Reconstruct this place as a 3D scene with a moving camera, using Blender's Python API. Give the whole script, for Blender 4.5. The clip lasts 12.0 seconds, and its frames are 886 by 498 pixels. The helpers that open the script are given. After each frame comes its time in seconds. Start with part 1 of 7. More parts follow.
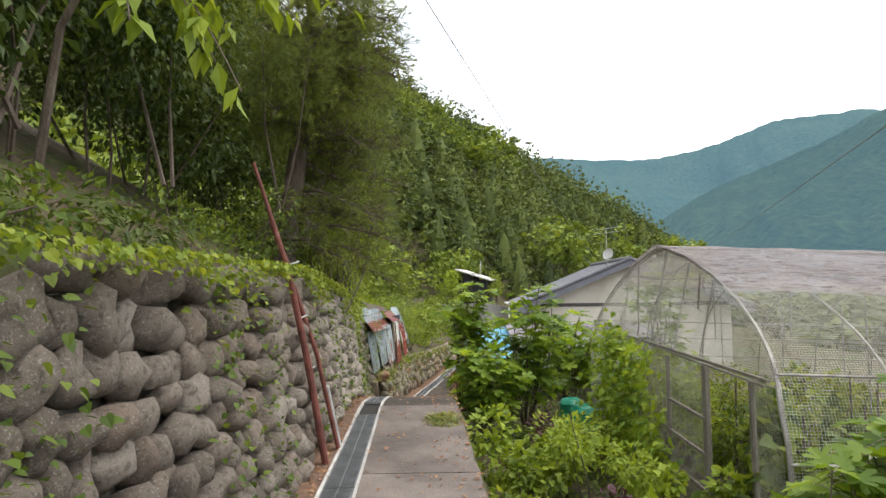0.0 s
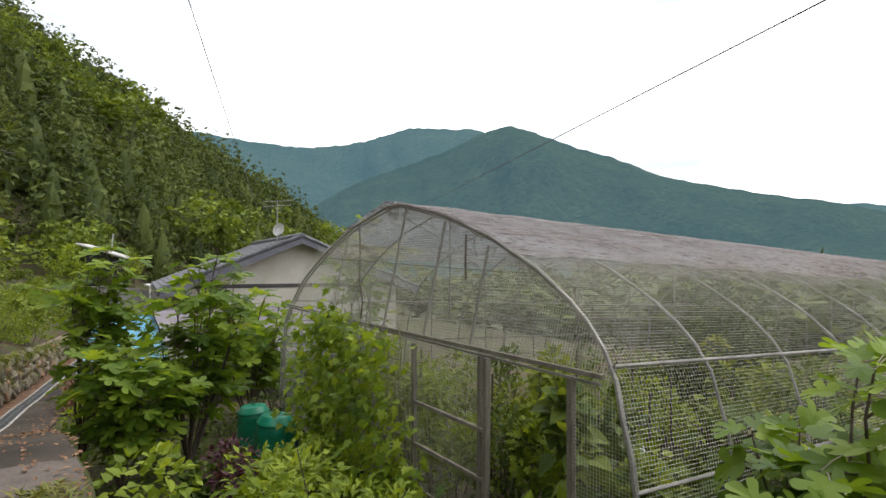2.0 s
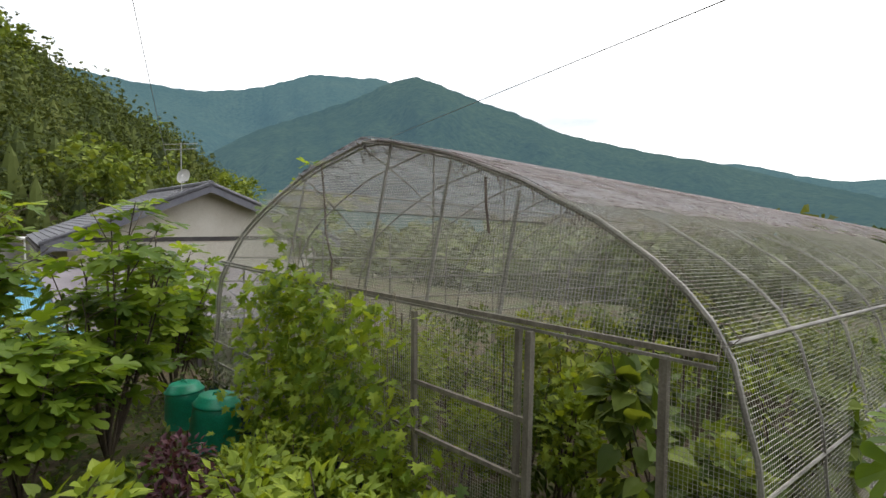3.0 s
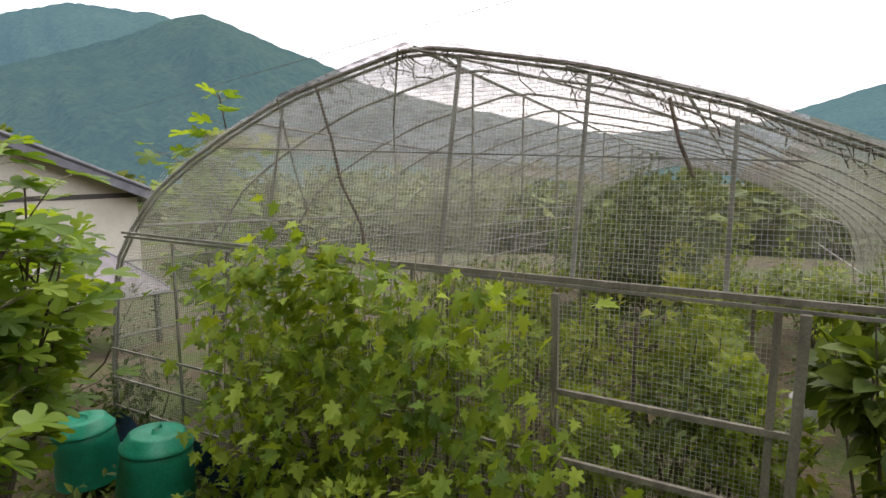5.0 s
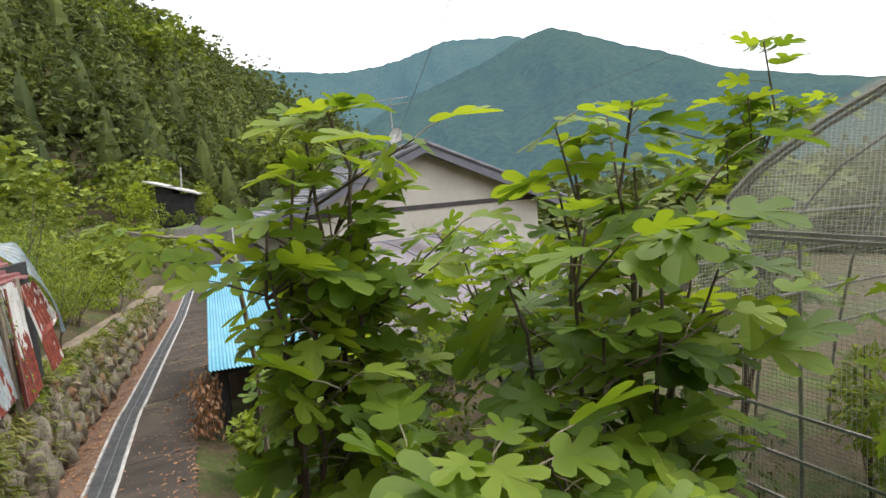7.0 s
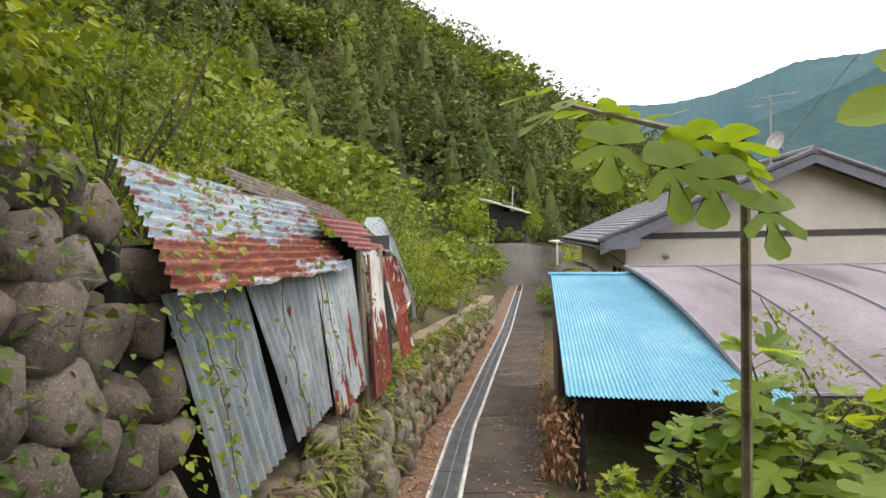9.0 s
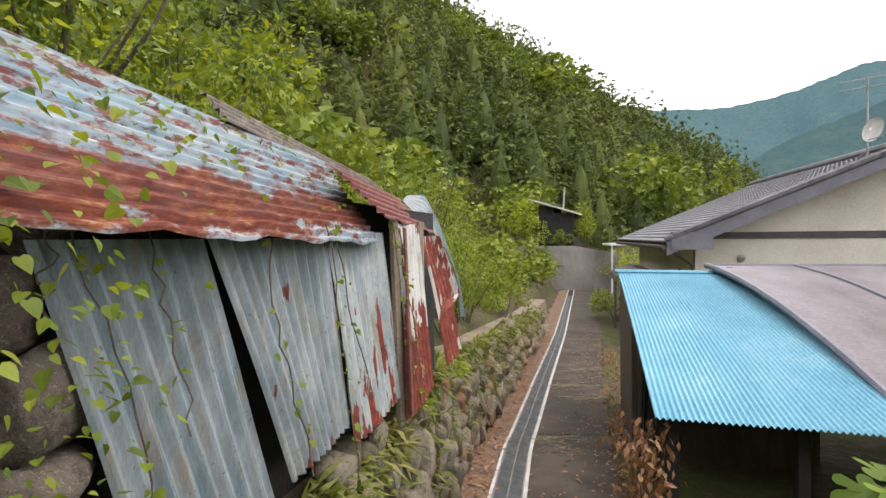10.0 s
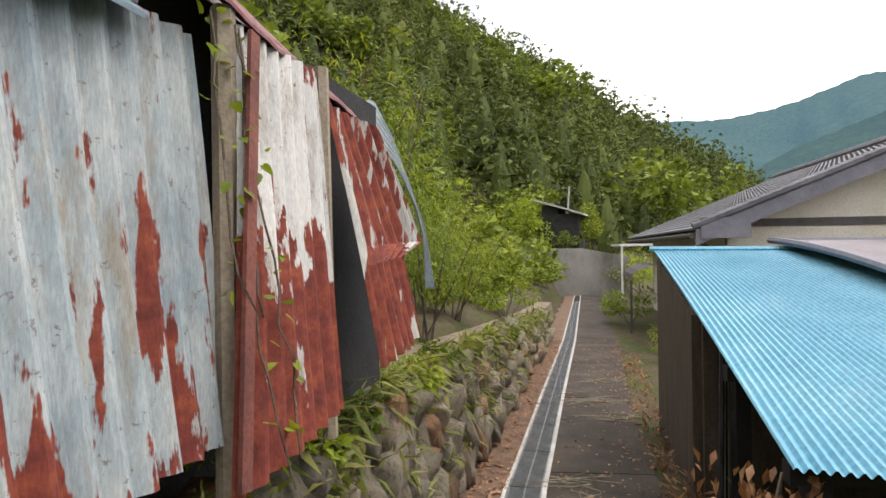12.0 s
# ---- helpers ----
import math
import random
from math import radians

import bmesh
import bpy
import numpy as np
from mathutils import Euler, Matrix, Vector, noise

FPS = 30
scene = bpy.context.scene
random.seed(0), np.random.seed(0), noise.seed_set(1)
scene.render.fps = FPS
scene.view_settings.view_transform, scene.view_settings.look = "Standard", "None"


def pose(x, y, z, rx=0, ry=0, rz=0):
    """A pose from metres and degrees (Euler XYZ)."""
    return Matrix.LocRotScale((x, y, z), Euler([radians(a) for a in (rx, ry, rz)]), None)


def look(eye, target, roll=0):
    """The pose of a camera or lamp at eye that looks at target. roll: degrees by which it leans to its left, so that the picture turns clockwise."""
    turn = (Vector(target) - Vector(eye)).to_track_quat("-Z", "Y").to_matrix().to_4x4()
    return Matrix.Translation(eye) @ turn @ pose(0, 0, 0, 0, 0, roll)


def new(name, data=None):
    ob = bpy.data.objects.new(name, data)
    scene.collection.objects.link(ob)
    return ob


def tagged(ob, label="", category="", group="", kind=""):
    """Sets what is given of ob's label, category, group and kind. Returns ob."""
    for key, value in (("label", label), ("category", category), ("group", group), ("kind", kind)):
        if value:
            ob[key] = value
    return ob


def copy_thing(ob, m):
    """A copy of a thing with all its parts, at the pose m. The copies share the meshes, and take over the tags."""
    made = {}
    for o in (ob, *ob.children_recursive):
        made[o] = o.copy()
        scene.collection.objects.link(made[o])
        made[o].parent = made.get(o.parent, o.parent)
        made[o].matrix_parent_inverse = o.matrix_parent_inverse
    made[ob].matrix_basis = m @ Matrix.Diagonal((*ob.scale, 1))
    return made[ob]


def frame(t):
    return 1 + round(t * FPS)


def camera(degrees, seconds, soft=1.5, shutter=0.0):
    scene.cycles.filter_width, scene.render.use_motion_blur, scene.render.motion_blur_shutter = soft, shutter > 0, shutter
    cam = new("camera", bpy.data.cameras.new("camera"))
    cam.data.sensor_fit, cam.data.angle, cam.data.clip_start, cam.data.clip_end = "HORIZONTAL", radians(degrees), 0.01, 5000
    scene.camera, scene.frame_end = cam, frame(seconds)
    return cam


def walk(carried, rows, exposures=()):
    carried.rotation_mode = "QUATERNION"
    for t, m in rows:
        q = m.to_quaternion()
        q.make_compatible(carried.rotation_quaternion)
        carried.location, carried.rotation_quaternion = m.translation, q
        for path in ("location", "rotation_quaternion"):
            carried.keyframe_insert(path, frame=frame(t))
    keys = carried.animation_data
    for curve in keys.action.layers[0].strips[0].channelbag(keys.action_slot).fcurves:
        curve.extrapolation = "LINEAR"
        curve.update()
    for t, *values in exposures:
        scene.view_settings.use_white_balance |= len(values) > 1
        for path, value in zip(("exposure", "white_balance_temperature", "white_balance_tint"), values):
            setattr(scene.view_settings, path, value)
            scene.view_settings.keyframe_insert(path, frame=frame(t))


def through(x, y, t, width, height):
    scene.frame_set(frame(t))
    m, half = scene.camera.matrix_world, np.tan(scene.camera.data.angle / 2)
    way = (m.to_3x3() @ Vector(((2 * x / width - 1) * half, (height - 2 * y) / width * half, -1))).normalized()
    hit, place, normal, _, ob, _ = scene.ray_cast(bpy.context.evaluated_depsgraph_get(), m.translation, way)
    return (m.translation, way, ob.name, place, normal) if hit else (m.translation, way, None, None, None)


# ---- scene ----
cam = camera(74.9, 12.0)
PATH = [
    (0, (0.247, 0.033, 1.91), (0.244, 2.03, 2.023), -1.0),
    (0.5, (0.2, 0.816, 1.845), (0.507, 2.79, 1.953), -0.0),
    (1, (0.188, 1.556, 1.824), (0.837, 3.446, 1.914), 0.1),
    (1.5, (0.215, 2.345, 1.754), (1.073, 4.149, 1.831), -0.4),
    (2, (0.258, 3.114, 1.652), (1.364, 4.78, 1.703), 0.2),
    (2.5, (0.253, 3.906, 1.668), (1.521, 5.452, 1.642), 0.3),
    (3, (0.205, 4.638, 1.614), (1.568, 6.098, 1.506), 0.6),
    (3.2, (0.212, 4.937, 1.633), (1.605, 6.366, 1.507), 0.7),
    (4.8, (0.147, 7.151, 1.567), (1.863, 8.15, 1.327), -0.6),
    (5, (0.087, 7.446, 1.542), (1.836, 8.378, 1.272), -0.2),
    (5.5, (-0.055, 8.346, 1.548), (1.747, 9.154, 1.228), 0.0),
    (6, (-0.252, 9.09, 1.575), (1.474, 10.036, 1.218), -0.1),
    (6.5, (-0.126, 9.499, 1.474), (1.25, 10.923, 1.195), -2.1),
    (7, (-0.122, 9.966, 1.426), (0.831, 11.71, 1.202), -4.5),
    (7.7, (-0.172, 10.599, 1.297), (0.394, 12.511, 1.152), -4.1),
    (9.3, (-0.513, 12.42, 0.847), (-0.635, 14.415, 0.79), -1.0),
    (9.5, (-0.515, 12.634, 0.797), (-0.673, 14.627, 0.74), -0.9),
    (10, (-0.591, 13.209, 0.685), (-0.785, 15.199, 0.646), -0.6),
    (10.5, (-0.636, 13.701, 0.584), (-0.873, 15.687, 0.564), -0.9),
    (11, (-0.663, 14.251, 0.395), (-0.94, 16.232, 0.384), -1.0),
    (11.5, (-0.597, 14.773, 0.276), (-0.867, 16.754, 0.272), -1.2),
    (12, (-0.544, 15.376, 0.163), (-0.743, 17.366, 0.166), -0.8),
]
walk(cam, [(t, look(eye, target, roll)) for t, eye, target, roll in PATH], [(0, 0.55, 6500, 10), (1.0, 0.36, 6500, 10), (1.5, 0.18, 6500, 10), (2.5, 0.0, 6500, 10), (3.2, 0.05, 6500, 10), (5.0, 0.40, 6650, 12), (6.0, 0.40, 6600, 11), (7.0, 0.46, 6550, 11), (9.5, 0.50, 6750, 14), (12.0, 0.42, 6750, 14)])

# ---- sky and sun: bright overcast ----
world = bpy.data.worlds.new("world")
scene.world = world
world.use_nodes = True
wn, wl = world.node_tree.nodes, world.node_tree.links
wn.clear()
w_out = wn.new("ShaderNodeOutputWorld")
w_bg = wn.new("ShaderNodeBackground")
w_sky = wn.new("ShaderNodeTexSky")
w_sky.sky_type = "NISHITA"
w_sky.sun_disc = False
w_sky.sun_elevation = radians(58)
w_sky.sun_rotation = radians(75)
w_sky.dust_density = 4.0
w_gain = wn.new("ShaderNodeVectorMath")
w_gain.operation = "SCALE"
w_gain.inputs["Scale"].default_value = 0.10
w_co = wn.new("ShaderNodeTexCoord")
w_map = wn.new("ShaderNodeMapping")
w_map.inputs["Scale"].default_value = (1.2, 1.2, 5.0)
w_noise = wn.new("ShaderNodeTexNoise")
w_noise.inputs["Scale"].default_value = 2.2
w_noise.inputs["Detail"].default_value = 6.0
w_ramp = wn.new("ShaderNodeValToRGB")
w_ramp.color_ramp.elements[0].position = 0.30
w_ramp.color_ramp.elements[0].color = (0.40, 0.43, 0.46, 1)
w_ramp.color_ramp.elements[1].position = 0.58
w_ramp.color_ramp.elements[1].color = (1.0, 1.0, 1.0, 1)
w_mix = wn.new("ShaderNodeMix")
w_mix.data_type = "RGBA"
w_mix.inputs[0].default_value = 0.85
wl.new(w_co.outputs["Generated"], w_map.inputs["Vector"])
wl.new(w_map.outputs["Vector"], w_noise.inputs["Vector"])
wl.new(w_noise.outputs["Fac"], w_ramp.inputs["Fac"])
wl.new(w_sky.outputs["Color"], w_gain.inputs[0])
wl.new(w_gain.outputs["Vector"], w_mix.inputs[6])
wl.new(w_ramp.outputs["Color"], w_mix.inputs[7])
wl.new(w_mix.outputs[2], w_bg.inputs["Color"])
w_bg.inputs["Strength"].default_value = 2.1
wl.new(w_bg.outputs["Background"], w_out.inputs["Surface"])

sun_data = bpy.data.lights.new("sun", "SUN")
sun_data.energy = 1.5
sun_data.angle = radians(25)
sun_data.color = (1.0, 0.96, 0.9)
sun = new("sun", sun_data)
sun.matrix_world = look((30, 8, 60), (0, 12, 0))


# ---- mesh and node helpers ----
RNG = np.random.default_rng(7)


def fast_mesh(name, verts, faces, smooth=False):
    """verts (n, 3) and faces (m, k) as arrays: one mesh."""
    verts = np.asarray(verts, np.float32).reshape(-1, 3)
    faces = np.asarray(faces, np.int32)
    m, k = faces.shape
    me = bpy.data.meshes.new(name)
    me.vertices.add(len(verts))
    me.vertices.foreach_set("co", verts.ravel())
    me.loops.add(m * k)
    me.loops.foreach_set("vertex_index", faces.ravel())
    me.polygons.add(m)
    me.polygons.foreach_set("loop_start", np.arange(0, m * k, k, dtype=np.int32))
    me.polygons.foreach_set("use_smooth", np.full(m, smooth))
    me.update(calc_edges=True)
    return me


class Heap:
    """Gathers triangle pieces into one mesh."""

    def __init__(self):
        self.v, self.f, self.n = [], [], 0

    def add(self, v, f):
        v, f = np.asarray(v, float).reshape(-1, 3), np.asarray(f, int)
        if f.ndim == 2 and f.shape[1] == 4:
            f = np.concatenate([f[:, [0, 1, 2]], f[:, [0, 2, 3]]])
        self.v.append(v)
        self.f.append(f + self.n)
        self.n += len(v)
        return self

    def spread(self, v, f, mats, locs):
        """The same piece at many places: mats (k, 3, 3), locs (k, 3)."""
        v, f = np.asarray(v, float), np.asarray(f, int)
        k, n = len(locs), len(v)
        allv = np.einsum("kij,nj->kni", mats, v) + np.asarray(locs)[:, None, :]
        allf = (f[None] + (np.arange(k) * n)[:, None, None]).reshape(-1, f.shape[1])
        return self.add(allv.reshape(-1, 3), allf)

    def mesh(self, name, smooth=False):
        return fast_mesh(name, np.concatenate(self.v), np.concatenate(self.f), smooth)


def thing(name, label, category, at=(0, 0, 0), group="", kind=""):
    ob = new(name)
    ob.location = at
    ob.empty_display_size = 0.1
    return tagged(ob, label, category, group, kind)


def part(name, source, material, parent=None, label="", smooth=False):
    """A bmesh, Heap or mesh as one object, under parent if one is given."""
    if isinstance(source, Heap):
        me = source.mesh(name, smooth)
    elif isinstance(source, bmesh.types.BMesh):
        me = bpy.data.meshes.new(name)
        source.to_mesh(me)
        source.free()
        if smooth:
            me.polygons.foreach_set("use_smooth", np.full(len(me.polygons), True))
    else:
        me = source
    if material is not None and not me.materials:
        me.materials.append(material)
    ob = new(name, me)
    if parent is not None:
        ob.parent = parent
    if label:
        tagged(ob, label)
    return ob


def box(heap, lo, hi, m=None):
    (x0, y0, z0), (x1, y1, z1) = lo, hi
    v = np.array([(x0, y0, z0), (x1, y0, z0), (x1, y1, z0), (x0, y1, z0), (x0, y0, z1), (x1, y0, z1), (x1, y1, z1), (x0, y1, z1)], float)
    if m is not None:
        v = np.array([m @ Vector(p) for p in v])
    return heap.add(v, [(0, 3, 2, 1), (4, 5, 6, 7), (0, 1, 5, 4), (1, 2, 6, 5), (2, 3, 7, 6), (3, 0, 4, 7)])


def tube(heap, pts, radius, sides=6, taper=None, caps=True):
    """A round bar along the points; radius may be a list."""
    pts = np.asarray(pts, float)
    n = len(pts)
    rad = np.full(n, radius, float) if np.isscalar(radius) else np.asarray(radius, float)
    tang = np.gradient(pts, axis=0)
    tang /= np.linalg.norm(tang, axis=1)[:, None] + 1e-9
    ref = np.array([0, 0, 1.0]) if abs(tang[:, 2]).mean() < 0.8 else np.array([1.0, 0, 0])
    a = np.cross(tang, ref)
    a /= np.linalg.norm(a, axis=1)[:, None] + 1e-9
    b = np.cross(tang, a)
    ang = np.arange(sides) * 2 * np.pi / sides
    ring = pts[:, None] + rad[:, None, None] * (np.cos(ang)[None, :, None] * a[:, None] + np.sin(ang)[None, :, None] * b[:, None])
    f = []
    for i in range(n - 1):
        for j in range(sides):
            k = (j + 1) % sides
            f.append((i * sides + j, i * sides + k, (i + 1) * sides + k, (i + 1) * sides + j))
    v = ring.reshape(-1, 3)
    f3 = [(q[0], q[1], q[2]) for q in f] + [(q[0], q[2], q[3]) for q in f]
    if caps:
        f3 += [(0, j + 1, j) for j in range(1, sides - 1)] + [((n - 1) * sides, (n - 1) * sides + j, (n - 1) * sides + j + 1) for j in range(1, sides - 1)]
    return heap.add(v, f3)


def rots(k, rng, tilt=0.6, yaw=None):
    """Random turns: yaw all round, tilt up to about that many radians."""
    yaw = rng.uniform(0, 2 * np.pi, k) if yaw is None else yaw
    p, r = rng.normal(0, tilt, k), rng.normal(0, tilt, k)
    cy, sy, cp, sp, cr, sr = np.cos(yaw), np.sin(yaw), np.cos(p), np.sin(p), np.cos(r), np.sin(r)
    o, z = np.ones(k), np.zeros(k)
    rz = np.array([[cy, -sy, z], [sy, cy, z], [z, z, o]])
    rx = np.array([[o, z, z], [z, cp, -sp], [z, sp, cp]])
    ry = np.array([[cr, z, sr], [z, o, z], [-sr, z, cr]])
    return np.einsum("ijk,jlk,lmk->kim", rz, rx, ry)


def material(name, build):
    mat = bpy.data.materials.new(name)
    mat.use_nodes = True
    nt = mat.node_tree
    nt.nodes.clear()
    out = nt.nodes.new("ShaderNodeOutputMaterial")
    nt.links.new(build(nt), out.inputs["Surface"])
    return mat


def node(nt, kind, **values):
    n = nt.nodes.new(kind)
    for key, value in values.items():
        n.inputs[key.replace("_", " ")].default_value = value
    return n


def ramp(nt, source, stops):
    n = nt.nodes.new("ShaderNodeValToRGB")
    els = n.color_ramp.elements
    while len(els) < len(stops):
        els.new(0.5)
    for el, (pos, col) in zip(els, stops):
        el.position, el.color = pos, (*col, 1)
    nt.links.new(source, n.inputs["Fac"])
    return n.outputs["Color"]


def blend(nt, fac, a, b, how="MIX"):
    n = nt.nodes.new("ShaderNodeMix")
    n.data_type, n.blend_type = "RGBA", how
    for slot, value in ((0, fac), (6, a), (7, b)):
        if isinstance(value, (int, float)):
            n.inputs[slot].default_value = value
        elif isinstance(value, tuple):
            n.inputs[slot].default_value = (*value, 1)
        else:
            nt.links.new(value, n.inputs[slot])
    return n.outputs[2]


def noise_of(nt, scale, detail=4.0, rough=0.55, where="Object", stretch=None):
    co = nt.nodes.new("ShaderNodeTexCoord").outputs[where]
    if stretch:
        mp = nt.nodes.new("ShaderNodeMapping")
        mp.inputs["Scale"].default_value = stretch
        nt.links.new(co, mp.inputs["Vector"])
        co = mp.outputs["Vector"]
    n = node(nt, "ShaderNodeTexNoise", Scale=scale, Detail=detail, Roughness=rough)
    nt.links.new(co, n.inputs["Vector"])
    return n.outputs["Fac"]


def bump_of(nt, height, strength, distance=0.01):
    b = node(nt, "ShaderNodeBump", Strength=strength, Distance=distance)
    nt.links.new(height, b.inputs["Height"])
    return b.outputs["Normal"]


def surface(nt, colour, rough=0.7, metal=0.0, normal=None, spec=0.4):
    p = nt.nodes.new("ShaderNodeBsdfPrincipled")
    for key, value in (("Base Color", colour), ("Roughness", rough), ("Metallic", metal), ("Specular IOR Level", spec)):
        if isinstance(value, tuple):
            p.inputs[key].default_value = (*value, 1)
        elif isinstance(value, (int, float)):
            p.inputs[key].default_value = value
        else:
            nt.links.new(value, p.inputs[key])
    if normal is not None:
        nt.links.new(normal, p.inputs["Normal"])
    return p.outputs["BSDF"]


def mottled(name, stops, scale=6.0, fine=60.0, rough=0.8, metal=0.0, bump=0.4, spec=0.4, stretch=None, where="Object", depth=0.01):
    """Two scales of stain and grain over a ramp of colours, with fine relief."""
    def build(nt):
        big = noise_of(nt, scale, 5, 0.6, where, stretch)
        small = noise_of(nt, fine, 3, 0.6, where)
        col = ramp(nt, big, stops)
        col = blend(nt, 0.35, col, ramp(nt, small, [(0.3, (0.25, 0.25, 0.25)), (0.7, (0.85, 0.85, 0.85))]), "OVERLAY")
        return surface(nt, col, rough, metal, bump_of(nt, small, bump, depth), spec)
    return material(name, build)


def leafy(name, stops, shine=0.45, through=0.35, scale=3.0):
    """Leaves: colour by leaf and by stretch of the plant, light shining through."""
    def build(nt):
        rnd = nt.nodes.new("ShaderNodeNewGeometry").outputs["Random Per Island"]
        oi = nt.nodes.new("ShaderNodeObjectInfo").outputs["Random"]
        big = noise_of(nt, scale, 2)
        mx = nt.nodes.new("ShaderNodeMath")
        mx.operation = "MULTIPLY_ADD"
        mx.inputs[1].default_value = 0.55
        nt.links.new(rnd, mx.inputs[0])
        sc = nt.nodes.new("ShaderNodeMath")
        sc.operation = "MULTIPLY_ADD"
        sc.inputs[1].default_value = 0.75
        sc.inputs[2].default_value = -0.15
        nt.links.new(big, sc.inputs[0])
        nt.links.new(sc.outputs[0], mx.inputs[2])
        jit = nt.nodes.new("ShaderNodeMath")
        jit.operation = "MULTIPLY_ADD"
        jit.inputs[1].default_value = 0.12
        nt.links.new(oi, jit.inputs[0])
        nt.links.new(mx.outputs[0], jit.inputs[2])
        col = ramp(nt, jit.outputs[0], stops)
        grain = noise_of(nt, 90, 2)
        p = surface(nt, col, shine, 0.0, bump_of(nt, grain, 0.25, 0.004), 0.35)
        tr = nt.nodes.new("ShaderNodeBsdfTranslucent")
        bright = blend(nt, 1.0, col, (1.5, 1.35, 0.6), "MULTIPLY")
        nt.links.new(bright, tr.inputs["Color"])
        mixer = nt.nodes.new("ShaderNodeMixShader")
        mixer.inputs[0].default_value = through
        nt.links.new(p, mixer.inputs[1])
        nt.links.new(tr.outputs["BSDF"], mixer.inputs[2])
        return mixer.outputs["Shader"]
    return material(name, build)


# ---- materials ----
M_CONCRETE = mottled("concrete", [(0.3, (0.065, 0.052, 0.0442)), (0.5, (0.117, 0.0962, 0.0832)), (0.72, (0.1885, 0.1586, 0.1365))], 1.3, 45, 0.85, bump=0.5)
# darker brown than the concrete above, with mossy green at the ramp's end
M_LANE = mottled("darker_lane_concrete", [(0.3, (0.024, 0.019, 0.014)), (0.5, (0.045, 0.035, 0.027)), (0.62, (0.068, 0.053, 0.040)), (0.78, (0.056, 0.053, 0.028))], 1.6, 45, 0.9, bump=0.6)
M_WALLSOIL = mottled("beige_wall_earth", [(0.3, (0.10, 0.078, 0.055)), (0.6, (0.22, 0.175, 0.125)), (0.8, (0.12, 0.125, 0.06))], 4, 40, 0.95, bump=0.8)
M_KERB = mottled("pale_concrete", [(0.3, (0.30, 0.29, 0.27)), (0.7, (0.52, 0.51, 0.48))], 3, 60, 0.8)
M_GRATE = mottled("galvanised_grate", [(0.3, (0.13, 0.135, 0.14)), (0.7, (0.25, 0.26, 0.265))], 4, 80, 0.5, metal=0.6)
# near-black for unlit hollows: their shade is put into the colour
M_DARK = mottled("hollow_shade_black", [(0.3, (0.012, 0.011, 0.010)), (0.7, (0.03, 0.026, 0.022))], 3, 40, 0.9)
M_SOIL = mottled("soil", [(0.3, (0.045, 0.035, 0.022)), (0.55, (0.09, 0.07, 0.045)), (0.75, (0.06, 0.075, 0.025))], 1.5, 30, 0.95, bump=0.8, depth=0.03)
M_LITTER = mottled("leaf_litter_soil", [(0.3, (0.085, 0.055, 0.038)), (0.6, (0.17, 0.105, 0.07)), (0.8, (0.12, 0.095, 0.06))], 5, 50, 0.9, bump=0.8)
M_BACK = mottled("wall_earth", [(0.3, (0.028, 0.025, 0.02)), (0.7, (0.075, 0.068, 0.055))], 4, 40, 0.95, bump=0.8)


def build_stone(nt):
    big = noise_of(nt, 3.0, 6, 0.65)
    fine = noise_of(nt, 38, 5, 0.7)
    spots = noise_of(nt, 11, 4, 0.75)
    oi = nt.nodes.new("ShaderNodeObjectInfo").outputs["Random"]
    rnd = nt.nodes.new("ShaderNodeNewGeometry").outputs["Random Per Island"]
    tone = ramp(nt, oi, [(0.0, (0.13, 0.105, 0.085)), (0.45, (0.21, 0.175, 0.145)), (0.75, (0.18, 0.135, 0.105)), (1.0, (0.29, 0.255, 0.22))])
    tone = blend(nt, ramp(nt, big, [(0.50, (0, 0, 0)), (0.64, (0.8, 0.8, 0.8))]), tone, (0.085, 0.072, 0.058))
    tone = blend(nt, ramp(nt, spots, [(0.56, (0, 0, 0)), (0.63, (0.85, 0.85, 0.85))]), tone, (0.36, 0.345, 0.31))
    pits = noise_of(nt, 24, 6, 0.8)
    tone = blend(nt, ramp(nt, pits, [(0.56, (0, 0, 0)), (0.64, (0.8, 0.8, 0.8))]), tone, (0.06, 0.048, 0.037))
    tone = blend(nt, ramp(nt, noise_of(nt, 5.5, 4, 0.6), [(0.58, (0, 0, 0)), (0.7, (0.5, 0.5, 0.5))]), tone, (0.075, 0.09, 0.03))
    tone = blend(nt, 0.5, tone, ramp(nt, fine, [(0.3, (0.2, 0.2, 0.2)), (0.7, (0.85, 0.85, 0.85))]), "OVERLAY")
    return surface(nt, tone, 0.85, 0.0, bump_of(nt, blend(nt, 0.45, blend(nt, 0.5, big, noise_of(nt, 7, 5, 0.7)), blend(nt, 0.5, fine, pits)), 0.8, 0.05), 0.25)


M_STONE = material("lichen_stone", build_stone)


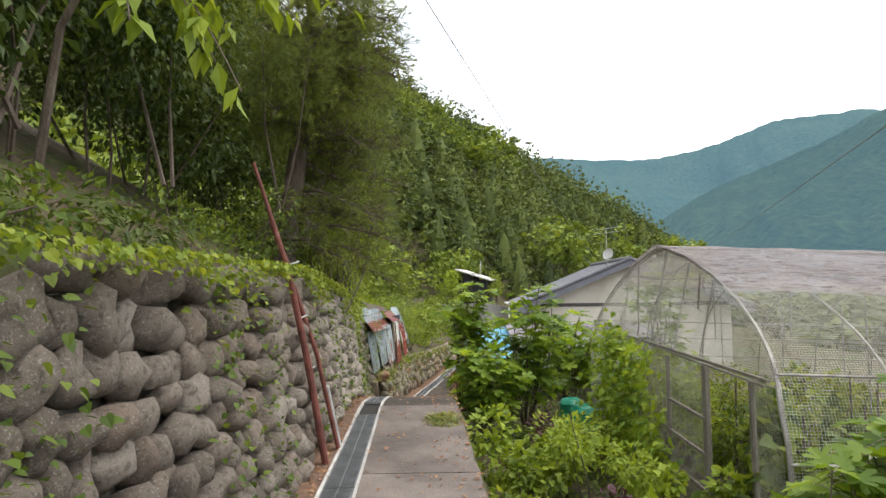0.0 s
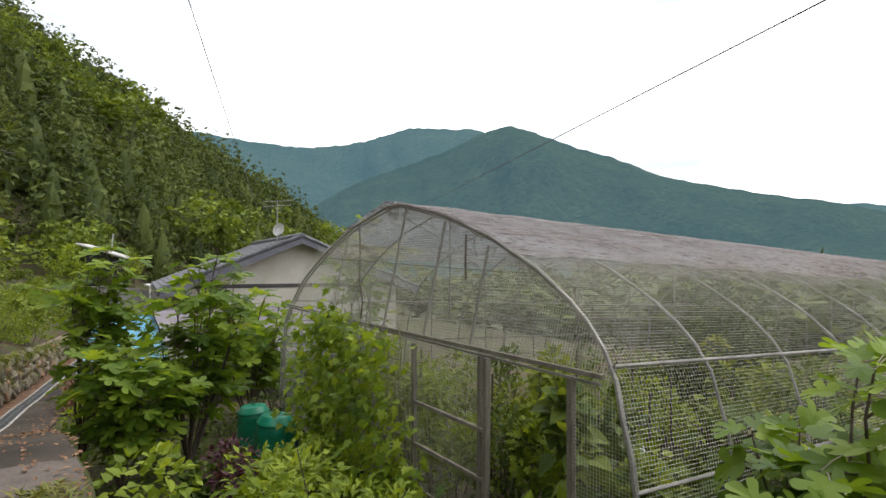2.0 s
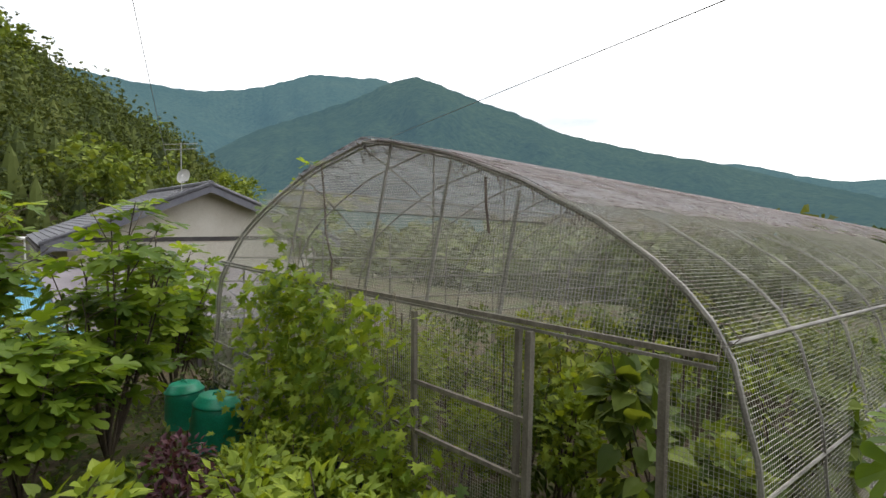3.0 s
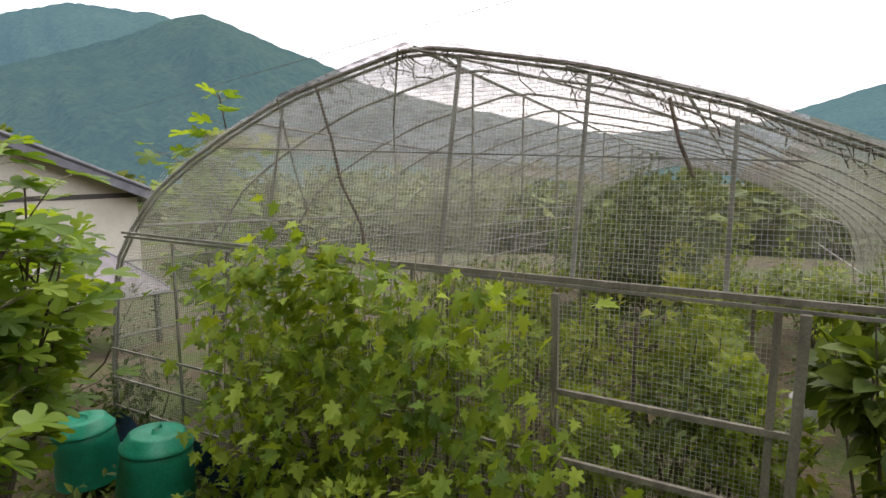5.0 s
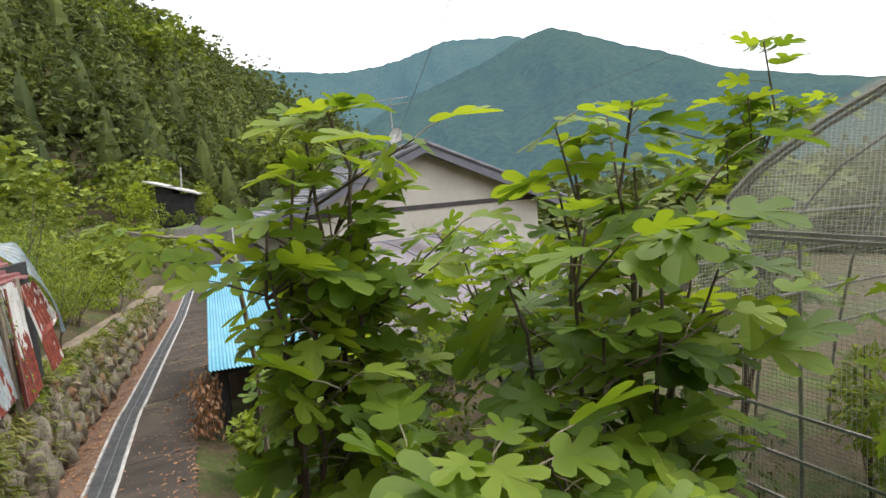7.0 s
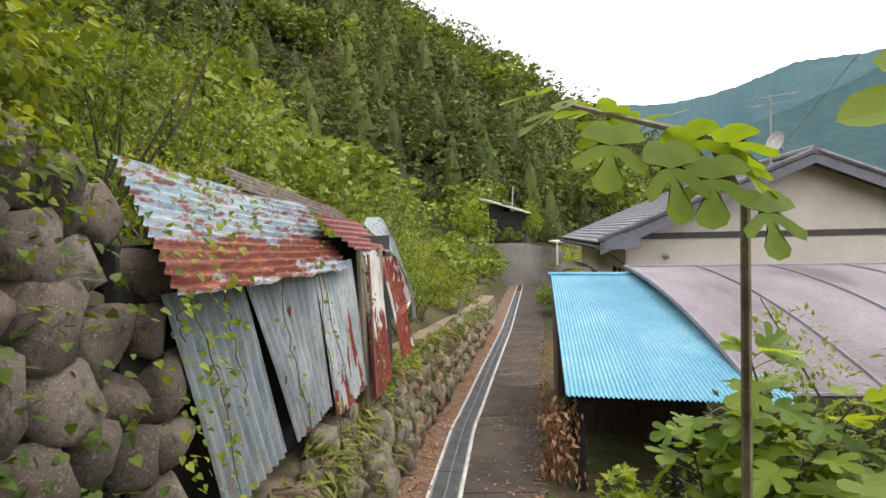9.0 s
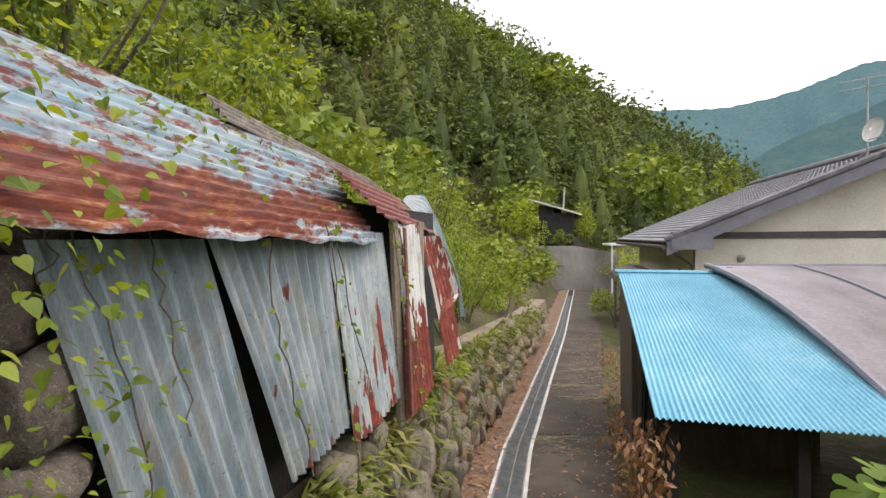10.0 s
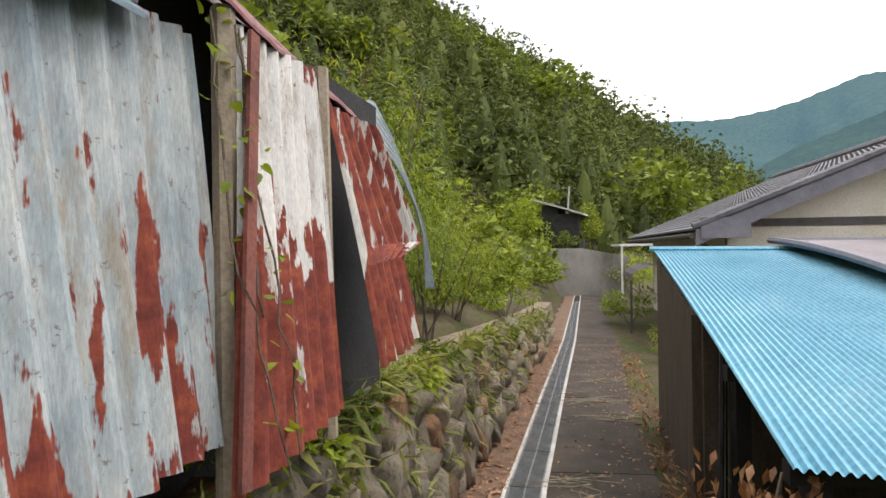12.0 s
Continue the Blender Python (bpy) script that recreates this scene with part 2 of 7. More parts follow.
def build_rubble(nt):
    fine = noise_of(nt, 45, 5, 0.7)
    oi = nt.nodes.new("ShaderNodeObjectInfo").outputs["Random"]
    tone = ramp(nt, oi, [(0.0, (0.20, 0.165, 0.125)), (0.4, (0.32, 0.275, 0.215)), (0.7, (0.15, 0.13, 0.105)), (0.9, (0.30, 0.16, 0.09)), (1.0, (0.40, 0.35, 0.285))])
    tone = blend(nt, ramp(nt, noise_of(nt, 5, 5, 0.65), [(0.48, (0, 0, 0)), (0.64, (0.8, 0.8, 0.8))]), tone, (0.10, 0.105, 0.055))
    tone = blend(nt, 0.5, tone, ramp(nt, fine, [(0.3, (0.2, 0.2, 0.2)), (0.7, (0.85, 0.85, 0.85))]), "OVERLAY")
    return surface(nt, tone, 0.88, 0.0, bump_of(nt, fine, 0.8, 0.02), 0.25)


M_RUBBLE = material("pale_rubble", build_rubble)


def sheet_metal(name, base, base2, rust_from, rust_to, stripe=(9.0, 9.0, 1.0), rough=0.45, foot=None):
    """Weathered corrugated iron: faded zinc or paint with patches and runs of rust."""
    def build(nt):
        fade = noise_of(nt, 2.6, 6, 0.7, "Object", (3.0, 3.0, 1.0))
        col = blend(nt, ramp(nt, fade, [(0.36, (0, 0, 0)), (0.64, (1, 1, 1))]), base, base2)
        stain = noise_of(nt, 3.4, 6, 0.75, "Object", (4.0, 4.0, 0.7))
        col = blend(nt, ramp(nt, stain, [(0.50, (0, 0, 0)), (0.66, (0.75, 0.75, 0.75))]), col, (0.24, 0.20, 0.15))
        specks = noise_of(nt, 32, 4, 0.75)
        col = blend(nt, ramp(nt, specks, [(0.62, (0, 0, 0)), (0.68, (0.7, 0.7, 0.7))]), col, (0.11, 0.08, 0.065))
        run = noise_of(nt, 1.6, 5, 0.6, "Object", stripe)
        patch = noise_of(nt, 1.5, 6, 0.62)
        mx = nt.nodes.new("ShaderNodeMath")
        mx.operation = "MULTIPLY_ADD"
        mx.inputs[1].default_value = 0.55
        nt.links.new(run, mx.inputs[0])
        half = nt.nodes.new("ShaderNodeMath")
        half.operation = "MULTIPLY"
        half.inputs[1].default_value = 0.5
        nt.links.new(patch, half.inputs[0])
        nt.links.new(half.outputs[0], mx.inputs[2])
        if foot is not None:
            sep = nt.nodes.new("ShaderNodeSeparateXYZ")
            nt.links.new(nt.nodes.new("ShaderNodeTexCoord").outputs["Object"], sep.inputs[0])
            low = nt.nodes.new("ShaderNodeMapRange")
            low.inputs["From Min"].default_value, low.inputs["From Max"].default_value = foot[0], foot[1]
            low.inputs["To Min"].default_value, low.inputs["To Max"].default_value = foot[2], 0.0
            nt.links.new(sep.outputs["Z"], low.inputs["Value"])
            add = nt.nodes.new("ShaderNodeMath")
            nt.links.new(mx.outputs[0], add.inputs[0])
            nt.links.new(low.outputs["Result"], add.inputs[1])
            mx = add
        mask = ramp(nt, mx.outputs[0], [(rust_from, (0, 0, 0)), (rust_to, (1, 1, 1))])
        rust = ramp(nt, noise_of(nt, 14, 5, 0.7), [(0.3, (0.085, 0.018, 0.014)), (0.5, (0.17, 0.034, 0.022)), (0.68, (0.26, 0.065, 0.028)), (0.82, (0.40, 0.16, 0.06))])
        col = blend(nt, mask, col, rust)
        grime = noise_of(nt, 24, 5, 0.7, "Object", stripe)
        col = blend(nt, 0.4, col, ramp(nt, grime, [(0.3, (0.25, 0.25, 0.25)), (0.7, (0.8, 0.8, 0.8))]), "OVERLAY")
        rgh = ramp(nt, mask, [(0.0, (rough,) * 3), (1.0, (0.88,) * 3)])
        return surface(nt, col, rgh, 0.0, bump_of(nt, grime, 0.25, 0.004), 0.45)
    return material(name, build)


M_ZINC = sheet_metal("grey_corrugated_iron", (0.14, 0.19, 0.22), (0.29, 0.335, 0.36), 0.70, 0.72, foot=(-0.36, -0.22, 0.10))
M_ZINC_R = sheet_metal("streaked_corrugated_iron", (0.18, 0.23, 0.26), (0.37, 0.40, 0.41), 0.625, 0.64, foot=(-0.42, -0.1, 0.12))
M_ZINC_S = sheet_metal("streaked_blue_grey_iron", (0.21, 0.27, 0.30), (0.40, 0.43, 0.43), 0.605, 0.62, foot=(-0.38, 0.05, 0.12))
M_ZINC_RR = sheet_metal("white_red_corrugated_iron", (0.44, 0.44, 0.43), (0.58, 0.57, 0.54), 0.59, 0.605, foot=(-0.50, 0.50, 0.30))
M_RED = sheet_metal("red_rusted_corrugated_iron", (0.36, 0.35, 0.33), (0.50, 0.49, 0.45), 0.50, 0.52)


def build_roofrust(nt):
    sep = nt.nodes.new("ShaderNodeSeparateXYZ")
    nt.links.new(nt.nodes.new("ShaderNodeTexCoord").outputs["Object"], sep.inputs[0])
    wob = noise_of(nt, 2.6, 6, 0.7, "Object", (1.0, 1.0, 3.0))
    add = nt.nodes.new("ShaderNodeMath")
    add.operation = "MULTIPLY_ADD"
    add.inputs[1].default_value = 0.55
    nt.links.new(wob, add.inputs[0])
    nt.links.new(sep.outputs["Z"], add.inputs[2])
    band = ramp(nt, add.outputs[0], [(0.985, (0.0, 0.0, 0.0)), (1.0, (1, 1, 1))])
    up = nt.nodes.new("ShaderNodeMapRange")
    up.inputs["From Min"].default_value, up.inputs["From Max"].default_value = 0.95, 1.45
    nt.links.new(add.outputs[0], up.inputs["Value"])
    paint = ramp(nt, noise_of(nt, 3.5, 5, 0.65, "Object", (1, 1, 4)), [(0.3, (0.17, 0.28, 0.36)), (0.5, (0.28, 0.36, 0.41)), (0.7, (0.44, 0.47, 0.48))])
    rust = ramp(nt, noise_of(nt, 9, 6, 0.7, "Object", (1, 1, 5)), [(0.3, (0.075, 0.017, 0.013)), (0.5, (0.155, 0.034, 0.019)), (0.62, (0.25, 0.085, 0.035)), (0.75, (0.44, 0.34, 0.25))])
    m = ramp(nt, up.outputs["Result"], [(0.03, (0.08, 0.08, 0.08)), (0.10, (1.0, 1.0, 1.0)), (0.46, (0.9, 0.9, 0.9)), (0.56, (0.08, 0.08, 0.08)), (1.0, (0.0, 0.0, 0.0))])
    spots = ramp(nt, noise_of(nt, 6, 6, 0.7, "Object", (1, 1, 3)), [(0.50, (0, 0, 0)), (0.58, (0.9, 0.9, 0.9))])
    col = blend(nt, m, blend(nt, spots, paint, rust), rust)
    return surface(nt, col, 0.72, 0.0, bump_of(nt, noise_of(nt, 40, 4, 0.7), 0.25, 0.004), 0.25)


M_ROOFRUST = material("blue_white_rusted_iron", build_roofrust)
M_MAROON = sheet_metal("maroon_roof_iron", (0.16, 0.03, 0.035), (0.22, 0.055, 0.055), 0.60, 0.68)
M_BROWN = sheet_metal("brown_roof_iron", (0.06, 0.042, 0.034), (0.10, 0.072, 0.06), 0.58, 0.7)
M_RUSTPIPE = mottled("rusty_pipe", [(0.3, (0.09, 0.03, 0.025)), (0.6, (0.17, 0.055, 0.04)), (0.8, (0.24, 0.12, 0.09))], 6, 60, 0.75)
M_GREYPIPE = mottled("grey_pipe", [(0.3, (0.22, 0.22, 0.21)), (0.7, (0.42, 0.42, 0.41))], 6, 60, 0.55)
M_BLUE = mottled("turquoise_roof_sheet", [(0.3, (0.085, 0.28, 0.39)), (0.55, (0.13, 0.345, 0.46)), (0.8, (0.24, 0.43, 0.52))], 1.2, 30, 0.4, spec=0.5, bump=0.15)
M_LAV = mottled("dusty_polycarbonate", [(0.34, (0.0576, 0.04176, 0.04464)), (0.46, (0.1152, 0.0972, 0.108)), (0.72, (0.1944, 0.1728, 0.1908))], 1.1, 25, 0.5, spec=0.3, bump=0.1, stretch=(0.72, 0.36, 0.72))
M_PLASTER = mottled("cream_plaster", [(0.3, (0.50, 0.46, 0.40)), (0.7, (0.64, 0.60, 0.54))], 0.7, 40, 0.9, bump=0.2)
M_TILE = mottled("grey_roof_tile", [(0.3, (0.055, 0.055, 0.068)), (0.7, (0.15, 0.15, 0.17))], 2, 50, 0.45, spec=0.5)
M_TRIM = mottled("dark_trim", [(0.3, (0.045, 0.04, 0.042)), (0.7, (0.085, 0.075, 0.075))], 4, 50, 0.6)
M_GREYTRIM = mottled("grey_bargeboard", [(0.3, (0.12, 0.12, 0.15)), (0.7, (0.18, 0.18, 0.21))], 3, 50, 0.6)
M_WHITE = mottled("white_enamel", [(0.3, (0.62, 0.62, 0.62)), (0.7, (0.8, 0.8, 0.79))], 6, 60, 0.4, bump=0.1)
M_BROWNWALL = mottled("brown_board_wall", [(0.3, (0.05, 0.037, 0.028)), (0.7, (0.10, 0.075, 0.058))], 3, 50, 0.85, stretch=(4, 4, 0.6))
# black timber; its colour also paints the shade inside the shed
M_BLACKWOOD_SHADE = mottled("black_wood_and_shade", [(0.3, (0.012, 0.012, 0.013)), (0.7, (0.03, 0.029, 0.03))], 4, 60, 0.85)
M_WOOD = mottled("weathered_wood", [(0.3, (0.16, 0.12, 0.085)), (0.7, (0.34, 0.29, 0.22))], 3, 60, 0.85, stretch=(4, 4, 0.5))
M_BARK = mottled("bark", [(0.3, (0.055, 0.04, 0.03)), (0.7, (0.14, 0.11, 0.085))], 6, 50, 0.9, bump=0.8, stretch=(2, 2, 0.5))
M_TWIG = mottled("pale_twig", [(0.3, (0.16, 0.13, 0.09)), (0.7, (0.30, 0.27, 0.19))], 8, 60, 0.8)
M_STEEL = mottled("galvanised_pipe", [(0.3, (0.15, 0.14, 0.125)), (0.7, (0.33, 0.315, 0.29))], 4, 60, 0.5, metal=0.3)
M_NET = mottled("pale_net", [(0.3, (0.40, 0.39, 0.33)), (0.7, (0.54, 0.53, 0.47))], 3, 20, 0.8, bump=0.05)
M_GREENBIN = mottled("green_plastic", [(0.3, (0.008, 0.22, 0.13)), (0.7, (0.02, 0.32, 0.20))], 4, 50, 0.38, spec=0.5, bump=0.08)
M_CABLE = mottled("grey_cable", [(0.3, (0.16, 0.16, 0.16)), (0.7, (0.24, 0.24, 0.24))], 3, 40, 0.6)
M_GREYWALL = mottled("stained_concrete_wall", [(0.3, (0.10, 0.095, 0.085)), (0.5, (0.22, 0.21, 0.195)), (0.75, (0.33, 0.31, 0.29))], 0.7, 25, 0.9, bump=0.4, stretch=(1, 1, 0.5))
M_DRY = leafy("dry_leaf", [(0.1, (0.10, 0.045, 0.025)), (0.5, (0.24, 0.12, 0.065)), (0.9, (0.36, 0.22, 0.12))], 0.7, 0.15)

M_FIG = leafy("fig_leaf", [(0.1, (0.050, 0.098, 0.016)), (0.4, (0.112, 0.192, 0.021)), (0.65, (0.19, 0.282, 0.030)), (0.95, (0.29, 0.385, 0.047))], 0.5, 0.48, 1.6)
M_VINE = leafy("vine_leaf", [(0.1, (0.06, 0.098, 0.0156)), (0.5, (0.155, 0.215, 0.0234)), (0.9, (0.30, 0.34, 0.0455))], 0.6, 0.4, 2.0)
M_CLIMB = leafy("climbing_vine_leaf", [(0.1, (0.06, 0.115, 0.016)), (0.45, (0.19, 0.29, 0.028)), (0.9, (0.37, 0.45, 0.055))], 0.55, 0.45, 2.0)
M_SHRUB = leafy("shrub_leaf", [(0.1, (0.0288, 0.054, 0.0108)), (0.5, (0.0792, 0.126, 0.0168)), (0.9, (0.18, 0.228, 0.0336))], 0.6, 0.35, 1.2)
M_LIGHT = leafy("fresh_leaf", [(0.1, (0.09016, 0.1352, 0.01411)), (0.5, (0.1996, 0.2769, 0.02318)), (0.9, (0.322, 0.3928, 0.04514))], 0.6, 0.4, 1.2)
M_DARKLEAF = leafy("dark_leaf", [(0.1, (0.0175, 0.03, 0.0075)), (0.5, (0.045, 0.0725, 0.0137)), (0.9, (0.1063, 0.1438, 0.025))], 0.6, 0.25, 1.0)
M_NEEDLE = leafy("pine_needle", [(0.1, (0.026, 0.045, 0.011)), (0.5, (0.095, 0.128, 0.020)), (0.9, (0.25, 0.28, 0.048))], 0.65, 0.25, 0.9)
M_CEDAR = leafy("cedar_foliage", [(0.1, (0.026, 0.040, 0.013)), (0.45, (0.062, 0.086, 0.022)), (0.7, (0.112, 0.142, 0.032)), (0.95, (0.180, 0.200, 0.045))], 0.8, 0.2, 0.05)
M_BROADFAR = leafy("far_broadleaf", [(0.1, (0.058, 0.0899, 0.0174)), (0.5, (0.1305, 0.1812, 0.0261)), (0.9, (0.2392, 0.29, 0.0435))], 0.75, 0.25, 0.1)
M_PURPLE = leafy("purple_leaf", [(0.1, (0.03, 0.010, 0.016)), (0.6, (0.07, 0.022, 0.035)), (0.9, (0.12, 0.05, 0.06))], 0.5, 0.2)
M_GRASS = leafy("grass_blade", [(0.1, (0.06, 0.08, 0.013)), (0.5, (0.13, 0.16, 0.025)), (0.9, (0.26, 0.24, 0.08))], 0.65, 0.3, 1.0)


# ---- the lie of the land ----
LANE_Y = [-12, 0, 1.5, 3, 4.9, 7.1, 8.4, 9.4, 10, 10.6, 12.4, 13.2, 14.2, 15.3, 17, 19.8, 20.6, 30, 48, 60]
LANE_Z = [0.95, 0.47, 0.38, 0.24, 0.19, 0.13, 0.12, 0.05, -0.03, -0.15, -0.60, -0.77, -1.02, -1.25, -1.48, -1.71, -1.77, -2.12, -2.30, -2.30]
EDGE_Y = [-12, 4.5, 9, 12, 15, 17.3, 19.8, 23.5, 30, 48, 60]
EDGE_L = [-0.72, -0.78, -1.02, -1.02, -0.93, -0.76, -0.54, 0.0, 0.98, 3.55, 5.2]
EDGE_R = [0.60, 0.55, 0.40, 0.15, 0.12, 0.30, 0.64, 1.17, 2.30, 4.65, 6.3]


def lane_z(y):
    return np.interp(y, LANE_Y, LANE_Z)


def edge_l(y):
    return np.interp(y, EDGE_Y, EDGE_L)


def edge_r(y):
    return np.interp(y, EDGE_Y, EDGE_R)


def wall_top(y):
    return np.interp(y, [-12, 2, 6, 9, 12, 14.32, 14.64, 18, 24, 30, 40, 60], [2.4, 2.0, 2.0, 1.75, 1.4, 1.2, -0.46, -0.5, -0.95, -1.35, -1.7, -1.9])


def terrace(x, y):
    base = np.interp(y, [-20, 3, 12, 15, 18, 22, 30, 60], [-0.9, -1.05, -1.25, -1.5, -1.78, -1.95, -2.25, -2.4])
    return base - 0.035 * np.clip(x - 5, 0, 17) - 0.28 * np.clip(x - 26, 0, 70)


def smooth(a, b, v):
    t = np.clip((v - a) / (b - a), 0, 1)
    return t * t * (3 - 2 * t)


def hill(x, y):
    front = -3 + 0.52 * (y - 62) - 0.62 * (x - 3) * smooth(40, 110, y)
    crest = -3 + 0.52 * 75 - 0.62 * (x - 3) + 0.22 * (y - 137)
    return np.minimum(front, crest) - 1.0


def set_back(y):
    """How far the wall steps back from the lane towards the shed."""
    return 0.42 * smooth(9.5, 13.5, y) - 0.20 * smooth(14.3, 14.8, y)


def bank(x, y):
    d = -x + edge_l(y) - 0.75 - set_back(y)
    top = wall_top(y)
    rise = np.interp(y, [0, 14, 20, 60], [0.62, 0.6, 0.36, 0.30])
    return top + rise * np.clip(d, 0, 120) + 0.0 * x


def ground_z(x, y):
    lz = lane_z(y)
    left, right = edge_l(y), edge_r(y)
    z = lz - 0.05 + 0 * x
    z = np.where(x > right, lz - 0.05 + (terrace(x, y) - lz + 0.05) * smooth(0.02, 0.35, x - right), z)
    back = set_back(y)
    up = smooth(0.52, 0.85, left - x - back)
    z = np.where(x < left - 0.42 - back, np.maximum(lz - 0.05, bank(x, y) * up + (lz - 0.05) * (1 - up)), z)
    z = np.where(y > 44, np.maximum(z, hill(x, y)), z)
    far = np.hypot(x, y)
    return np.where((far > 300) & (z < 50), -20, z)


def ground_sheet():
    xs = np.concatenate([np.linspace(-2600, -140, 12), np.linspace(-130, -12, 30), np.arange(-11, -2.5, 0.5), np.arange(-2.5, 2.5, 0.1), np.arange(2.5, 12, 0.5), np.linspace(13, 130, 34), np.linspace(150, 2600, 12)])
    ys = np.concatenate([np.linspace(-2600, -30, 10), np.arange(-25, -2, 2.0), np.arange(-2, 30, 0.25), np.arange(30, 60, 1.0), np.linspace(61, 260, 60), np.linspace(300, 2600, 12)])
    gx, gy = np.meshgrid(xs, ys)
    gz = ground_z(gx, gy)
    near = (np.abs(gx) < 60) & (gy < 60)
    bumps = 0.05 * np.sin(gx * 3.1 + gy * 1.7) * np.sin(gy * 2.3 - gx) * near * ((gx > edge_r(gy) + 0.3) | (gx < edge_l(gy) - 1.2))
    v = np.stack([gx, gy, gz + bumps], -1).reshape(-1, 3)
    ny, nx = gx.shape
    i = np.arange(nx - 1)[None] + np.arange(ny - 1)[:, None] * nx
    f = np.stack([i, i + 1, i + nx + 1, i + nx], -1).reshape(-1, 4)
    return fast_mesh("ground", v, f, True)


def build_ground_mat(nt):
    big = noise_of(nt, 0.9, 6, 0.65)
    mid = noise_of(nt, 7, 5, 0.65)
    fine = noise_of(nt, 45, 4, 0.7)
    col = ramp(nt, big, [(0.3, (0.04, 0.032, 0.02)), (0.46, (0.075, 0.058, 0.035)), (0.56, (0.045, 0.06, 0.016)), (0.75, (0.075, 0.10, 0.025))])
    col = blend(nt, ramp(nt, mid, [(0.5, (0, 0, 0)), (0.68, (0.7, 0.7, 0.7))]), col, (0.12, 0.09, 0.055))
    col = blend(nt, 0.5, col, ramp(nt, fine, [(0.3, (0.15, 0.15, 0.15)), (0.7, (0.9, 0.9, 0.9))]), "OVERLAY")
    return surface(nt, col, 0.95, 0.0, bump_of(nt, mid, 0.7, 0.06), 0.2)


ground = part("ground", ground_sheet(), material("earth_and_moss", build_ground_mat))
tagged(ground, "dark soil and moss of the terraced hillside", "ground", kind="structure")


# ---- lane: concrete slab lane, drain with grate, pale kerb strip ----
def ribbon(ys, left, right, up, thick=0.12):
    """A strip along y between two edge lines, with a thickness."""
    n = len(ys)
    zl = lane_z(ys) + up
    top = np.stack([np.stack([left, ys, zl], -1), np.stack([right, ys, zl], -1)], 1).reshape(-1, 3)
    low = top - np.array([0, 0, thick])
    f = []
    for i in range(n - 1):
        a = 2 * i
        f.append((a, a + 1, a + 3, a + 2))
        b = 2 * n + a
        f += [(b, b + 2, b + 3, b + 1), (a, a + 2, b + 2, b), (a + 1, b + 1, b + 3, a + 3)]
    f += [(0, 2 * n, 2 * n + 1, 1), (2 * n - 2, 2 * n - 1, 4 * n - 1, 4 * n - 2)]
    return np.concatenate([top, low]), np.array(f)


GRATE_W = 0.27
pavement = thing("pavement", "brown-grey stained concrete lane running downhill past the drain", "lane", kind="structure")
joints = [-12, -8, -4, -1, 2.2, 5.3, 8.45, 11.4, 14.4, 17.4, 20.4, 23.4, 26.4, 29.4, 33, 37, 41, 45, 50]
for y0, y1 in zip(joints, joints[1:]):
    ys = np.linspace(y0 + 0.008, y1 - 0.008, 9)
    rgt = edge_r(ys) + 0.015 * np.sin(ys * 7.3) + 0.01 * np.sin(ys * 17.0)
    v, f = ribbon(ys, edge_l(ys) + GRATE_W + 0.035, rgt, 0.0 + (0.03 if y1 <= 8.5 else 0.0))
    # from y = 8.45 on the slabs take the darker concrete
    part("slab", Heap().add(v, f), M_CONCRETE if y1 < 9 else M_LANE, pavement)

drain = thing("drain_channel", "steel drain grate in pale concrete edging along the lane", "drain", kind="structure")
ys = np.arange(-4, 48, 0.5)
kerb = Heap()
for off, wid in ((GRATE_W, 0.035), (-0.03, 0.03)):
    v, f = ribbon(ys, edge_l(ys) + off, edge_l(ys) + off + wid, 0.012)
    kerb.add(v, f)
part("concrete_edging", kerb, M_KERB, drain, "pale concrete edging strips")
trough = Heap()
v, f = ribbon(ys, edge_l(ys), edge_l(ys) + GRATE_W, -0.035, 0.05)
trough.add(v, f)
# bed coloured near black in place of the shade down in the channel
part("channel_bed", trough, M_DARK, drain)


def grate_panel():
    """One steel grate, 1 m long along y, with its origin at the near left corner."""
    h = Heap()
    for x in (0.004, GRATE_W / 2 - 0.006, GRATE_W - 0.016):
        box(h, (x, 0.01, -0.03), (x + 0.012, 0.985, 0.004))
    for k in range(40):
        y = 0.015 + k * 0.0245
        box(h, (0.012, y, -0.022), (GRATE_W - 0.012, y + 0.009, 0.0))
    return h.mesh("grate")


GRATE_ME = grate_panel()
GRATE_ME.materials.append(M_GRATE)
for k in range(44):
    y = -2.0 + k
    if 8 < k < 12 and k == 10:
        continue
    x0, x1 = edge_l(y), edge_l(y + 1)
    run = Vector((x1 - x0, 1.0, float(lane_z(y + 1) - lane_z(y))))
    across = Vector((1.0, -run.x, 0.0)).normalized()
    along = run.normalized()
    upv = across.cross(along)
    m = Matrix(((across.x, along.x, upv.x, x0), (across.y, along.y, upv.y, y), (across.z, along.z, upv.z, float(lane_z(y)) + 0.006), (0, 0, 0, 1))) @ Matrix.Diagonal((1.0, run.length, 1.0, 1.0))
    g = new("grate", GRATE_ME)
    g.parent = drain
    g.matrix_local = m

verge = Heap()
ys = np.arange(-4, 48, 0.4)
v, f = ribbon(ys, edge_l(ys) - 0.5 - 0.05 * np.sin(ys * 3), edge_l(ys) - 0.031, -0.005)
verge.add(v, f)
tagged(part("verge", verge, M_LITTER), "reddish soil strip with dead leaves beside the drain", "verge", kind="structure")

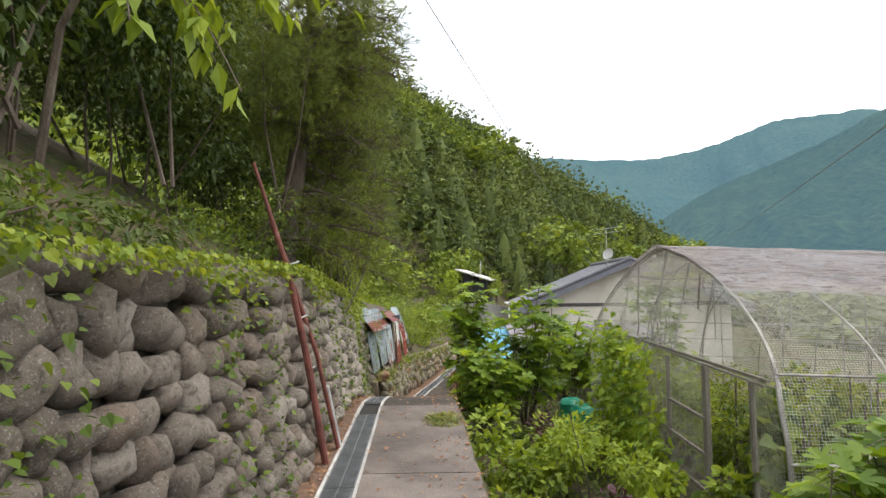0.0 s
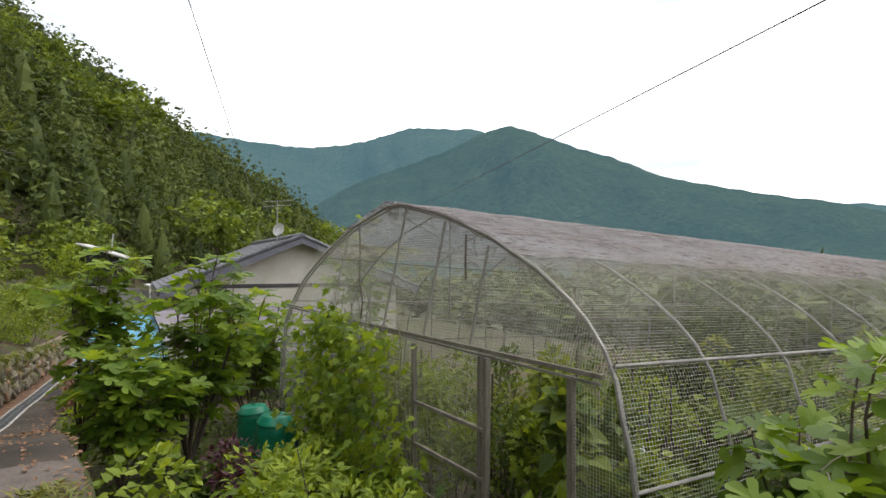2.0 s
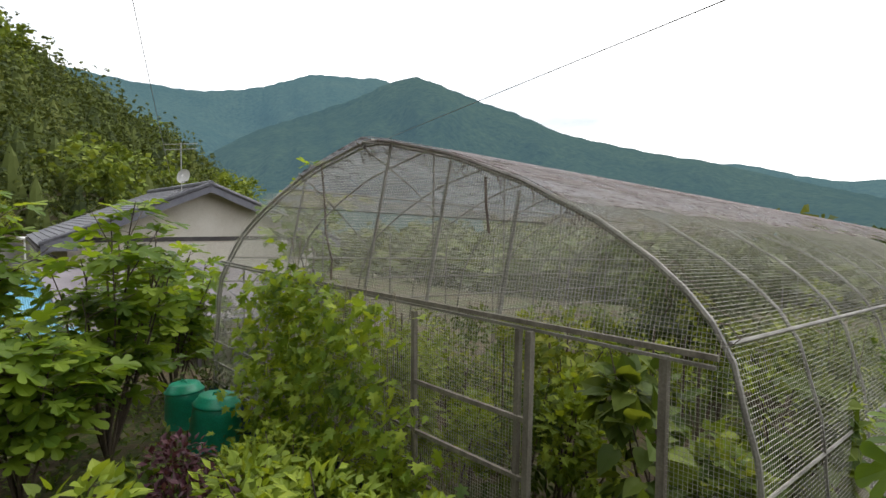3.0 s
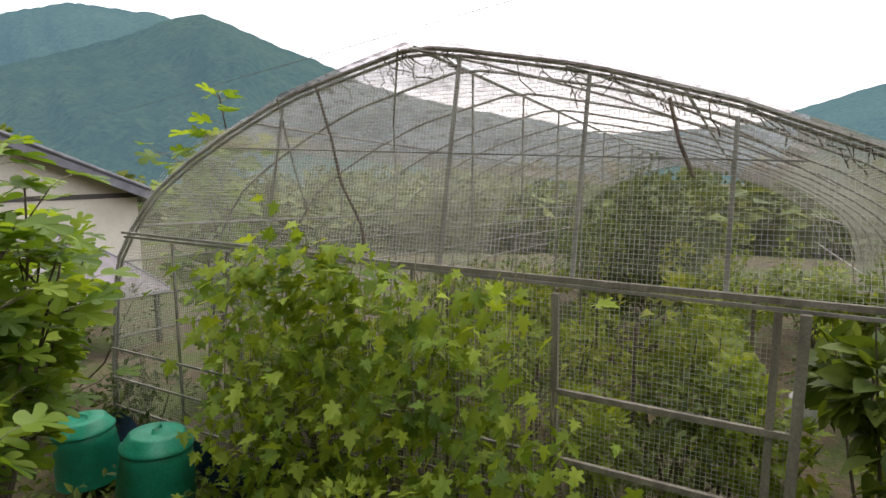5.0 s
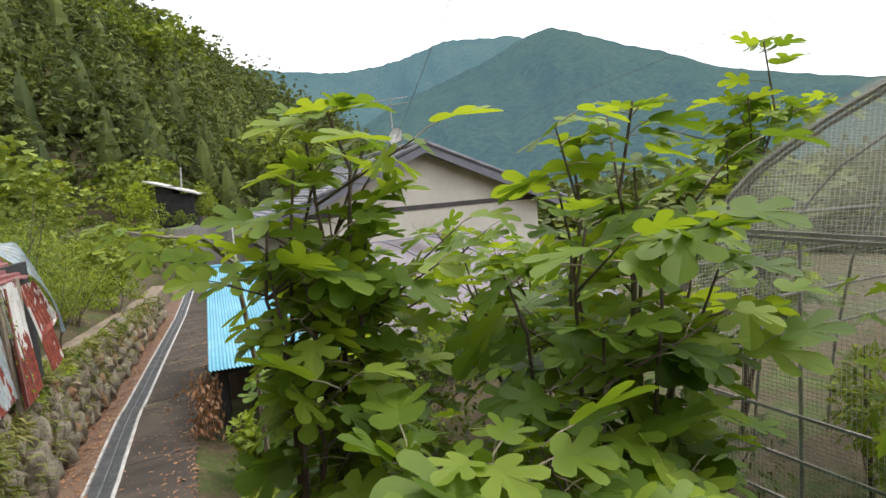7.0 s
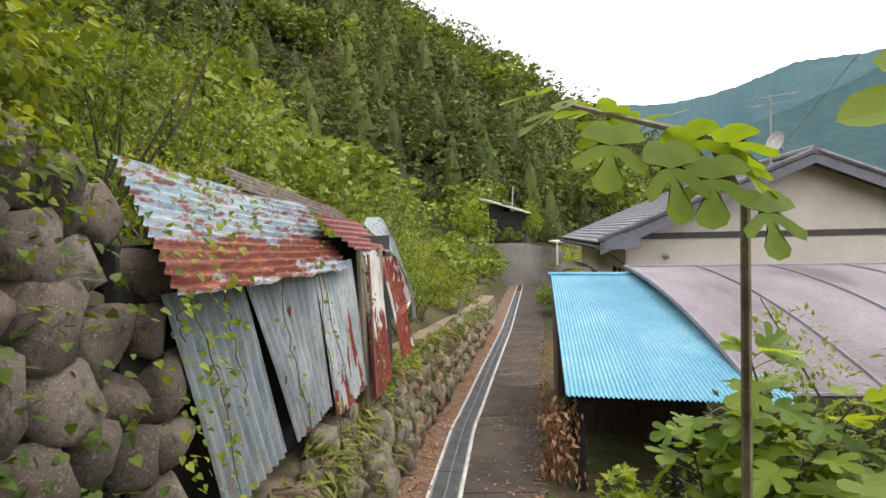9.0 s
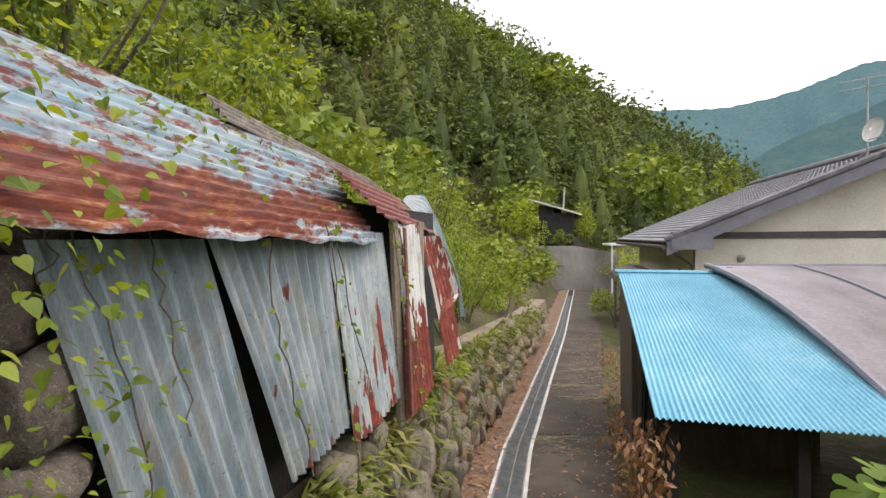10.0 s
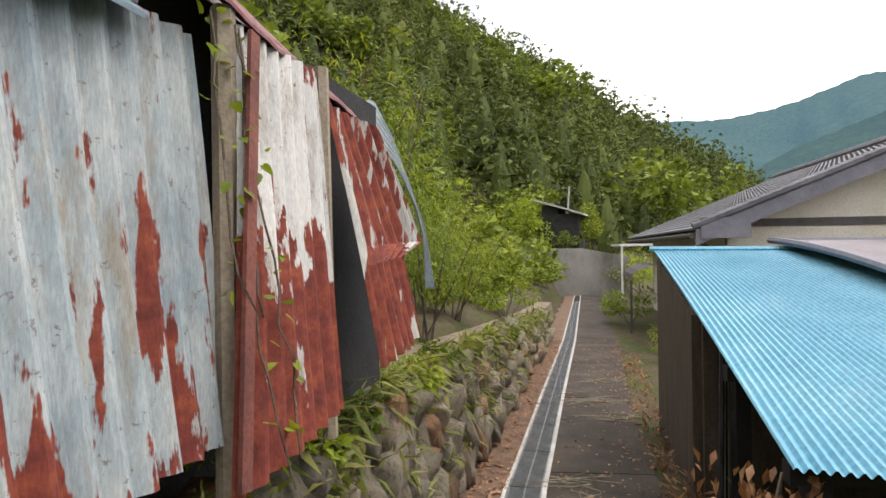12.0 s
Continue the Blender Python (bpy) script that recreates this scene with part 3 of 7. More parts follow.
# side of the raised slab towards the garden
side = Heap()
ys = np.linspace(-12, 16, 60)
xr = edge_r(ys)
top = np.stack([xr - 0.06, ys, lane_z(ys) - 0.02], -1)
low = np.stack([xr + 0.05, ys, terrace(xr + 0.5, ys) - 0.2], -1)
inner = np.stack([xr - 0.30, ys, terrace(xr + 0.5, ys) - 0.2], -1)
n = len(ys)
i = np.arange(n - 1)
side.add(np.concatenate([top, low, inner]), np.concatenate([np.stack([i, i + 1, i + n + 1, i + n], -1), np.stack([i + 2 * n, i + 2 * n + 1, i + 1, i], -1)]))
tagged(part("retaining_wall_garden", side, M_GREYWALL), "rough concrete edge of the raised lane above the garden", "retaining wall", kind="structure")


# ---- boulder wall along the lane ----
def boulder(seed, squareness=0.75, rough=0.10, sub=2):
    bm = bmesh.new()
    bmesh.ops.create_icosphere(bm, subdivisions=sub, radius=1.0)
    off = Vector((seed * 7.31, seed * 3.17, seed * 1.93))
    for v in bm.verts:
        p = v.co.copy()
        q = Vector([math.copysign(abs(c) ** squareness, c) for c in p])
        q *= 0.86 + rough * 2.2 * noise.noise(p * 0.9 + off) + rough * noise.noise(p * 2.3 + off)
        v.co = q
    me = bpy.data.meshes.new("stone")
    bm.to_mesh(me)
    bm.free()
    me.polygons.foreach_set("use_smooth", np.full(len(me.polygons), True))
    me.materials.append(M_STONE)
    return me


BOULDERS = [boulder(k, 0.70 + 0.06 * (k % 4), 0.16 + 0.04 * (k % 3)) for k in range(10)]
SLABS = [boulder(40 + k, 0.50 + 0.07 * (k % 4), 0.26, 2) for k in range(8)]
BLOCKS = [boulder(70 + k, 0.48 + 0.05 * (k % 3), 0.17, 2) for k in range(6)]
for me in SLABS:
    me.materials[0] = M_RUBBLE


def face_x(y, h):
    """The front of the boulder wall at height h over its foot."""
    return edge_l(y) - 0.22 - 0.13 * h - 0.42 * smooth(9.5, 13.5, y)


wall_left = thing("wall_left", "retaining wall of rounded lichen-covered boulders along the lane", "stone wall", kind="structure")
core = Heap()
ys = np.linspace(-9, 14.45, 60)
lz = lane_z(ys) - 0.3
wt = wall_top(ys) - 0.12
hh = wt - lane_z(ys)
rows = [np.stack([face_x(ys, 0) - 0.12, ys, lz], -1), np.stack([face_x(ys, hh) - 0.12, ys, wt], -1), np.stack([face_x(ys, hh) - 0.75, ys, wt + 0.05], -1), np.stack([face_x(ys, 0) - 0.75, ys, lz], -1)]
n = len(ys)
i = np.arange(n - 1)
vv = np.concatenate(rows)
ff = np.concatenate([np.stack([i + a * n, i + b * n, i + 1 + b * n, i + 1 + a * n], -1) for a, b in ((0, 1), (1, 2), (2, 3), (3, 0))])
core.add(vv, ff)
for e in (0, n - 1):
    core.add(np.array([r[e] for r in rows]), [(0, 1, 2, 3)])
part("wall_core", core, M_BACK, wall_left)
rng = np.random.default_rng(11)


def lay_stones(y0, y1, heights, widths):
    """Rough courses of stones: place along the wall, height, width and height of each."""
    found, h = [], 0.0
    while h < 2.0:
        rh = rng.uniform(*heights)
        y = y0 + rng.uniform(0, 0.2)
        while y < y1:
            wd = rng.uniform(*widths) * (1.35 if rng.uniform() < 0.12 else 1.0)
            if h + rh * 0.45 < wall_top(y) - lane_z(y):
                found.append((y + wd / 2, h + rh / 2 + rng.normal(0, 0.028), wd, rh * rng.uniform(0.85, 1.22)))
            y += wd * 0.99
        h += rh * 0.95
    return found


far_stones = Heap()
for yy, hh, wd, rh in lay_stones(-0.3, 11.6, (0.175, 0.235), (0.15, 0.29)) + lay_stones(11.65, 14.6, (0.22, 0.30), (0.20, 0.38)):
    me = BOULDERS[rng.integers(10)] if yy < 11.6 else BLOCKS[rng.integers(6)]
    proud = rng.uniform(-0.035, 0.045)
    m = Matrix.Translation((face_x(yy, hh) - 0.05 + proud, yy, lane_z(yy) + hh)) @ Euler((rng.normal(0, 0.35), rng.normal(0, 0.25), rng.normal(0, 0.3))).to_matrix().to_4x4() @ Matrix.Diagonal((rng.uniform(0.11, 0.15) + 0.12 * (rh - 0.2), wd * 0.56, rh * 0.57, 1))
    if 1.6 < yy < 7.4 or yy > 12.4:
        ob = new("stone", me)
        ob.parent = wall_left
        ob.matrix_local = m
    else:
        sv = np.array([tuple(m @ v.co) for v in me.vertices])
        far_stones.add(sv, [tuple(p.vertices) for p in me.polygons])
tagged(part("stones", far_stones, M_STONE, wall_left, smooth=True), kind="stuff")

# ---- lower rubble wall under the shed and on down the lane ----
wall_low = thing("wall_low", "low dry wall of pale upright rubble stones beside the lane", "stone wall", kind="structure")


def low_face(y, h):
    return edge_l(y) - 0.30 - 0.20 * h


core = Heap()
ys = np.linspace(14.3, 34, 50)
wt = wall_top(np.maximum(ys, 14.7)) - 0.06
hh = wt - lane_z(ys)
lz = lane_z(ys) - 0.3
rows = [np.stack([low_face(ys, 0) - 0.10, ys, lz], -1), np.stack([low_face(ys, hh) - 0.10, ys, wt], -1), np.stack([low_face(ys, hh) - 1.3, ys, wt + 0.05], -1), np.stack([low_face(ys, 0) - 1.3, ys, lz], -1)]
n = len(ys)
i = np.arange(n - 1)
ff = np.concatenate([np.stack([i + a * n, i + b * n, i + 1 + b * n, i + 1 + a * n], -1) for a, b in ((0, 1), (1, 2), (2, 3), (3, 0))])
core.add(np.concatenate(rows), ff)
for e in (0, n - 1):
    core.add(np.array([r[e] for r in rows]), [(0, 1, 2, 3)])
part("wall_core", core, M_WALLSOIL, wall_low)
count = 0
h = 0.02
while h < 1.15:
    rh = rng.uniform(0.22, 0.30)
    y = 14.5
    while y < 30:
        wd = rng.choice([0.09, 0.13, 0.18, 0.27], p=[0.3, 0.35, 0.25, 0.1]) * rng.uniform(0.85, 1.2) * (1.0 if y < 22 else 1.5)
        if h + rh * 0.5 < wall_top(max(y, 14.7)) - lane_z(y) and count < 330:
            ob = new("stone", SLABS[rng.integers(8)])
            ob.parent = wall_low
            ob.matrix_local = Matrix.Translation((low_face(y, h) - 0.05 + rng.uniform(-0.05, 0.05), y + wd / 2, lane_z(y) + h + rh / 2)) @ Euler((rng.normal(0.25, 0.3), rng.normal(0, 0.25), rng.normal(0, 0.4))).to_matrix().to_4x4() @ Matrix.Diagonal((rng.uniform(0.06, 0.13), wd * 0.62, rh * rng.uniform(0.5, 0.85), 1))
            count += 1
        y += wd * 0.95
    h += rh * 0.85

# ---- mountains across the valley ----
def far_ridge(name, az, el, radius, foot, mat, label, seed):
    """A wooded mountainside from its foot up to the skyline, given by bearing and rise in degrees."""
    a = np.linspace(az[0], az[-1], 260)
    e = np.interp(a, az, el)
    e[9:-9] = np.convolve(e, np.hanning(21)[1:-1] / np.hanning(21).sum(), "valid")
    r2 = np.random.default_rng(seed)
    e = e + 0.07 * np.convolve(r2.normal(0, 1, 260), [0.3, 0.4, 0.3], "same")
    rowsn = 40
    t = np.linspace(0, 1, rowsn)
    A, T = np.meshgrid(np.radians(a), t)
    R = radius * (foot + (1 - foot) * T)
    top = radius * np.tan(np.radians(e))[None, :]
    Zm = -25 + (top + 25) * T ** 0.9
    ribs = np.sin(A * 60 + T * 4 + seed) + 0.6 * np.sin(A * 133 - T * 7 + seed)
    soft = np.array([[noise.noise(Vector((az * 9 + seed, tt * 1.6, 0.3))) + 0.5 * noise.noise(Vector((az * 22 + seed, tt * 4, 2.3))) for az in np.radians(a)] for tt in t])
    R = R * (1 + (0.004 * ribs + 0.11 * soft) * np.sin(np.pi * T))
    v = np.stack([R * np.sin(A), R * np.cos(A), Zm], -1).reshape(-1, 3)
    nx = 260
    i = np.arange(nx - 1)[None] + np.arange(rowsn - 1)[:, None] * nx
    f = np.stack([i, i + 1, i + nx + 1, i + nx], -1).reshape(-1, 4)
    back = np.stack([1.25 * radius * np.sin(np.radians(a)), 1.25 * radius * np.cos(np.radians(a)), np.full(nx, -25.0)], -1)
    k = len(v)
    j = np.arange(nx - 1)
    f = np.concatenate([f, np.stack([(rowsn - 1) * nx + j, (rowsn - 1) * nx + j + 1, k + j + 1, k + j], -1)])
    ob = part(name, fast_mesh(name, np.concatenate([v, back]), f, True), mat)
    return tagged(ob, label, "mountain", kind="structure")


def mountain_mat(name, lo, hi, haze_colour, haze_glow):
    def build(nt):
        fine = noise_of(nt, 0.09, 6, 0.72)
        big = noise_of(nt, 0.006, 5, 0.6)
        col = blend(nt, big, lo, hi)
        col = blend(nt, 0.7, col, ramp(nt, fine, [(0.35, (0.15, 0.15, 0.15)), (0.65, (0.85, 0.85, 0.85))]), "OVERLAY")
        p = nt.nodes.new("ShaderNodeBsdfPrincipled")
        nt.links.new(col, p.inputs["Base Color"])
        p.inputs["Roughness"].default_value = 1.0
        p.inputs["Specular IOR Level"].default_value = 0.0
        # an even bluish emission stands in for the haze of the distance
        p.inputs["Emission Color"].default_value = (*haze_colour, 1)
        p.inputs["Emission Strength"].default_value = haze_glow
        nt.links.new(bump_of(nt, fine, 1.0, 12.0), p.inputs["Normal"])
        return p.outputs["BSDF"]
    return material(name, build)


# dark and light woods, then colour and strength of the emitted haze
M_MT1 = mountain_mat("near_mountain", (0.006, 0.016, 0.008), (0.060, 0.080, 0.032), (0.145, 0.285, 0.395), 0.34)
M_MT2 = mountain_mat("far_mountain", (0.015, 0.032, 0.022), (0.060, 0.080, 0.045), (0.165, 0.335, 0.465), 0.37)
far_ridge("mountain_near", [8, 14, 20.3, 24.9, 29.1, 34.1, 37.5, 40.2, 43, 45.7, 50.1, 54.4, 57.4, 61.4, 66.9, 70.3, 78, 84], [1, 3.2, 5.1, 8.0, 9.4, 11.2, 12.9, 13.6, 12.6, 11.4, 10.1, 8.1, 7.4, 6.4, 5.4, 4.5, 2.5, 1.0], 1300, 0.45, M_MT1, "forested green mountain across the valley in painted blue haze", 3)
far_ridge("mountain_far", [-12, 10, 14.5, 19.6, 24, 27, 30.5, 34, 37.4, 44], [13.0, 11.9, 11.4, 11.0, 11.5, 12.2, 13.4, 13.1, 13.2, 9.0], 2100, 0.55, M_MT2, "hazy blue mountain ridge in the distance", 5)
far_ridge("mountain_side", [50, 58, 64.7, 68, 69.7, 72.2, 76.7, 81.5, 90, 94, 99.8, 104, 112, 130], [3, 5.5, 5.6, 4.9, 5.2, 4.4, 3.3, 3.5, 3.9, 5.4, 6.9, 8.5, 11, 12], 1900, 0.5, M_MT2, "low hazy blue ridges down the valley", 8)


# ---- corrugated iron shed ----
def corrugated(width, length, pitch=0.076, amp=0.011, per=8, rows=10, bend=None, ragged=0.0, rng=None, skew=0.0):
    """A sheet with its waves across x (0..width), running along y (0..length); z is out of the sheet."""
    nx = max(8, int(width / pitch * per))
    xs = np.linspace(0, width, nx)
    t = np.linspace(0, 1, rows)
    X, T = np.meshgrid(xs, t)
    Y = T * length
    Zs = amp * np.sin(2 * np.pi * X / pitch)
    if ragged and rng is not None:
        cut = np.cumsum(rng.normal(0, ragged * 0.25, nx))
        cut = cut - np.linspace(cut[0], cut[-1], nx) + rng.normal(0, ragged * 0.2, nx)
        Y = Y + (1 - T) * cut[None, :] * 0.6
    X = X + skew * Y
    if bend is not None:
        Zs = Zs + bend(X / max(width, 1e-6), T)
    v = np.stack([X, Y, Zs], -1).reshape(-1, 3)
    low = v - np.array([0, 0, 0.0015])
    i = np.arange(nx - 1)[None] + np.arange(rows - 1)[:, None] * nx
    f = np.stack([i, i + 1, i + nx + 1, i + nx], -1).reshape(-1, 4)
    k = len(v)
    return np.concatenate([v, low]), np.concatenate([f, f[:, ::-1] + k])


def basis(origin, xdir, ydir):
    """A frame at origin with x along xdir and y near ydir."""
    x = Vector(xdir).normalized()
    y = Vector(ydir)
    y = (y - x * y.dot(x)).normalized()
    z = x.cross(y)
    return Matrix(((x[0], y[0], z[0], origin[0]), (x[1], y[1], z[1], origin[1]), (x[2], y[2], z[2], origin[2]), (0, 0, 0, 1)))


def place(v, m):
    a = np.array(m)
    return v @ a[:3, :3].T + a[:3, 3]


def shed_x(y):
    return -1.45 + 0.165 * (y - 15.77)


shed = thing("woodshed", "tumbledown shed of rusty corrugated iron sheets on a low stone wall", "shed")
rng = np.random.default_rng(5)
# near edge, far edge at the top; near edge, far edge at the foot; height of top and foot
PANELS = [
    (14.47, 15.07, 14.72, 15.34, 0.69, -0.35, "grey corrugated iron sheet, leaning", M_ZINC, 0.05),
    (15.13, 15.98, 15.45, 16.00, 0.69, -0.27, "pale grey corrugated iron sheet with rust spots", M_ZINC_R, 0.07),
    (16.02, 16.75, 16.00, 16.69, 0.72, -0.31, "blue-grey corrugated iron sheet streaked with rust", M_ZINC_S, 0.10),
    (16.87, 17.28, 16.60, 17.17, 0.78, -0.37, "white corrugated iron sheet rusted red at the foot", M_ZINC_RR, 0.15),
    (17.39, 17.82, 17.45, 17.93, 0.70, -0.24, "red rusted corrugated iron sheet, bent", M_RED, 0.17),
]
for y0, y1, b0, b1, zt, zb, label, mat, out in PANELS:
    y1, b1 = y1 + 0.025, b1 + 0.03
    w_t, w_b = y1 - y0, b1 - b0
    n_w = max(6, round((w_t + w_b) / 2 / 0.076))
    v, f = corrugated(1.0, 1.0, pitch=1.0 / n_w, amp=0.015, per=8, rows=14, ragged=0.006, rng=rng)
    u, t = v[:, 0], v[:, 1]
    yy = (b0 + u * w_b) * (1 - t) + (y0 + u * w_t) * t
    zz = zb + (zt - zb) * t + (0.05 * (u - 0.5)) * (1 - t)
    if mat is M_RED:
        yy = yy + 0.34 * u * (t > 0.40) * (1 - 1.5 * (t - 0.40))
    xx = shed_x(yy) + (0.02 if y0 > 16.8 else -0.045) + v[:, 2] + (out + (0 if y0 > 16.8 else 0.05)) * (1 - t) + 0.010 * np.sin(3 * t + 5 * u)
    part("wall_sheet", Heap().add(np.stack([xx, yy, zz], -1), f[:, ::-1]), mat, shed, label)
# an added near-black backing paints the shade seen through the gaps
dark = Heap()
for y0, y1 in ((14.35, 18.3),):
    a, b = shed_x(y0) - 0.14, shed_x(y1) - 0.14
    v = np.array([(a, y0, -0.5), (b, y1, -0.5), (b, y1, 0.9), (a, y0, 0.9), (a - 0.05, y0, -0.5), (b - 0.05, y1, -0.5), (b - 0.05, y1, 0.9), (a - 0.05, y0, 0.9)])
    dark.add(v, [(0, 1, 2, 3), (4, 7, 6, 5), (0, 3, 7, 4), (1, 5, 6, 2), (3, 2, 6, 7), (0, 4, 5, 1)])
part("inner_wall", dark, M_BLACKWOOD_SHADE, shed, "near-black backing that paints the shade behind the sheets")
for yy, lean, wid, foot in ((16.76, -0.06, 0.056, 0.09), (17.36, 0.03, 0.05, 0.03)):
    post = Heap()
    tube(post, [(shed_x(yy) + foot, yy + lean, -0.5), (shed_x(yy) + 0.03, yy - lean, 0.80)], wid * 0.55, 6)
    part("post", post, M_WOOD, shed, "pale weathered post")

# roof sheets: eave edge along the lane, rising to the back
def roof_sheet(name, eave0, eave1, up0, up1, mat, label, wave=0.076, sag=0.0, ragged=0.02, amp=0.012):
    """A sheet between an eave line and an upper line; the waves run along the eave."""
    e0, e1, u0, u1 = (np.array(p, float) for p in (eave0, eave1, up0, up1))
    length = np.linalg.norm(u0 - e0)
    n_w = max(3, round(length / wave))
    v, f = corrugated(1.0, 1.0, pitch=1.0 / n_w, amp=amp, per=8, rows=26, rng=rng)
    t, s = v[:, 0], v[:, 1]
    lo = e0 + (e1 - e0) * s[:, None]
    hi = u0 + (u1 - u0) * s[:, None]
    p = lo + (hi - lo) * t[:, None]
    nrm = np.cross(e1 - e0, u0 - e0)
    nrm /= np.linalg.norm(nrm)
    if nrm[2] < 0:
        nrm = -nrm
    rip = ragged * (np.sin(s * 23) + 0.6 * np.sin(s * 51 + 1) + 0.5 * np.sin(s * 9)) * np.clip(1 - t * 4, 0, 1)
    p = p + nrm * (v[:, 2] - sag * np.sin(np.pi * s) * (1 - 0.5 * t))[:, None] + np.array([0, 0, -1.0]) * rip[:, None]
    return part(name, Heap().add(p, f), mat, shed, label)


roof_sheet("roof_sheet", (-1.48, 14.14, 0.725), (-1.29, 16.55, 0.665), (-2.05, 14.75, 1.32), (-1.66, 16.62, 1.17), M_ROOFRUST, "pale blue and red rusted corrugated roof sheet", sag=0.02, ragged=0.009)
roof_sheet("ridge_sheet", (-1.80, 15.70, 1.22), (-1.47, 17.95, 1.00), (-2.00, 15.85, 1.40), (-1.66, 17.90, 1.18), M_BROWN, "dark brown corrugated sheet along the back of the roof", ragged=0.0)
roof_sheet("side_roof_sheet", (-1.24, 16.46, 0.81), (-1.15, 18.15, 0.725), (-1.46, 16.20, 1.06), (-1.50, 18.25, 1.06), M_MAROON, "dark maroon corrugated roof sheet", ragged=0.006)
# the end sheet curls over and hangs down to a narrow strip
inner = np.array([(-1.47, 18.45, 1.03), (-1.25, 18.5, 0.80), (-1.11, 18.5, 0.64), (-1.00, 18.5, 0.39), (-0.965, 18.5, 0.23), (-0.955, 18.5, -0.04)])
outer = np.array([(-1.52, 19.05, 1.12), (-1.33, 18.95, 1.12), (-1.17, 18.72, 0.84), (-1.05, 18.62, 0.52), (-0.965, 18.6, 0.28), (-0.915, 18.6, -0.05)])
v, f = corrugated(1.0, 1.0, pitch=1.0 / 6, amp=0.010, per=8, rows=24)
k = v[:, 1] * 5
lo = np.stack([np.interp(k, range(6), inner[:, i]) for i in range(3)], -1)
hi = np.stack([np.interp(k, range(6), outer[:, i]) for i in range(3)], -1)
v = lo + (hi - lo) * v[:, :1] + v[:, 2:] * np.array([0.5, -0.5, 0.6])
part("end_sheet", Heap().add(v, f), M_ZINC, shed, "bent grey corrugated sheet curling down at the end")
strip = Heap()
box(strip, (0, -0.02, -0.006), (1.15, 0.02, 0.006), basis((shed_x(16.61) + 0.195, 16.61, -0.37), (-0.075, 0.25, 1.10), (0.16, 1, 0)))
part("rust_strip", strip, M_RUSTPIPE, shed, "narrow rusted strip beside the post")

# ---- turquoise lean-to roof and dusty carport roof ----
hut = thing("lean_to", "brown outbuilding under a turquoise corrugated roof", "outbuilding")
TL, BL = np.array((1.22, 22.3, 0.12)), np.array((0.60, 17.80, -0.73))
TR, BR = np.array((2.95, 22.05, 0.10)), np.array((2.75, 17.50, -0.77))
n_w = 46
v, f = corrugated(1.0, 1.0, pitch=1.0 / n_w, amp=0.011, per=6, rows=12)
u, t = v[:, 0], v[:, 1]
p = (BL + (BR - BL) * u[:, None]) * (1 - t)[:, None] + (TL + (TR - TL) * u[:, None]) * t[:, None]
p[:, 2] += v[:, 2] + 0.03 * np.sin(np.pi * t)
part("roof", Heap().add(p, f), M_BLUE, hut, "turquoise corrugated plastic roof")
cap = Heap()
tube(cap, [TL + (-0.04, 0.02, 0.02), TR + (0, 0.02, 0.02)], 0.035, 6)
part("ridge_cap", cap, M_BLUE, hut)
walls = Heap()


def under(x, y):
    """The underside of the turquoise roof."""
    return 0.06 - 0.187 * (22.3 - y) - 0.01 * (x - 1.0)


for (xa, ya), (xb, yb), wt in (((1.30, 22.2), (0.98, 20.0), 0.07), ((0.98, 20.0), (2.75, 19.75), 0.07), ((1.30, 22.2), (2.95, 22.0), 0.07), ((2.75, 19.75), (2.95, 22.0), 0.07)):
    dx, dy = yb - ya, xa - xb
    ln = math.hypot(dx, dy)
    dx, dy = dx / ln * wt, dy / ln * wt
    q = [(xa, ya), (xb, yb), (xb + dx, yb + dy), (xa + dx, ya + dy)]
    walls = Heap()
    walls.add([(x, y, -2.3) for x, y in q] + [(x, y, under(x, y)) for x, y in q], [(0, 1, 5, 4), (1, 2, 6, 5), (2, 3, 7, 6), (3, 0, 4, 7), (4, 5, 6, 7)])
    part("wall", walls, M_BROWNWALL, hut, "brown boarded wall")
for y in (17.95, 19.0, 20.6, 21.8):
    beam = Heap()
    x0 = 0.62 + 0.138 * (y - 17.8)
    box(beam, (x0, y - 0.035, under(x0, y) - 0.09), (2.8, y + 0.035, under(x0, y)))
    part("purlin", beam, M_BLACKWOOD_SHADE, hut)
for x, y in ((0.78, 18.0), (1.75, 17.95), (2.6, 17.95), (0.95, 19.2)):
    pst = Heap()
    box(pst, (x - 0.045, y - 0.045, -2.3), (x + 0.045, y + 0.045, under(x, y) - 0.05))
    part("post", pst, M_BLACKWOOD_SHADE, hut)
for k in range(7):
    pole = Heap()
    x = 0.80 + 0.025 * k
    tube(pole, [(x - 0.06, 19.0 + 0.05 * k, -2.0), (x + 0.06, 19.25 + 0.06 * k, -0.52)], 0.016 + 0.004 * (k % 3), 6)
    tagged(part("pole", pole, M_GREYPIPE if k % 2 else M_BLACKWOOD_SHADE), "thin pole leaning against the brown wall", "pole", "poles against the wall")

carport = thing("carport", "low carport with a dusty mauve curved polycarbonate roof", "carport")


def arch_z(t):
    """Height of the curved roof from the back (0) to the front (1)."""
    return 0.22 - 0.25 * t - 0.72 * t * t


def carport_at(u, t):
    x = 2.55 + 4.9 * u - 0.05 * t * (1 - u)
    y = 22.4 - 0.4 * u - 4.6 * t
    return (x, y, arch_z(t) - 0.02 * u)


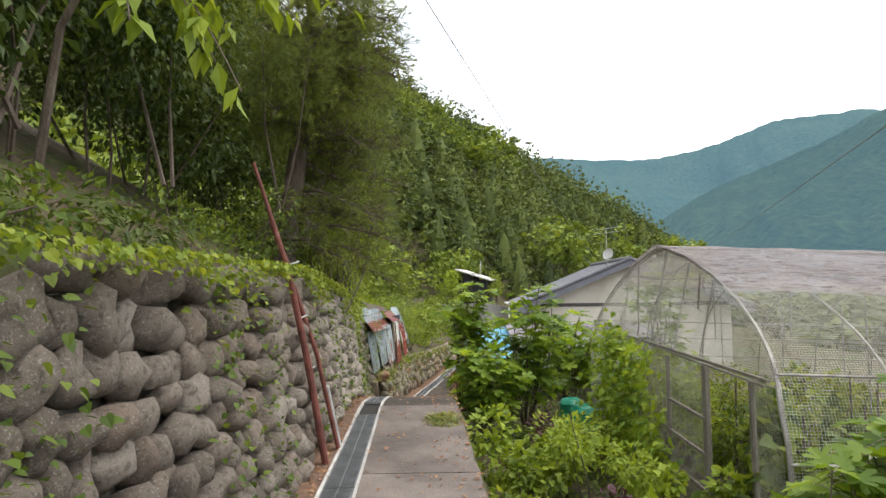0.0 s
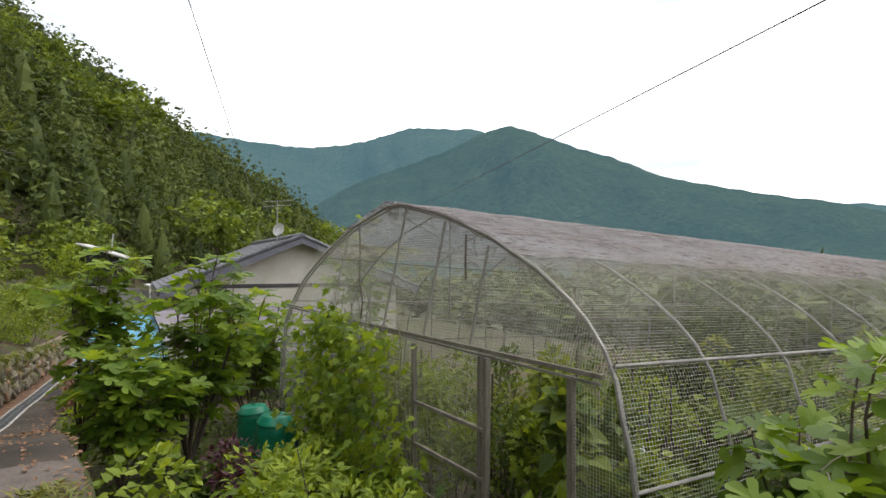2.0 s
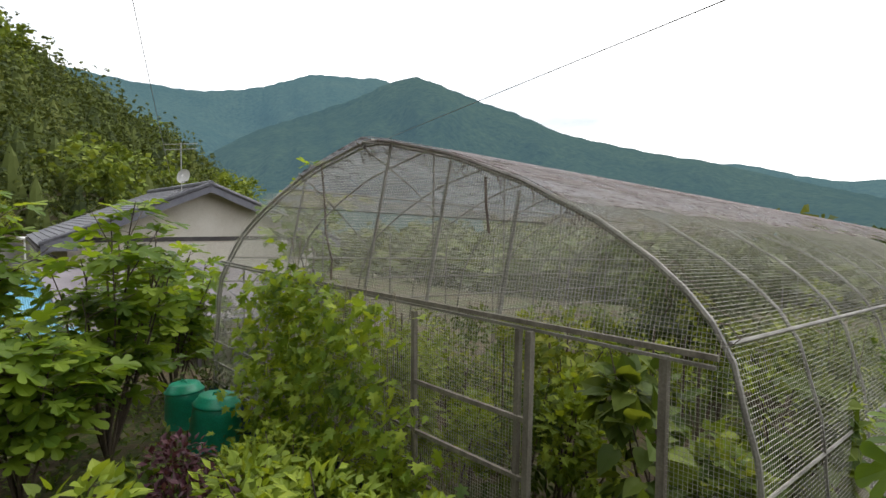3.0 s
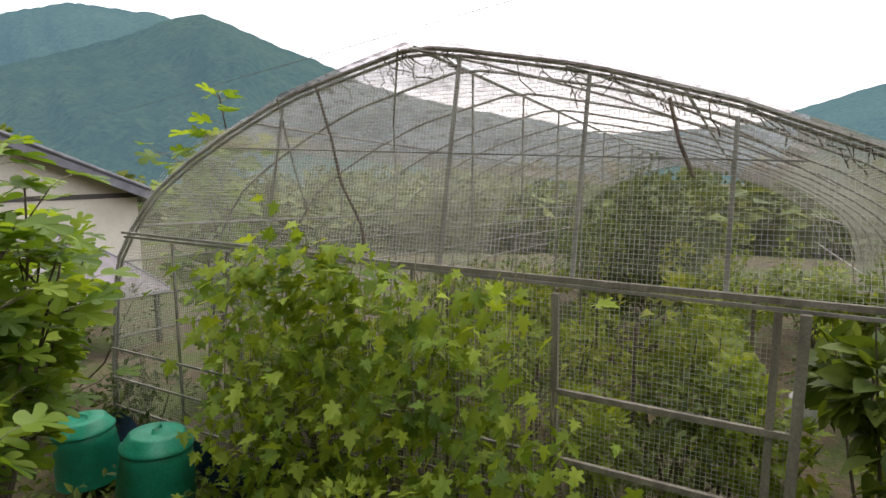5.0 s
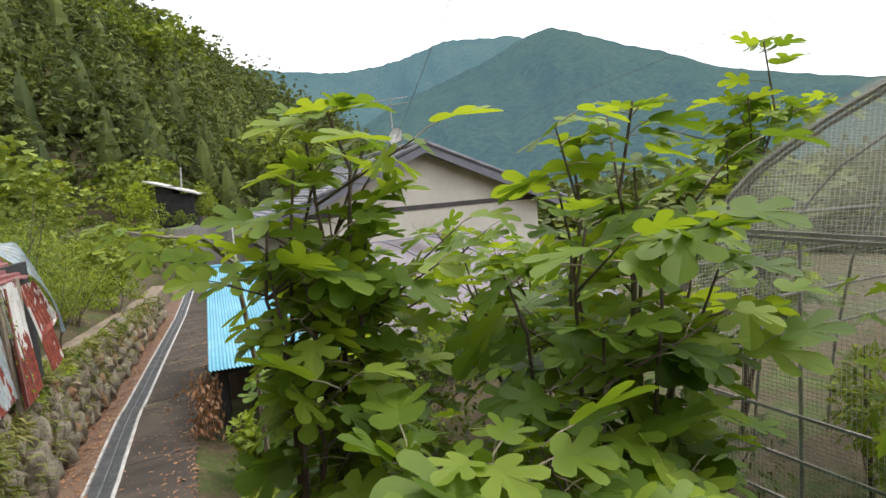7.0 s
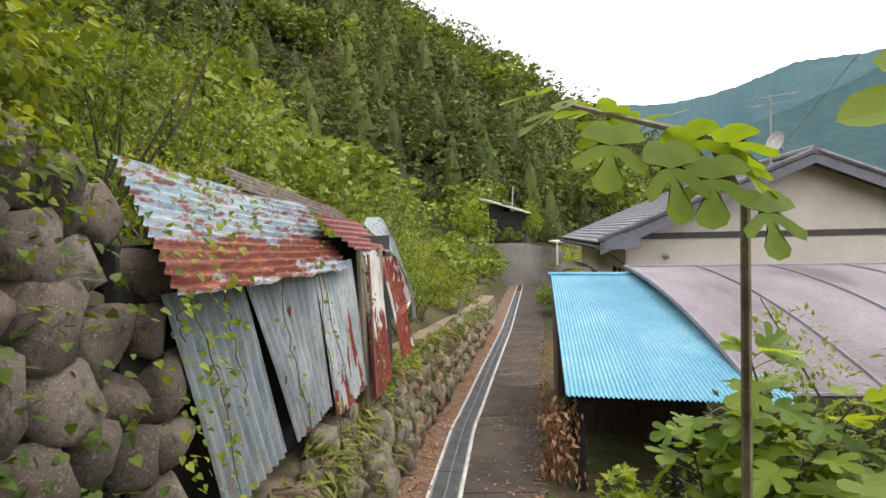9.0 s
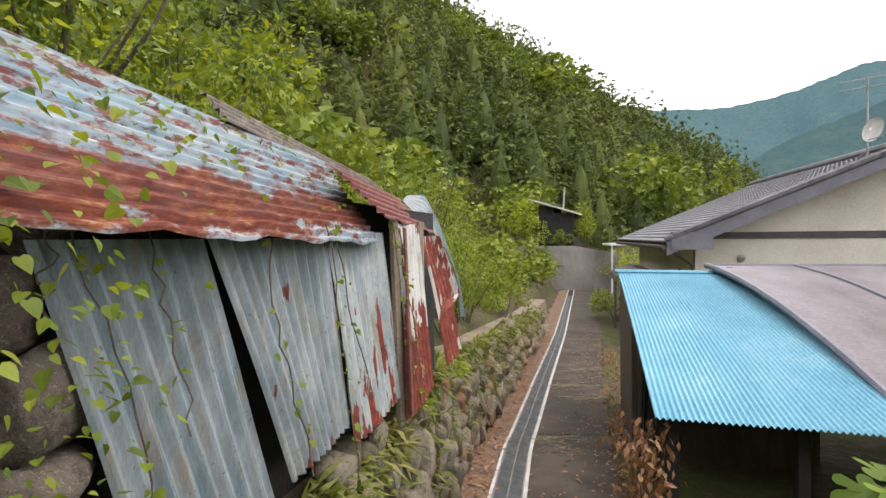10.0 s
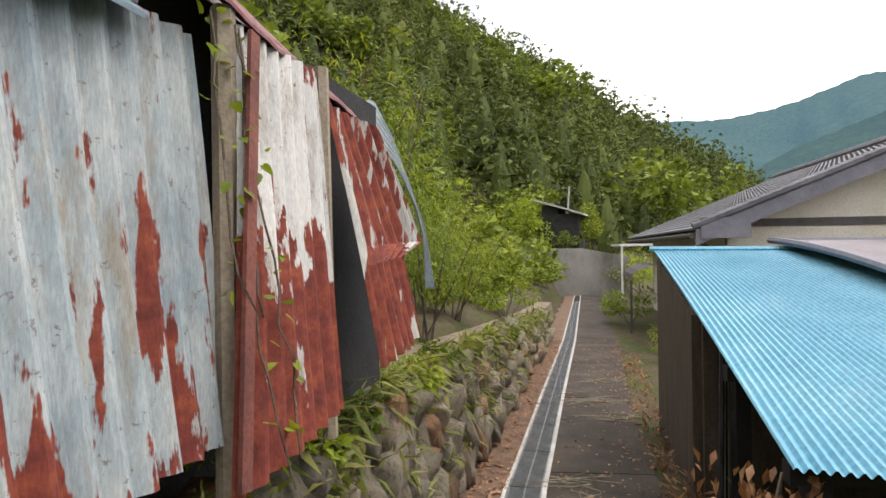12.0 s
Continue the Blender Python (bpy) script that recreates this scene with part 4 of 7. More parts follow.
for k in range(4):
    sheet = Heap()
    u0, u1 = k / 4 + 0.004, (k + 1) / 4 - 0.004
    ts = np.linspace(0, 1, 13)
    top = np.array([[carport_at(u, t) for u in (u0, u1)] for t in ts]).reshape(-1, 3)
    i = np.arange(12) * 2
    q = np.stack([i, i + 1, i + 3, i + 2], -1)
    sheet.add(top, q[:, ::-1])
    sheet.add(top - (0, 0, 0.008), q)
    part("roof_panel", sheet, M_LAV, carport, "dusty mauve polycarbonate panel", smooth=True)
for k in range(5):
    rib = Heap()
    tube(rib, [np.array(carport_at(k / 4, t)) + (0, 0, 0.005) for t in np.linspace(0, 1, 13)], 0.022 if k else 0.04, 6)
    part("rib", rib, M_GREYTRIM, carport)
for t in (0.0, 1.0):
    rib = Heap()
    tube(rib, [carport_at(u, t) for u in np.linspace(0, 1, 5)], 0.03, 6)
    part("gutter", rib, M_GREYTRIM, carport)
for u, t in ((0.05, 0.97), (0.5, 0.97), (0.95, 0.97), (0.05, 0.05), (0.95, 0.05)):
    x, y, z = carport_at(u, t)
    pst = Heap()
    box(pst, (x - 0.04, y - 0.04, -2.4), (x + 0.04, y + 0.04, z))
    part("post", pst, M_TRIM, carport)

# ---- house with tiled gable roof ----
house = thing("house", "cream plastered house with a grey tiled gable roof", "house")
HU = Vector((1, -0.10, 0)).normalized()
HV = Vector((-HU.y, HU.x, 0))
H0 = Vector((4.45, 28.75, -2.3))
HW, HL, HEAVE, HRISE = 9.5, 10.5, 3.05, 1.93


def hpt(u, v, z):
    return H0 + HU * u + HV * v + Vector((0, 0, z))


def roof_h(u):
    return HEAVE + HRISE * (1 - abs(u - HW / 2) / (HW / 2))


hm = Matrix(((HU.x, HV.x, 0, H0.x), (HU.y, HV.y, 0, H0.y), (0, 0, 1, H0.z), (0, 0, 0, 1)))
pts = [(0, 0), (HW, 0), (HW, 0), (HW / 2, 0), (0, 0)]
zs = [0, 0, HEAVE, HEAVE + HRISE - 0.05, HEAVE]
for v0, v1 in ((0, 0.18), (HL - 0.18, HL)):
    shell = Heap()
    ring0 = [hpt(p[0], v0, z) for p, z in zip(pts, zs)]
    ring1 = [hpt(p[0], v1, z) for p, z in zip(pts, zs)]
    shell.add([tuple(p) for p in ring0 + ring1], [(0, 1, 2), (0, 2, 4), (4, 2, 3), (5, 7, 6), (5, 9, 7), (9, 8, 7)])
    part("gable_wall", shell, M_PLASTER, house)
for u0 in (0, HW - 0.18):
    shell = Heap()
    box(shell, (u0, 0.18, 0), (u0 + 0.18, HL - 0.18, HEAVE), hm)
    part("side_wall", shell, M_PLASTER, house)
band = Heap()
box(band, (0.02, -0.035, 2.88), (HW - 0.02, 0.0, 3.05), hm)
part("gable_band", band, M_TRIM, house, "dark horizontal band across the gable")
# tile rows: each slope is stepped along the eaves, with round rolls up the slope
for sgn in (1, -1):
    run = HW / 2 + 0.85
    drop = HRISE / (HW / 2)
    courses = 24
    rolls = 44
    for c in range(courses):
        slope = Heap()
        r0, r1 = run * c / courses, run * (c + 1) / courses + 0.03
        n = rolls * 4
        vs = np.linspace(-0.75, HL + 0.75, n + 1)
        wav = 0.03 * np.abs(np.sin(np.linspace(0, np.pi * rolls, n + 1)))
        ends = []
        for r, lift in ((r0, 0.0), (r1, 0.045)):
            uu = HW / 2 - sgn * r
            zz = HEAVE + HRISE + 0.10 - drop * r + lift
            ends.append(np.array([tuple(hpt(uu, vv, zz + ww)) for vv, ww in zip(vs, wav)]))
        under = ends[1] - np.array([0, 0, 0.05])
        i = np.arange(n)
        m1 = n + 1
        q = np.concatenate([np.stack([i, i + 1, i + 1 + m1, i + m1], -1), np.stack([i + m1, i + 1 + m1, i + 1 + 2 * m1, i + 2 * m1], -1)])
        slope.add(np.concatenate([ends[0], ends[1], under]), q if sgn > 0 else q[:, ::-1])
        part("tile_course", slope, M_TILE, house)
    deck = Heap()
    lo, hi = run - 0.03, 0.0
    a = [hpt(HW / 2 - sgn * r, vv, HEAVE + HRISE + 0.06 - drop * r - dz) for dz in (0, 0.10) for r, vv in ((lo, -0.72), (lo, HL + 0.72), (hi, HL + 0.72), (hi, -0.72))]
    deck.add([tuple(p) for p in a], [(0, 1, 2, 3), (4, 7, 6, 5), (0, 4, 5, 1), (3, 2, 6, 7), (0, 3, 7, 4), (1, 5, 6, 2)])
    part("roof_deck", deck, M_TRIM, house)
    barge = Heap()
    for vv in (-0.76,):
        a = [hpt(HW / 2 - sgn * r, v2, HEAVE + HRISE + 0.06 - drop * r + dz) for v2 in (vv, vv + 0.05) for r, dz in ((lo, -0.30), (0, -0.22), (0, 0.05), (lo, 0.05))]
        barge.add([tuple(p) for p in a], [(0, 1, 2, 3), (4, 7, 6, 5), (0, 4, 5, 1), (3, 2, 6, 7), (0, 3, 7, 4), (1, 5, 6, 2)])
    part("bargeboard", barge, M_GREYTRIM, house, "grey bargeboard under the gable tiles")
    for k in range(26):
        r = run * (k + 0.5) / 26
        edge = Heap()
        tube(edge, [hpt(HW / 2 - sgn * (r - 0.17), -0.74, HEAVE + HRISE + 0.17 - drop * (r - 0.17)), hpt(HW / 2 - sgn * (r + 0.13), -0.74, HEAVE + HRISE + 0.19 - drop * (r + 0.13))], 0.085, 7)
        part("verge_tile", edge, M_TILE, house)
    gut = Heap()
    tube(gut, [hpt(HW / 2 - sgn * (run + 0.03), vv, HEAVE + HRISE - 0.02 - drop * run) for vv in (-0.72, HL + 0.72)], 0.06, 7)
    part("gutter", gut, M_TRIM, house)
cap = Heap()
tube(cap, [hpt(HW / 2, vv, HEAVE + HRISE + 0.18) for vv in np.linspace(-0.8, HL + 0.8, 8)], 0.13, 8)
part("ridge_tile", cap, M_TILE, house)
blk = Heap()
box(blk, (-0.72, -0.80, HEAVE - 0.42), (0.25, -0.66, HEAVE + 0.02), hm)
part("eave_box", blk, M_GREYTRIM, house, "grey boxed eave end")
pipe = Heap()
tube(pipe, [hpt(-0.75, -0.5, 2.6), hpt(-0.45, -0.30, 2.45), hpt(-0.08, -0.1, 2.2), hpt(-0.06, -0.08, 0.0)], 0.04, 7)
part("downpipe", pipe, M_TRIM, house)
for u, z in ((1.10, 2.38), (2.62, 2.0)):
    lampb = Heap()
    tube(lampb, [hpt(u, 0.0, z), hpt(u, -0.06, z), hpt(u, -0.10, z - 0.02)], [0.10, 0.10, 0.05], 10)
    part("wall_vent", lampb, M_GREYPIPE, house, "small round vent hood on the gable wall")
for v0 in (0.6, 1.5):
    win = Heap()
    box(win, (-0.03, v0, 0.9), (0.0, v0 + 0.5, 2.0), hm)
    part("window", win, M_DARK, house, "dark side window")

dish = thing("satellite_dish", "round white satellite dish on a mast at the gable edge", "satellite dish")
D0 = Vector((8.05, 27.65, 3.12))
bowl = Heap()
rings, seg = 6, 20
vb = []
for i in range(rings + 1):
    r = 0.27 * i / rings
    for j in range(seg):
        a = 2 * math.pi * j / seg
        vb.append((r * math.cos(a), 0.9 * r * r, r * math.sin(a) * 1.08))
fb = [(i * seg + j, i * seg + (j + 1) % seg, (i + 1) * seg + (j + 1) % seg, (i + 1) * seg + j) for i in range(rings) for j in range(seg)]
dm = Matrix.Translation(D0) @ pose(0, 0, 0, -25, 0, 195) 
vb = np.array([dm @ Vector(p) for p in vb])
bowl.add(vb, fb).add(vb + np.array([0.004, 0.012, 0]), np.array(fb)[:, ::-1])
part("bowl", bowl, M_WHITE, dish, "white dish bowl", smooth=True)
arm = Heap()
tube(arm, [dm @ Vector((0, 0.02, -0.27)), dm @ Vector((0, 0.32, -0.10))], 0.012, 6)
tube(arm, [dm @ Vector((0, 0.30, -0.12)), dm @ Vector((0, 0.38, -0.06))], 0.03, 8)
part("feed_arm", arm, M_GREYPIPE, dish)
mast = Heap()
tube(mast, [D0 + Vector((0, 0.12, -0.95)), D0 + Vector((0, 0.12, 1.25))], 0.022, 7)
part("mast", mast, M_GREYPIPE, dish)
brk = Heap()
tube(brk, [D0 + Vector((0, 0.12, -0.9)), D0 + Vector((0.05, 0.5, -0.9))], 0.025, 6)
part("bracket", brk, M_GREYPIPE, dish)
brk = Heap()
tube(brk, [D0 + Vector((0, 0.12, -0.5)), D0 + Vector((0.05, 0.5, -0.6))], 0.025, 6)
part("bracket", brk, M_GREYPIPE, dish)
aerial = Heap()
for dz in (1.0, 1.2):
    tube(aerial, [D0 + Vector((-0.55, 0.3, dz - 0.05)), D0 + Vector((0.55, -0.1, dz + 0.05))], 0.012, 5)
    for k in range(9):
        c = D0 + Vector((-0.5 + 0.125 * k, 0.28 - 0.045 * k, dz - 0.045 + 0.011 * k))
        tube(aerial, [c + Vector((-0.08, -0.22, 0)), c + Vector((0.08, 0.22, 0))], 0.006, 4)
part("aerial", aerial, M_GREYPIPE, dish, "grey comb-like television aerial")

# ---- dark hut, stained concrete wall, and canopy at the end of the lane ----
blackhut = thing("hut", "small black timber hut with a pale sheet roof", "hut")
hb = basis((1.75, 47.9, -1.0), (1, -0.28, 0), (0.28, 1, 0))
body = Heap()
box(body, (0, 0, 0), (2.0, 2.5, 3.05), hb)
part("wall", body, M_BLACKWOOD_SHADE, blackhut)
rf = Heap()
rf.add([tuple(hb @ Vector(p)) for p in [(-0.5, -0.5, 3.93), (2.35, -0.5, 3.02), (2.35, 3.0, 3.02), (-0.5, 3.0, 3.93), (-0.5, -0.5, 3.84), (2.35, -0.5, 2.93), (2.35, 3.0, 2.93), (-0.5, 3.0, 3.84)]], [(0, 1, 2, 3), (4, 7, 6, 5), (0, 4, 5, 1), (1, 5, 6, 2), (2, 6, 7, 3), (3, 7, 4, 0)])
part("roof", rf, M_KERB, blackhut, "pale sloping sheet roof")
upper = Heap()
box(upper, (0.0, 0.0, 3.05), (0.9, 2.5, 3.55), hb)
part("gable", upper, M_BLACKWOOD_SHADE, blackhut)
stick = Heap()
tube(stick, [hb @ Vector((1.35, 0.5, 3.2)), hb @ Vector((1.45, 0.5, 4.6))], 0.05, 6)
part("flue", stick, M_GREYPIPE, blackhut)

endwall = Heap()
we = basis((-0.6, 45.6, -2.6), (1, 0.05, 0), (-0.05, 1, 0))
box(endwall, (0, 0, 0), (4.2, 0.5, 2.75), we)
endwall.add([tuple(we @ Vector(p)) for p in [(4.2, 0, 0), (6.6, 0, 0), (6.6, 0, 2.3), (4.2, 0, 2.75), (4.2, 0.5, 0), (6.6, 0.5, 0), (6.6, 0.5, 2.3), (4.2, 0.5, 2.75)]], [(0, 1, 2, 3), (4, 7, 6, 5), (0, 4, 5, 1), (1, 5, 6, 2), (2, 6, 7, 3)])
tagged(part("retaining_wall_far", endwall, M_GREYWALL), "stained grey concrete retaining wall at the bend of the lane", "retaining wall", kind="structure")

canopy = thing("canopy", "small dark arched canopy beside the house", "canopy")
arc = Heap()
for k in range(8):
    a0, a1 = math.pi * k / 8, math.pi * (k + 1) / 8
    p0, p1 = (3.75 - 0.75 * math.cos(a0), 31.8, -0.75 + 0.40 * math.sin(a0)), (3.75 - 0.75 * math.cos(a1), 31.8, -0.75 + 0.40 * math.sin(a1))
    arc.add([p0, p1, (p1[0] + 0.4, p1[1] + 3, p1[2]), (p0[0] + 0.4, p0[1] + 3, p0[2])], [(0, 1, 2, 3)])
part("roof", arc, M_TRIM, canopy)
for x in (3.03, 4.45):
    pst = Heap()
    box(pst, (x - 0.03, 31.8, -2.4), (x + 0.03, 31.86, -0.74))
    part("post", pst, M_TRIM, canopy)
flat = Heap()
box(flat, (4.75, 42.0, 0.22), (6.6, 44, 0.32))
shelter = thing("shelter", "small shelter with a flat white roof beyond the house", "shelter")
part("roof", flat, M_WHITE, shelter)
for x in (4.85, 6.45):
    pst = Heap()
    box(pst, (x, 42.1, -2.5), (x + 0.08, 42.2, 0.22))
    part("post", pst, M_WHITE, shelter)

# ---- leaning pipes against the boulder wall ----
pipe = thing("iron_pipe", "rusty red-brown iron pipe leaning on the boulder wall", "pipe")
bar = Heap()
tube(bar, [(-0.94, 5.78, 0.14), (-1.05, 5.5, 1.2), (-1.17, 5.27, 2.05), (-1.40, 5.02, 2.98)], [0.036, 0.033, 0.027, 0.014], 9)
part("shaft", bar, M_RUSTPIPE, pipe)
for zz in (0.8, 1.1, 1.6, 2.1):
    clip = Heap()
    t = (zz - 0.14) / 2.86
    c = Vector((-0.96 - 0.24 * t, 5.75 - 0.73 * t, zz))
    tube(clip, [c + Vector((-0.02, 0.0, -0.01)), c + Vector((0.03, 0.12, 0.02))], 0.008, 5)
    part("wire_tie", clip, M_GREYPIPE, pipe)
pipe2 = Heap()
tube(pipe2, [(-0.91, 6.3, 0.14), (-1.06, 5.95, 1.2), (-1.36, 5.42, 2.5)], 0.024, 7)
tagged(part("thin_pipe", pipe2, M_RUSTPIPE), "thin rusty pipe leaning beside the thick one", "pipe")
sleeve = Heap()
tube(sleeve, [(-0.91, 6.34, 0.13), (-1.0, 6.1, 0.85)], 0.035, 8)
tagged(part("sleeve_pipe", sleeve, M_GREYPIPE), "short pale grey plastic pipe at the foot of the wall", "pipe")

# ---- overhead wires ----
def wire(a, b, sag, name="power_line"):
    a, b = np.array(a, float), np.array(b, float)
    t = np.linspace(0, 1, 24)
    pts = a + (b - a) * t[:, None]
    pts[:, 2] -= sag * 4 * t * (1 - t)
    h = Heap()
    tube(h, pts, 0.0058, 5)
    return tagged(part(name, h, M_CABLE), "thin dark overhead cable sagging across the valley", "cable", "overhead cables")


wire((-3.3, -3.3, 6.45), (7.9, 28.05, 2.35), 0.25)
wire((0.4, -3.8, 3.02), (19.0, 39.4, 4.15), 0.0)


# ---- greenhouse: hooped pipe house with netting and old film ----
ARCH_Y = [5.55, 5.60, 5.68, 5.87, 6.25, 6.80, 7.54, 8.38, 9.30, 9.68, 10.20, 10.88, 11.52, 12.00, 12.36, 12.64, 12.86, 13.05, 13.12]
ARCH_Z = [-1.20, -0.50, 0.30, 0.93, 1.29, 1.61, 1.92, 2.18, 2.37, 2.43, 2.31, 2.14, 1.86, 1.61, 1.37, 1.06, 0.65, -0.4, -1.30]
seg_len = np.concatenate([[0], np.cumsum(np.hypot(np.diff(ARCH_Y), np.diff(ARCH_Z)))])
ARCH_LEN = seg_len[-1]


def arch(s):
    """The hoop: y and z at the length s along it."""
    ym = np.interp(s, seg_len, ARCH_Y)
    zm = np.interp(s, seg_len, ARCH_Z)
    return ym, zm


def end_x(z):
    return 3.50 + 0.20 * np.clip(z - 0.7, 0, 3)


def fall(x):
    """The house follows the slope of the garden away from the lane."""
    return -0.045 * np.maximum(0, np.asarray(x) - 3.9)


def hoop_pts(x, n=48):
    s = np.linspace(0, ARCH_LEN, n)
    yy, zz = arch(s)
    xx = x + 0 * yy if x > 3.6 else end_x(zz)
    return np.stack([xx, yy, zz + fall(x)], -1)


HOOPS = [3.5] + [4.68 + 1.24 * k for k in range(14)]
gh = thing("greenhouse", "old pipe-frame greenhouse covered in net and dirty film", "greenhouse")
for k, x in enumerate(HOOPS):
    h = Heap()
    tube(h, hoop_pts(x), 0.013 if k else 0.018, 6)
    if k == 0:
        tube(h, hoop_pts(x) + (0.03, 0, -0.035), 0.013, 6)
    part("hoop", h, M_STEEL, gh)


def at_s(s, x=None):
    yy, zz = arch(s)
    return (float(end_x(zz)) if x is None else x, float(yy), float(zz) + (0.0 if x is None else float(fall(x))))


s_rail_r = np.interp(5.87, ARCH_Y, seg_len)
s_rail_l = np.interp(12.66, ARCH_Y, seg_len)
s_top = np.interp(9.68, ARCH_Y, seg_len)
X_END = HOOPS[-1]
for s, r in ((s_top, 0.016), (s_rail_r, 0.015), (s_rail_l, 0.015), (s_rail_r - 0.85, 0.013), (s_rail_l + 0.8, 0.013), (s_rail_l + 0.4, 0.012), (s_rail_l + 1.2, 0.012), (s_top - 1.9, 0.012), (s_top + 1.7, 0.012)):
    h = Heap()
    x0 = at_s(s)
    tube(h, [x0, at_s(s, X_END)], r, 6)
    part("rail", h, M_STEEL, gh)
for s0, s1, x0, x1 in ((s_top - 0.05, s_rail_r + 1.0, 3.7, 7.2), (s_top + 0.05, s_rail_l - 0.9, 3.7, 7.2), (s_top - 1.2, s_top - 2.6, 3.7, 5.9), (s_top + 1.2, s_rail_l - 0.2, 3.65, 5.9)):
    h = Heap()
    pts = []
    for t in np.linspace(0, 1, 9):
        yy, zz = arch(s0 + (s1 - s0) * t)
        pts.append((x0 + (x1 - x0) * t, yy, zz - 0.03 + float(fall(x0 + (x1 - x0) * t))))
    tube(h, pts, 0.010, 6)
    part("brace", h, M_STEEL, gh)
for k in range(1, 13):
    x = HOOPS[k]
    h = Heap()
    tube(h, [(x, 9.6, 2.38 + fall(x)), (x, 9.6, 0.9 if k < 3 else -1.5)], 0.011, 6)
    part("prop", h, M_STEEL, gh)
    if k < 9:
        h = Heap()
        tube(h, [(x, 12.0, 1.45 + fall(x)), (x, 12.02, -1.5)], 0.012, 5)
        part("prop", h, M_STEEL, gh)


def bar(name, a, b, w, d, mat, label=""):
    a, b = Vector(a), Vector(b)
    L = (b - a).length
    up = Vector((1, 0, 0))
    m = basis(a, b - a, up)
    h = Heap()
    box(h, (0, -d / 2, -w / 2), (L, d / 2, w / 2), m)
    return part(name, h, mat, gh, label)


M_OLDWOOD = mottled("grey_old_timber", [(0.3, (0.12, 0.105, 0.085)), (0.7, (0.25, 0.23, 0.19))], 3, 60, 0.85, stretch=(3, 3, 0.6))
bar("header", (3.47, 5.90, 0.855), (3.47, 9.6, 0.895), 0.034, 0.034, M_OLDWOOD, "weathered timber header over the door")
bar("header_pipe", (3.44, 5.90, 0.805), (3.47, 12.66, 0.93), 0.020, 0.020, M_STEEL)
bar("header_pipe", (3.46, 9.6, 0.90), (3.46, 12.68, 0.97), 0.022, 0.022, M_STEEL)
bar("tie_bar", (3.62, 7.2, 1.58), (3.66, 11.6, 1.74), 0.009, 0.009, M_STEEL)
for yy, zt in ((9.30, 2.34), (8.38, 2.12), (7.54, 1.83), (10.9, 2.05)):
    bar("mullion", (end_x(zt), yy, zt), (3.50, yy, 0.85), 0.024 if yy < 10 else 0.014, 0.02, M_STEEL)
bar("door_post", (3.44, 8.46, 0.80), (3.44, 8.44, -1.25), 0.042, 0.04, M_OLDWOOD, "grey timber door post")
bar("door_post", (3.42, 7.17, 0.82), (3.41, 7.19, -1.25), 0.05, 0.05, M_OLDWOOD, "grey timber door post")
bar("door_post", (3.44, 7.29, 0.82), (3.43, 7.30, -1.25), 0.04, 0.04, M_OLDWOOD)
bar("door_post", (3.46, 6.2, 0.82), (3.46, 6.2, -1.25), 0.05, 0.05, M_OLDWOOD, "grey timber door post")
for z in (0.17, -0.27, -0.72):
    bar("door_rail", (3.43, 8.44, z + 0.02), (3.42, 7.20, z), 0.035, 0.03, M_OLDWOOD)
for z in (-0.25, -0.55, -0.85):
    bar("low_rail", (3.46, 13.0, z + 0.05), (3.45, 8.5, z), 0.018, 0.018, M_STEEL)
for yy in (12.0, 11.2, 10.3, 9.5):
    bar("upright", (3.48, yy, 0.90), (3.48, yy, -1.25), 0.018, 0.018, M_STEEL)
for pts in ([(3.78, 10.55, 2.2), (3.70, 10.35, 1.8), (3.62, 10.2, 1.45), (3.56, 9.98, 1.15), (3.5, 9.9, 0.95)], [(3.72, 7.9, 1.95), (3.66, 7.83, 1.7), (3.6, 7.74, 1.5)]):
    h = Heap()
    tube(h, pts, 0.012, 5)
    part("rope", h, M_BARK, gh, "dark twisted rope tied to the frame")
dry = Heap()
rs = np.random.default_rng(17)
for k in range(70):
    s0 = s_top + rs.uniform(-4.0, 0.9)
    yy, zz = arch(s0)
    p = np.array([float(end_x(zz)) + rs.uniform(-0.02, 0.25), float(yy), float(zz) + 0.01])
    line = [p]
    for j in range(5):
        line.append(line[-1] + rs.normal(0, 0.035, 3) * (1, 1, 0.5) + np.array([0.0, -0.02, -0.035]))
    tube(dry, line, 0.004, 4)
tagged(part("dead_tendril", dry, M_BARK, gh, "withered brown vine tendrils along the hoop"), kind="stuff")


def strand(heap, pts, r):
    """A thin three-sided thread."""
    return tube(heap, pts, r, 3, caps=False)


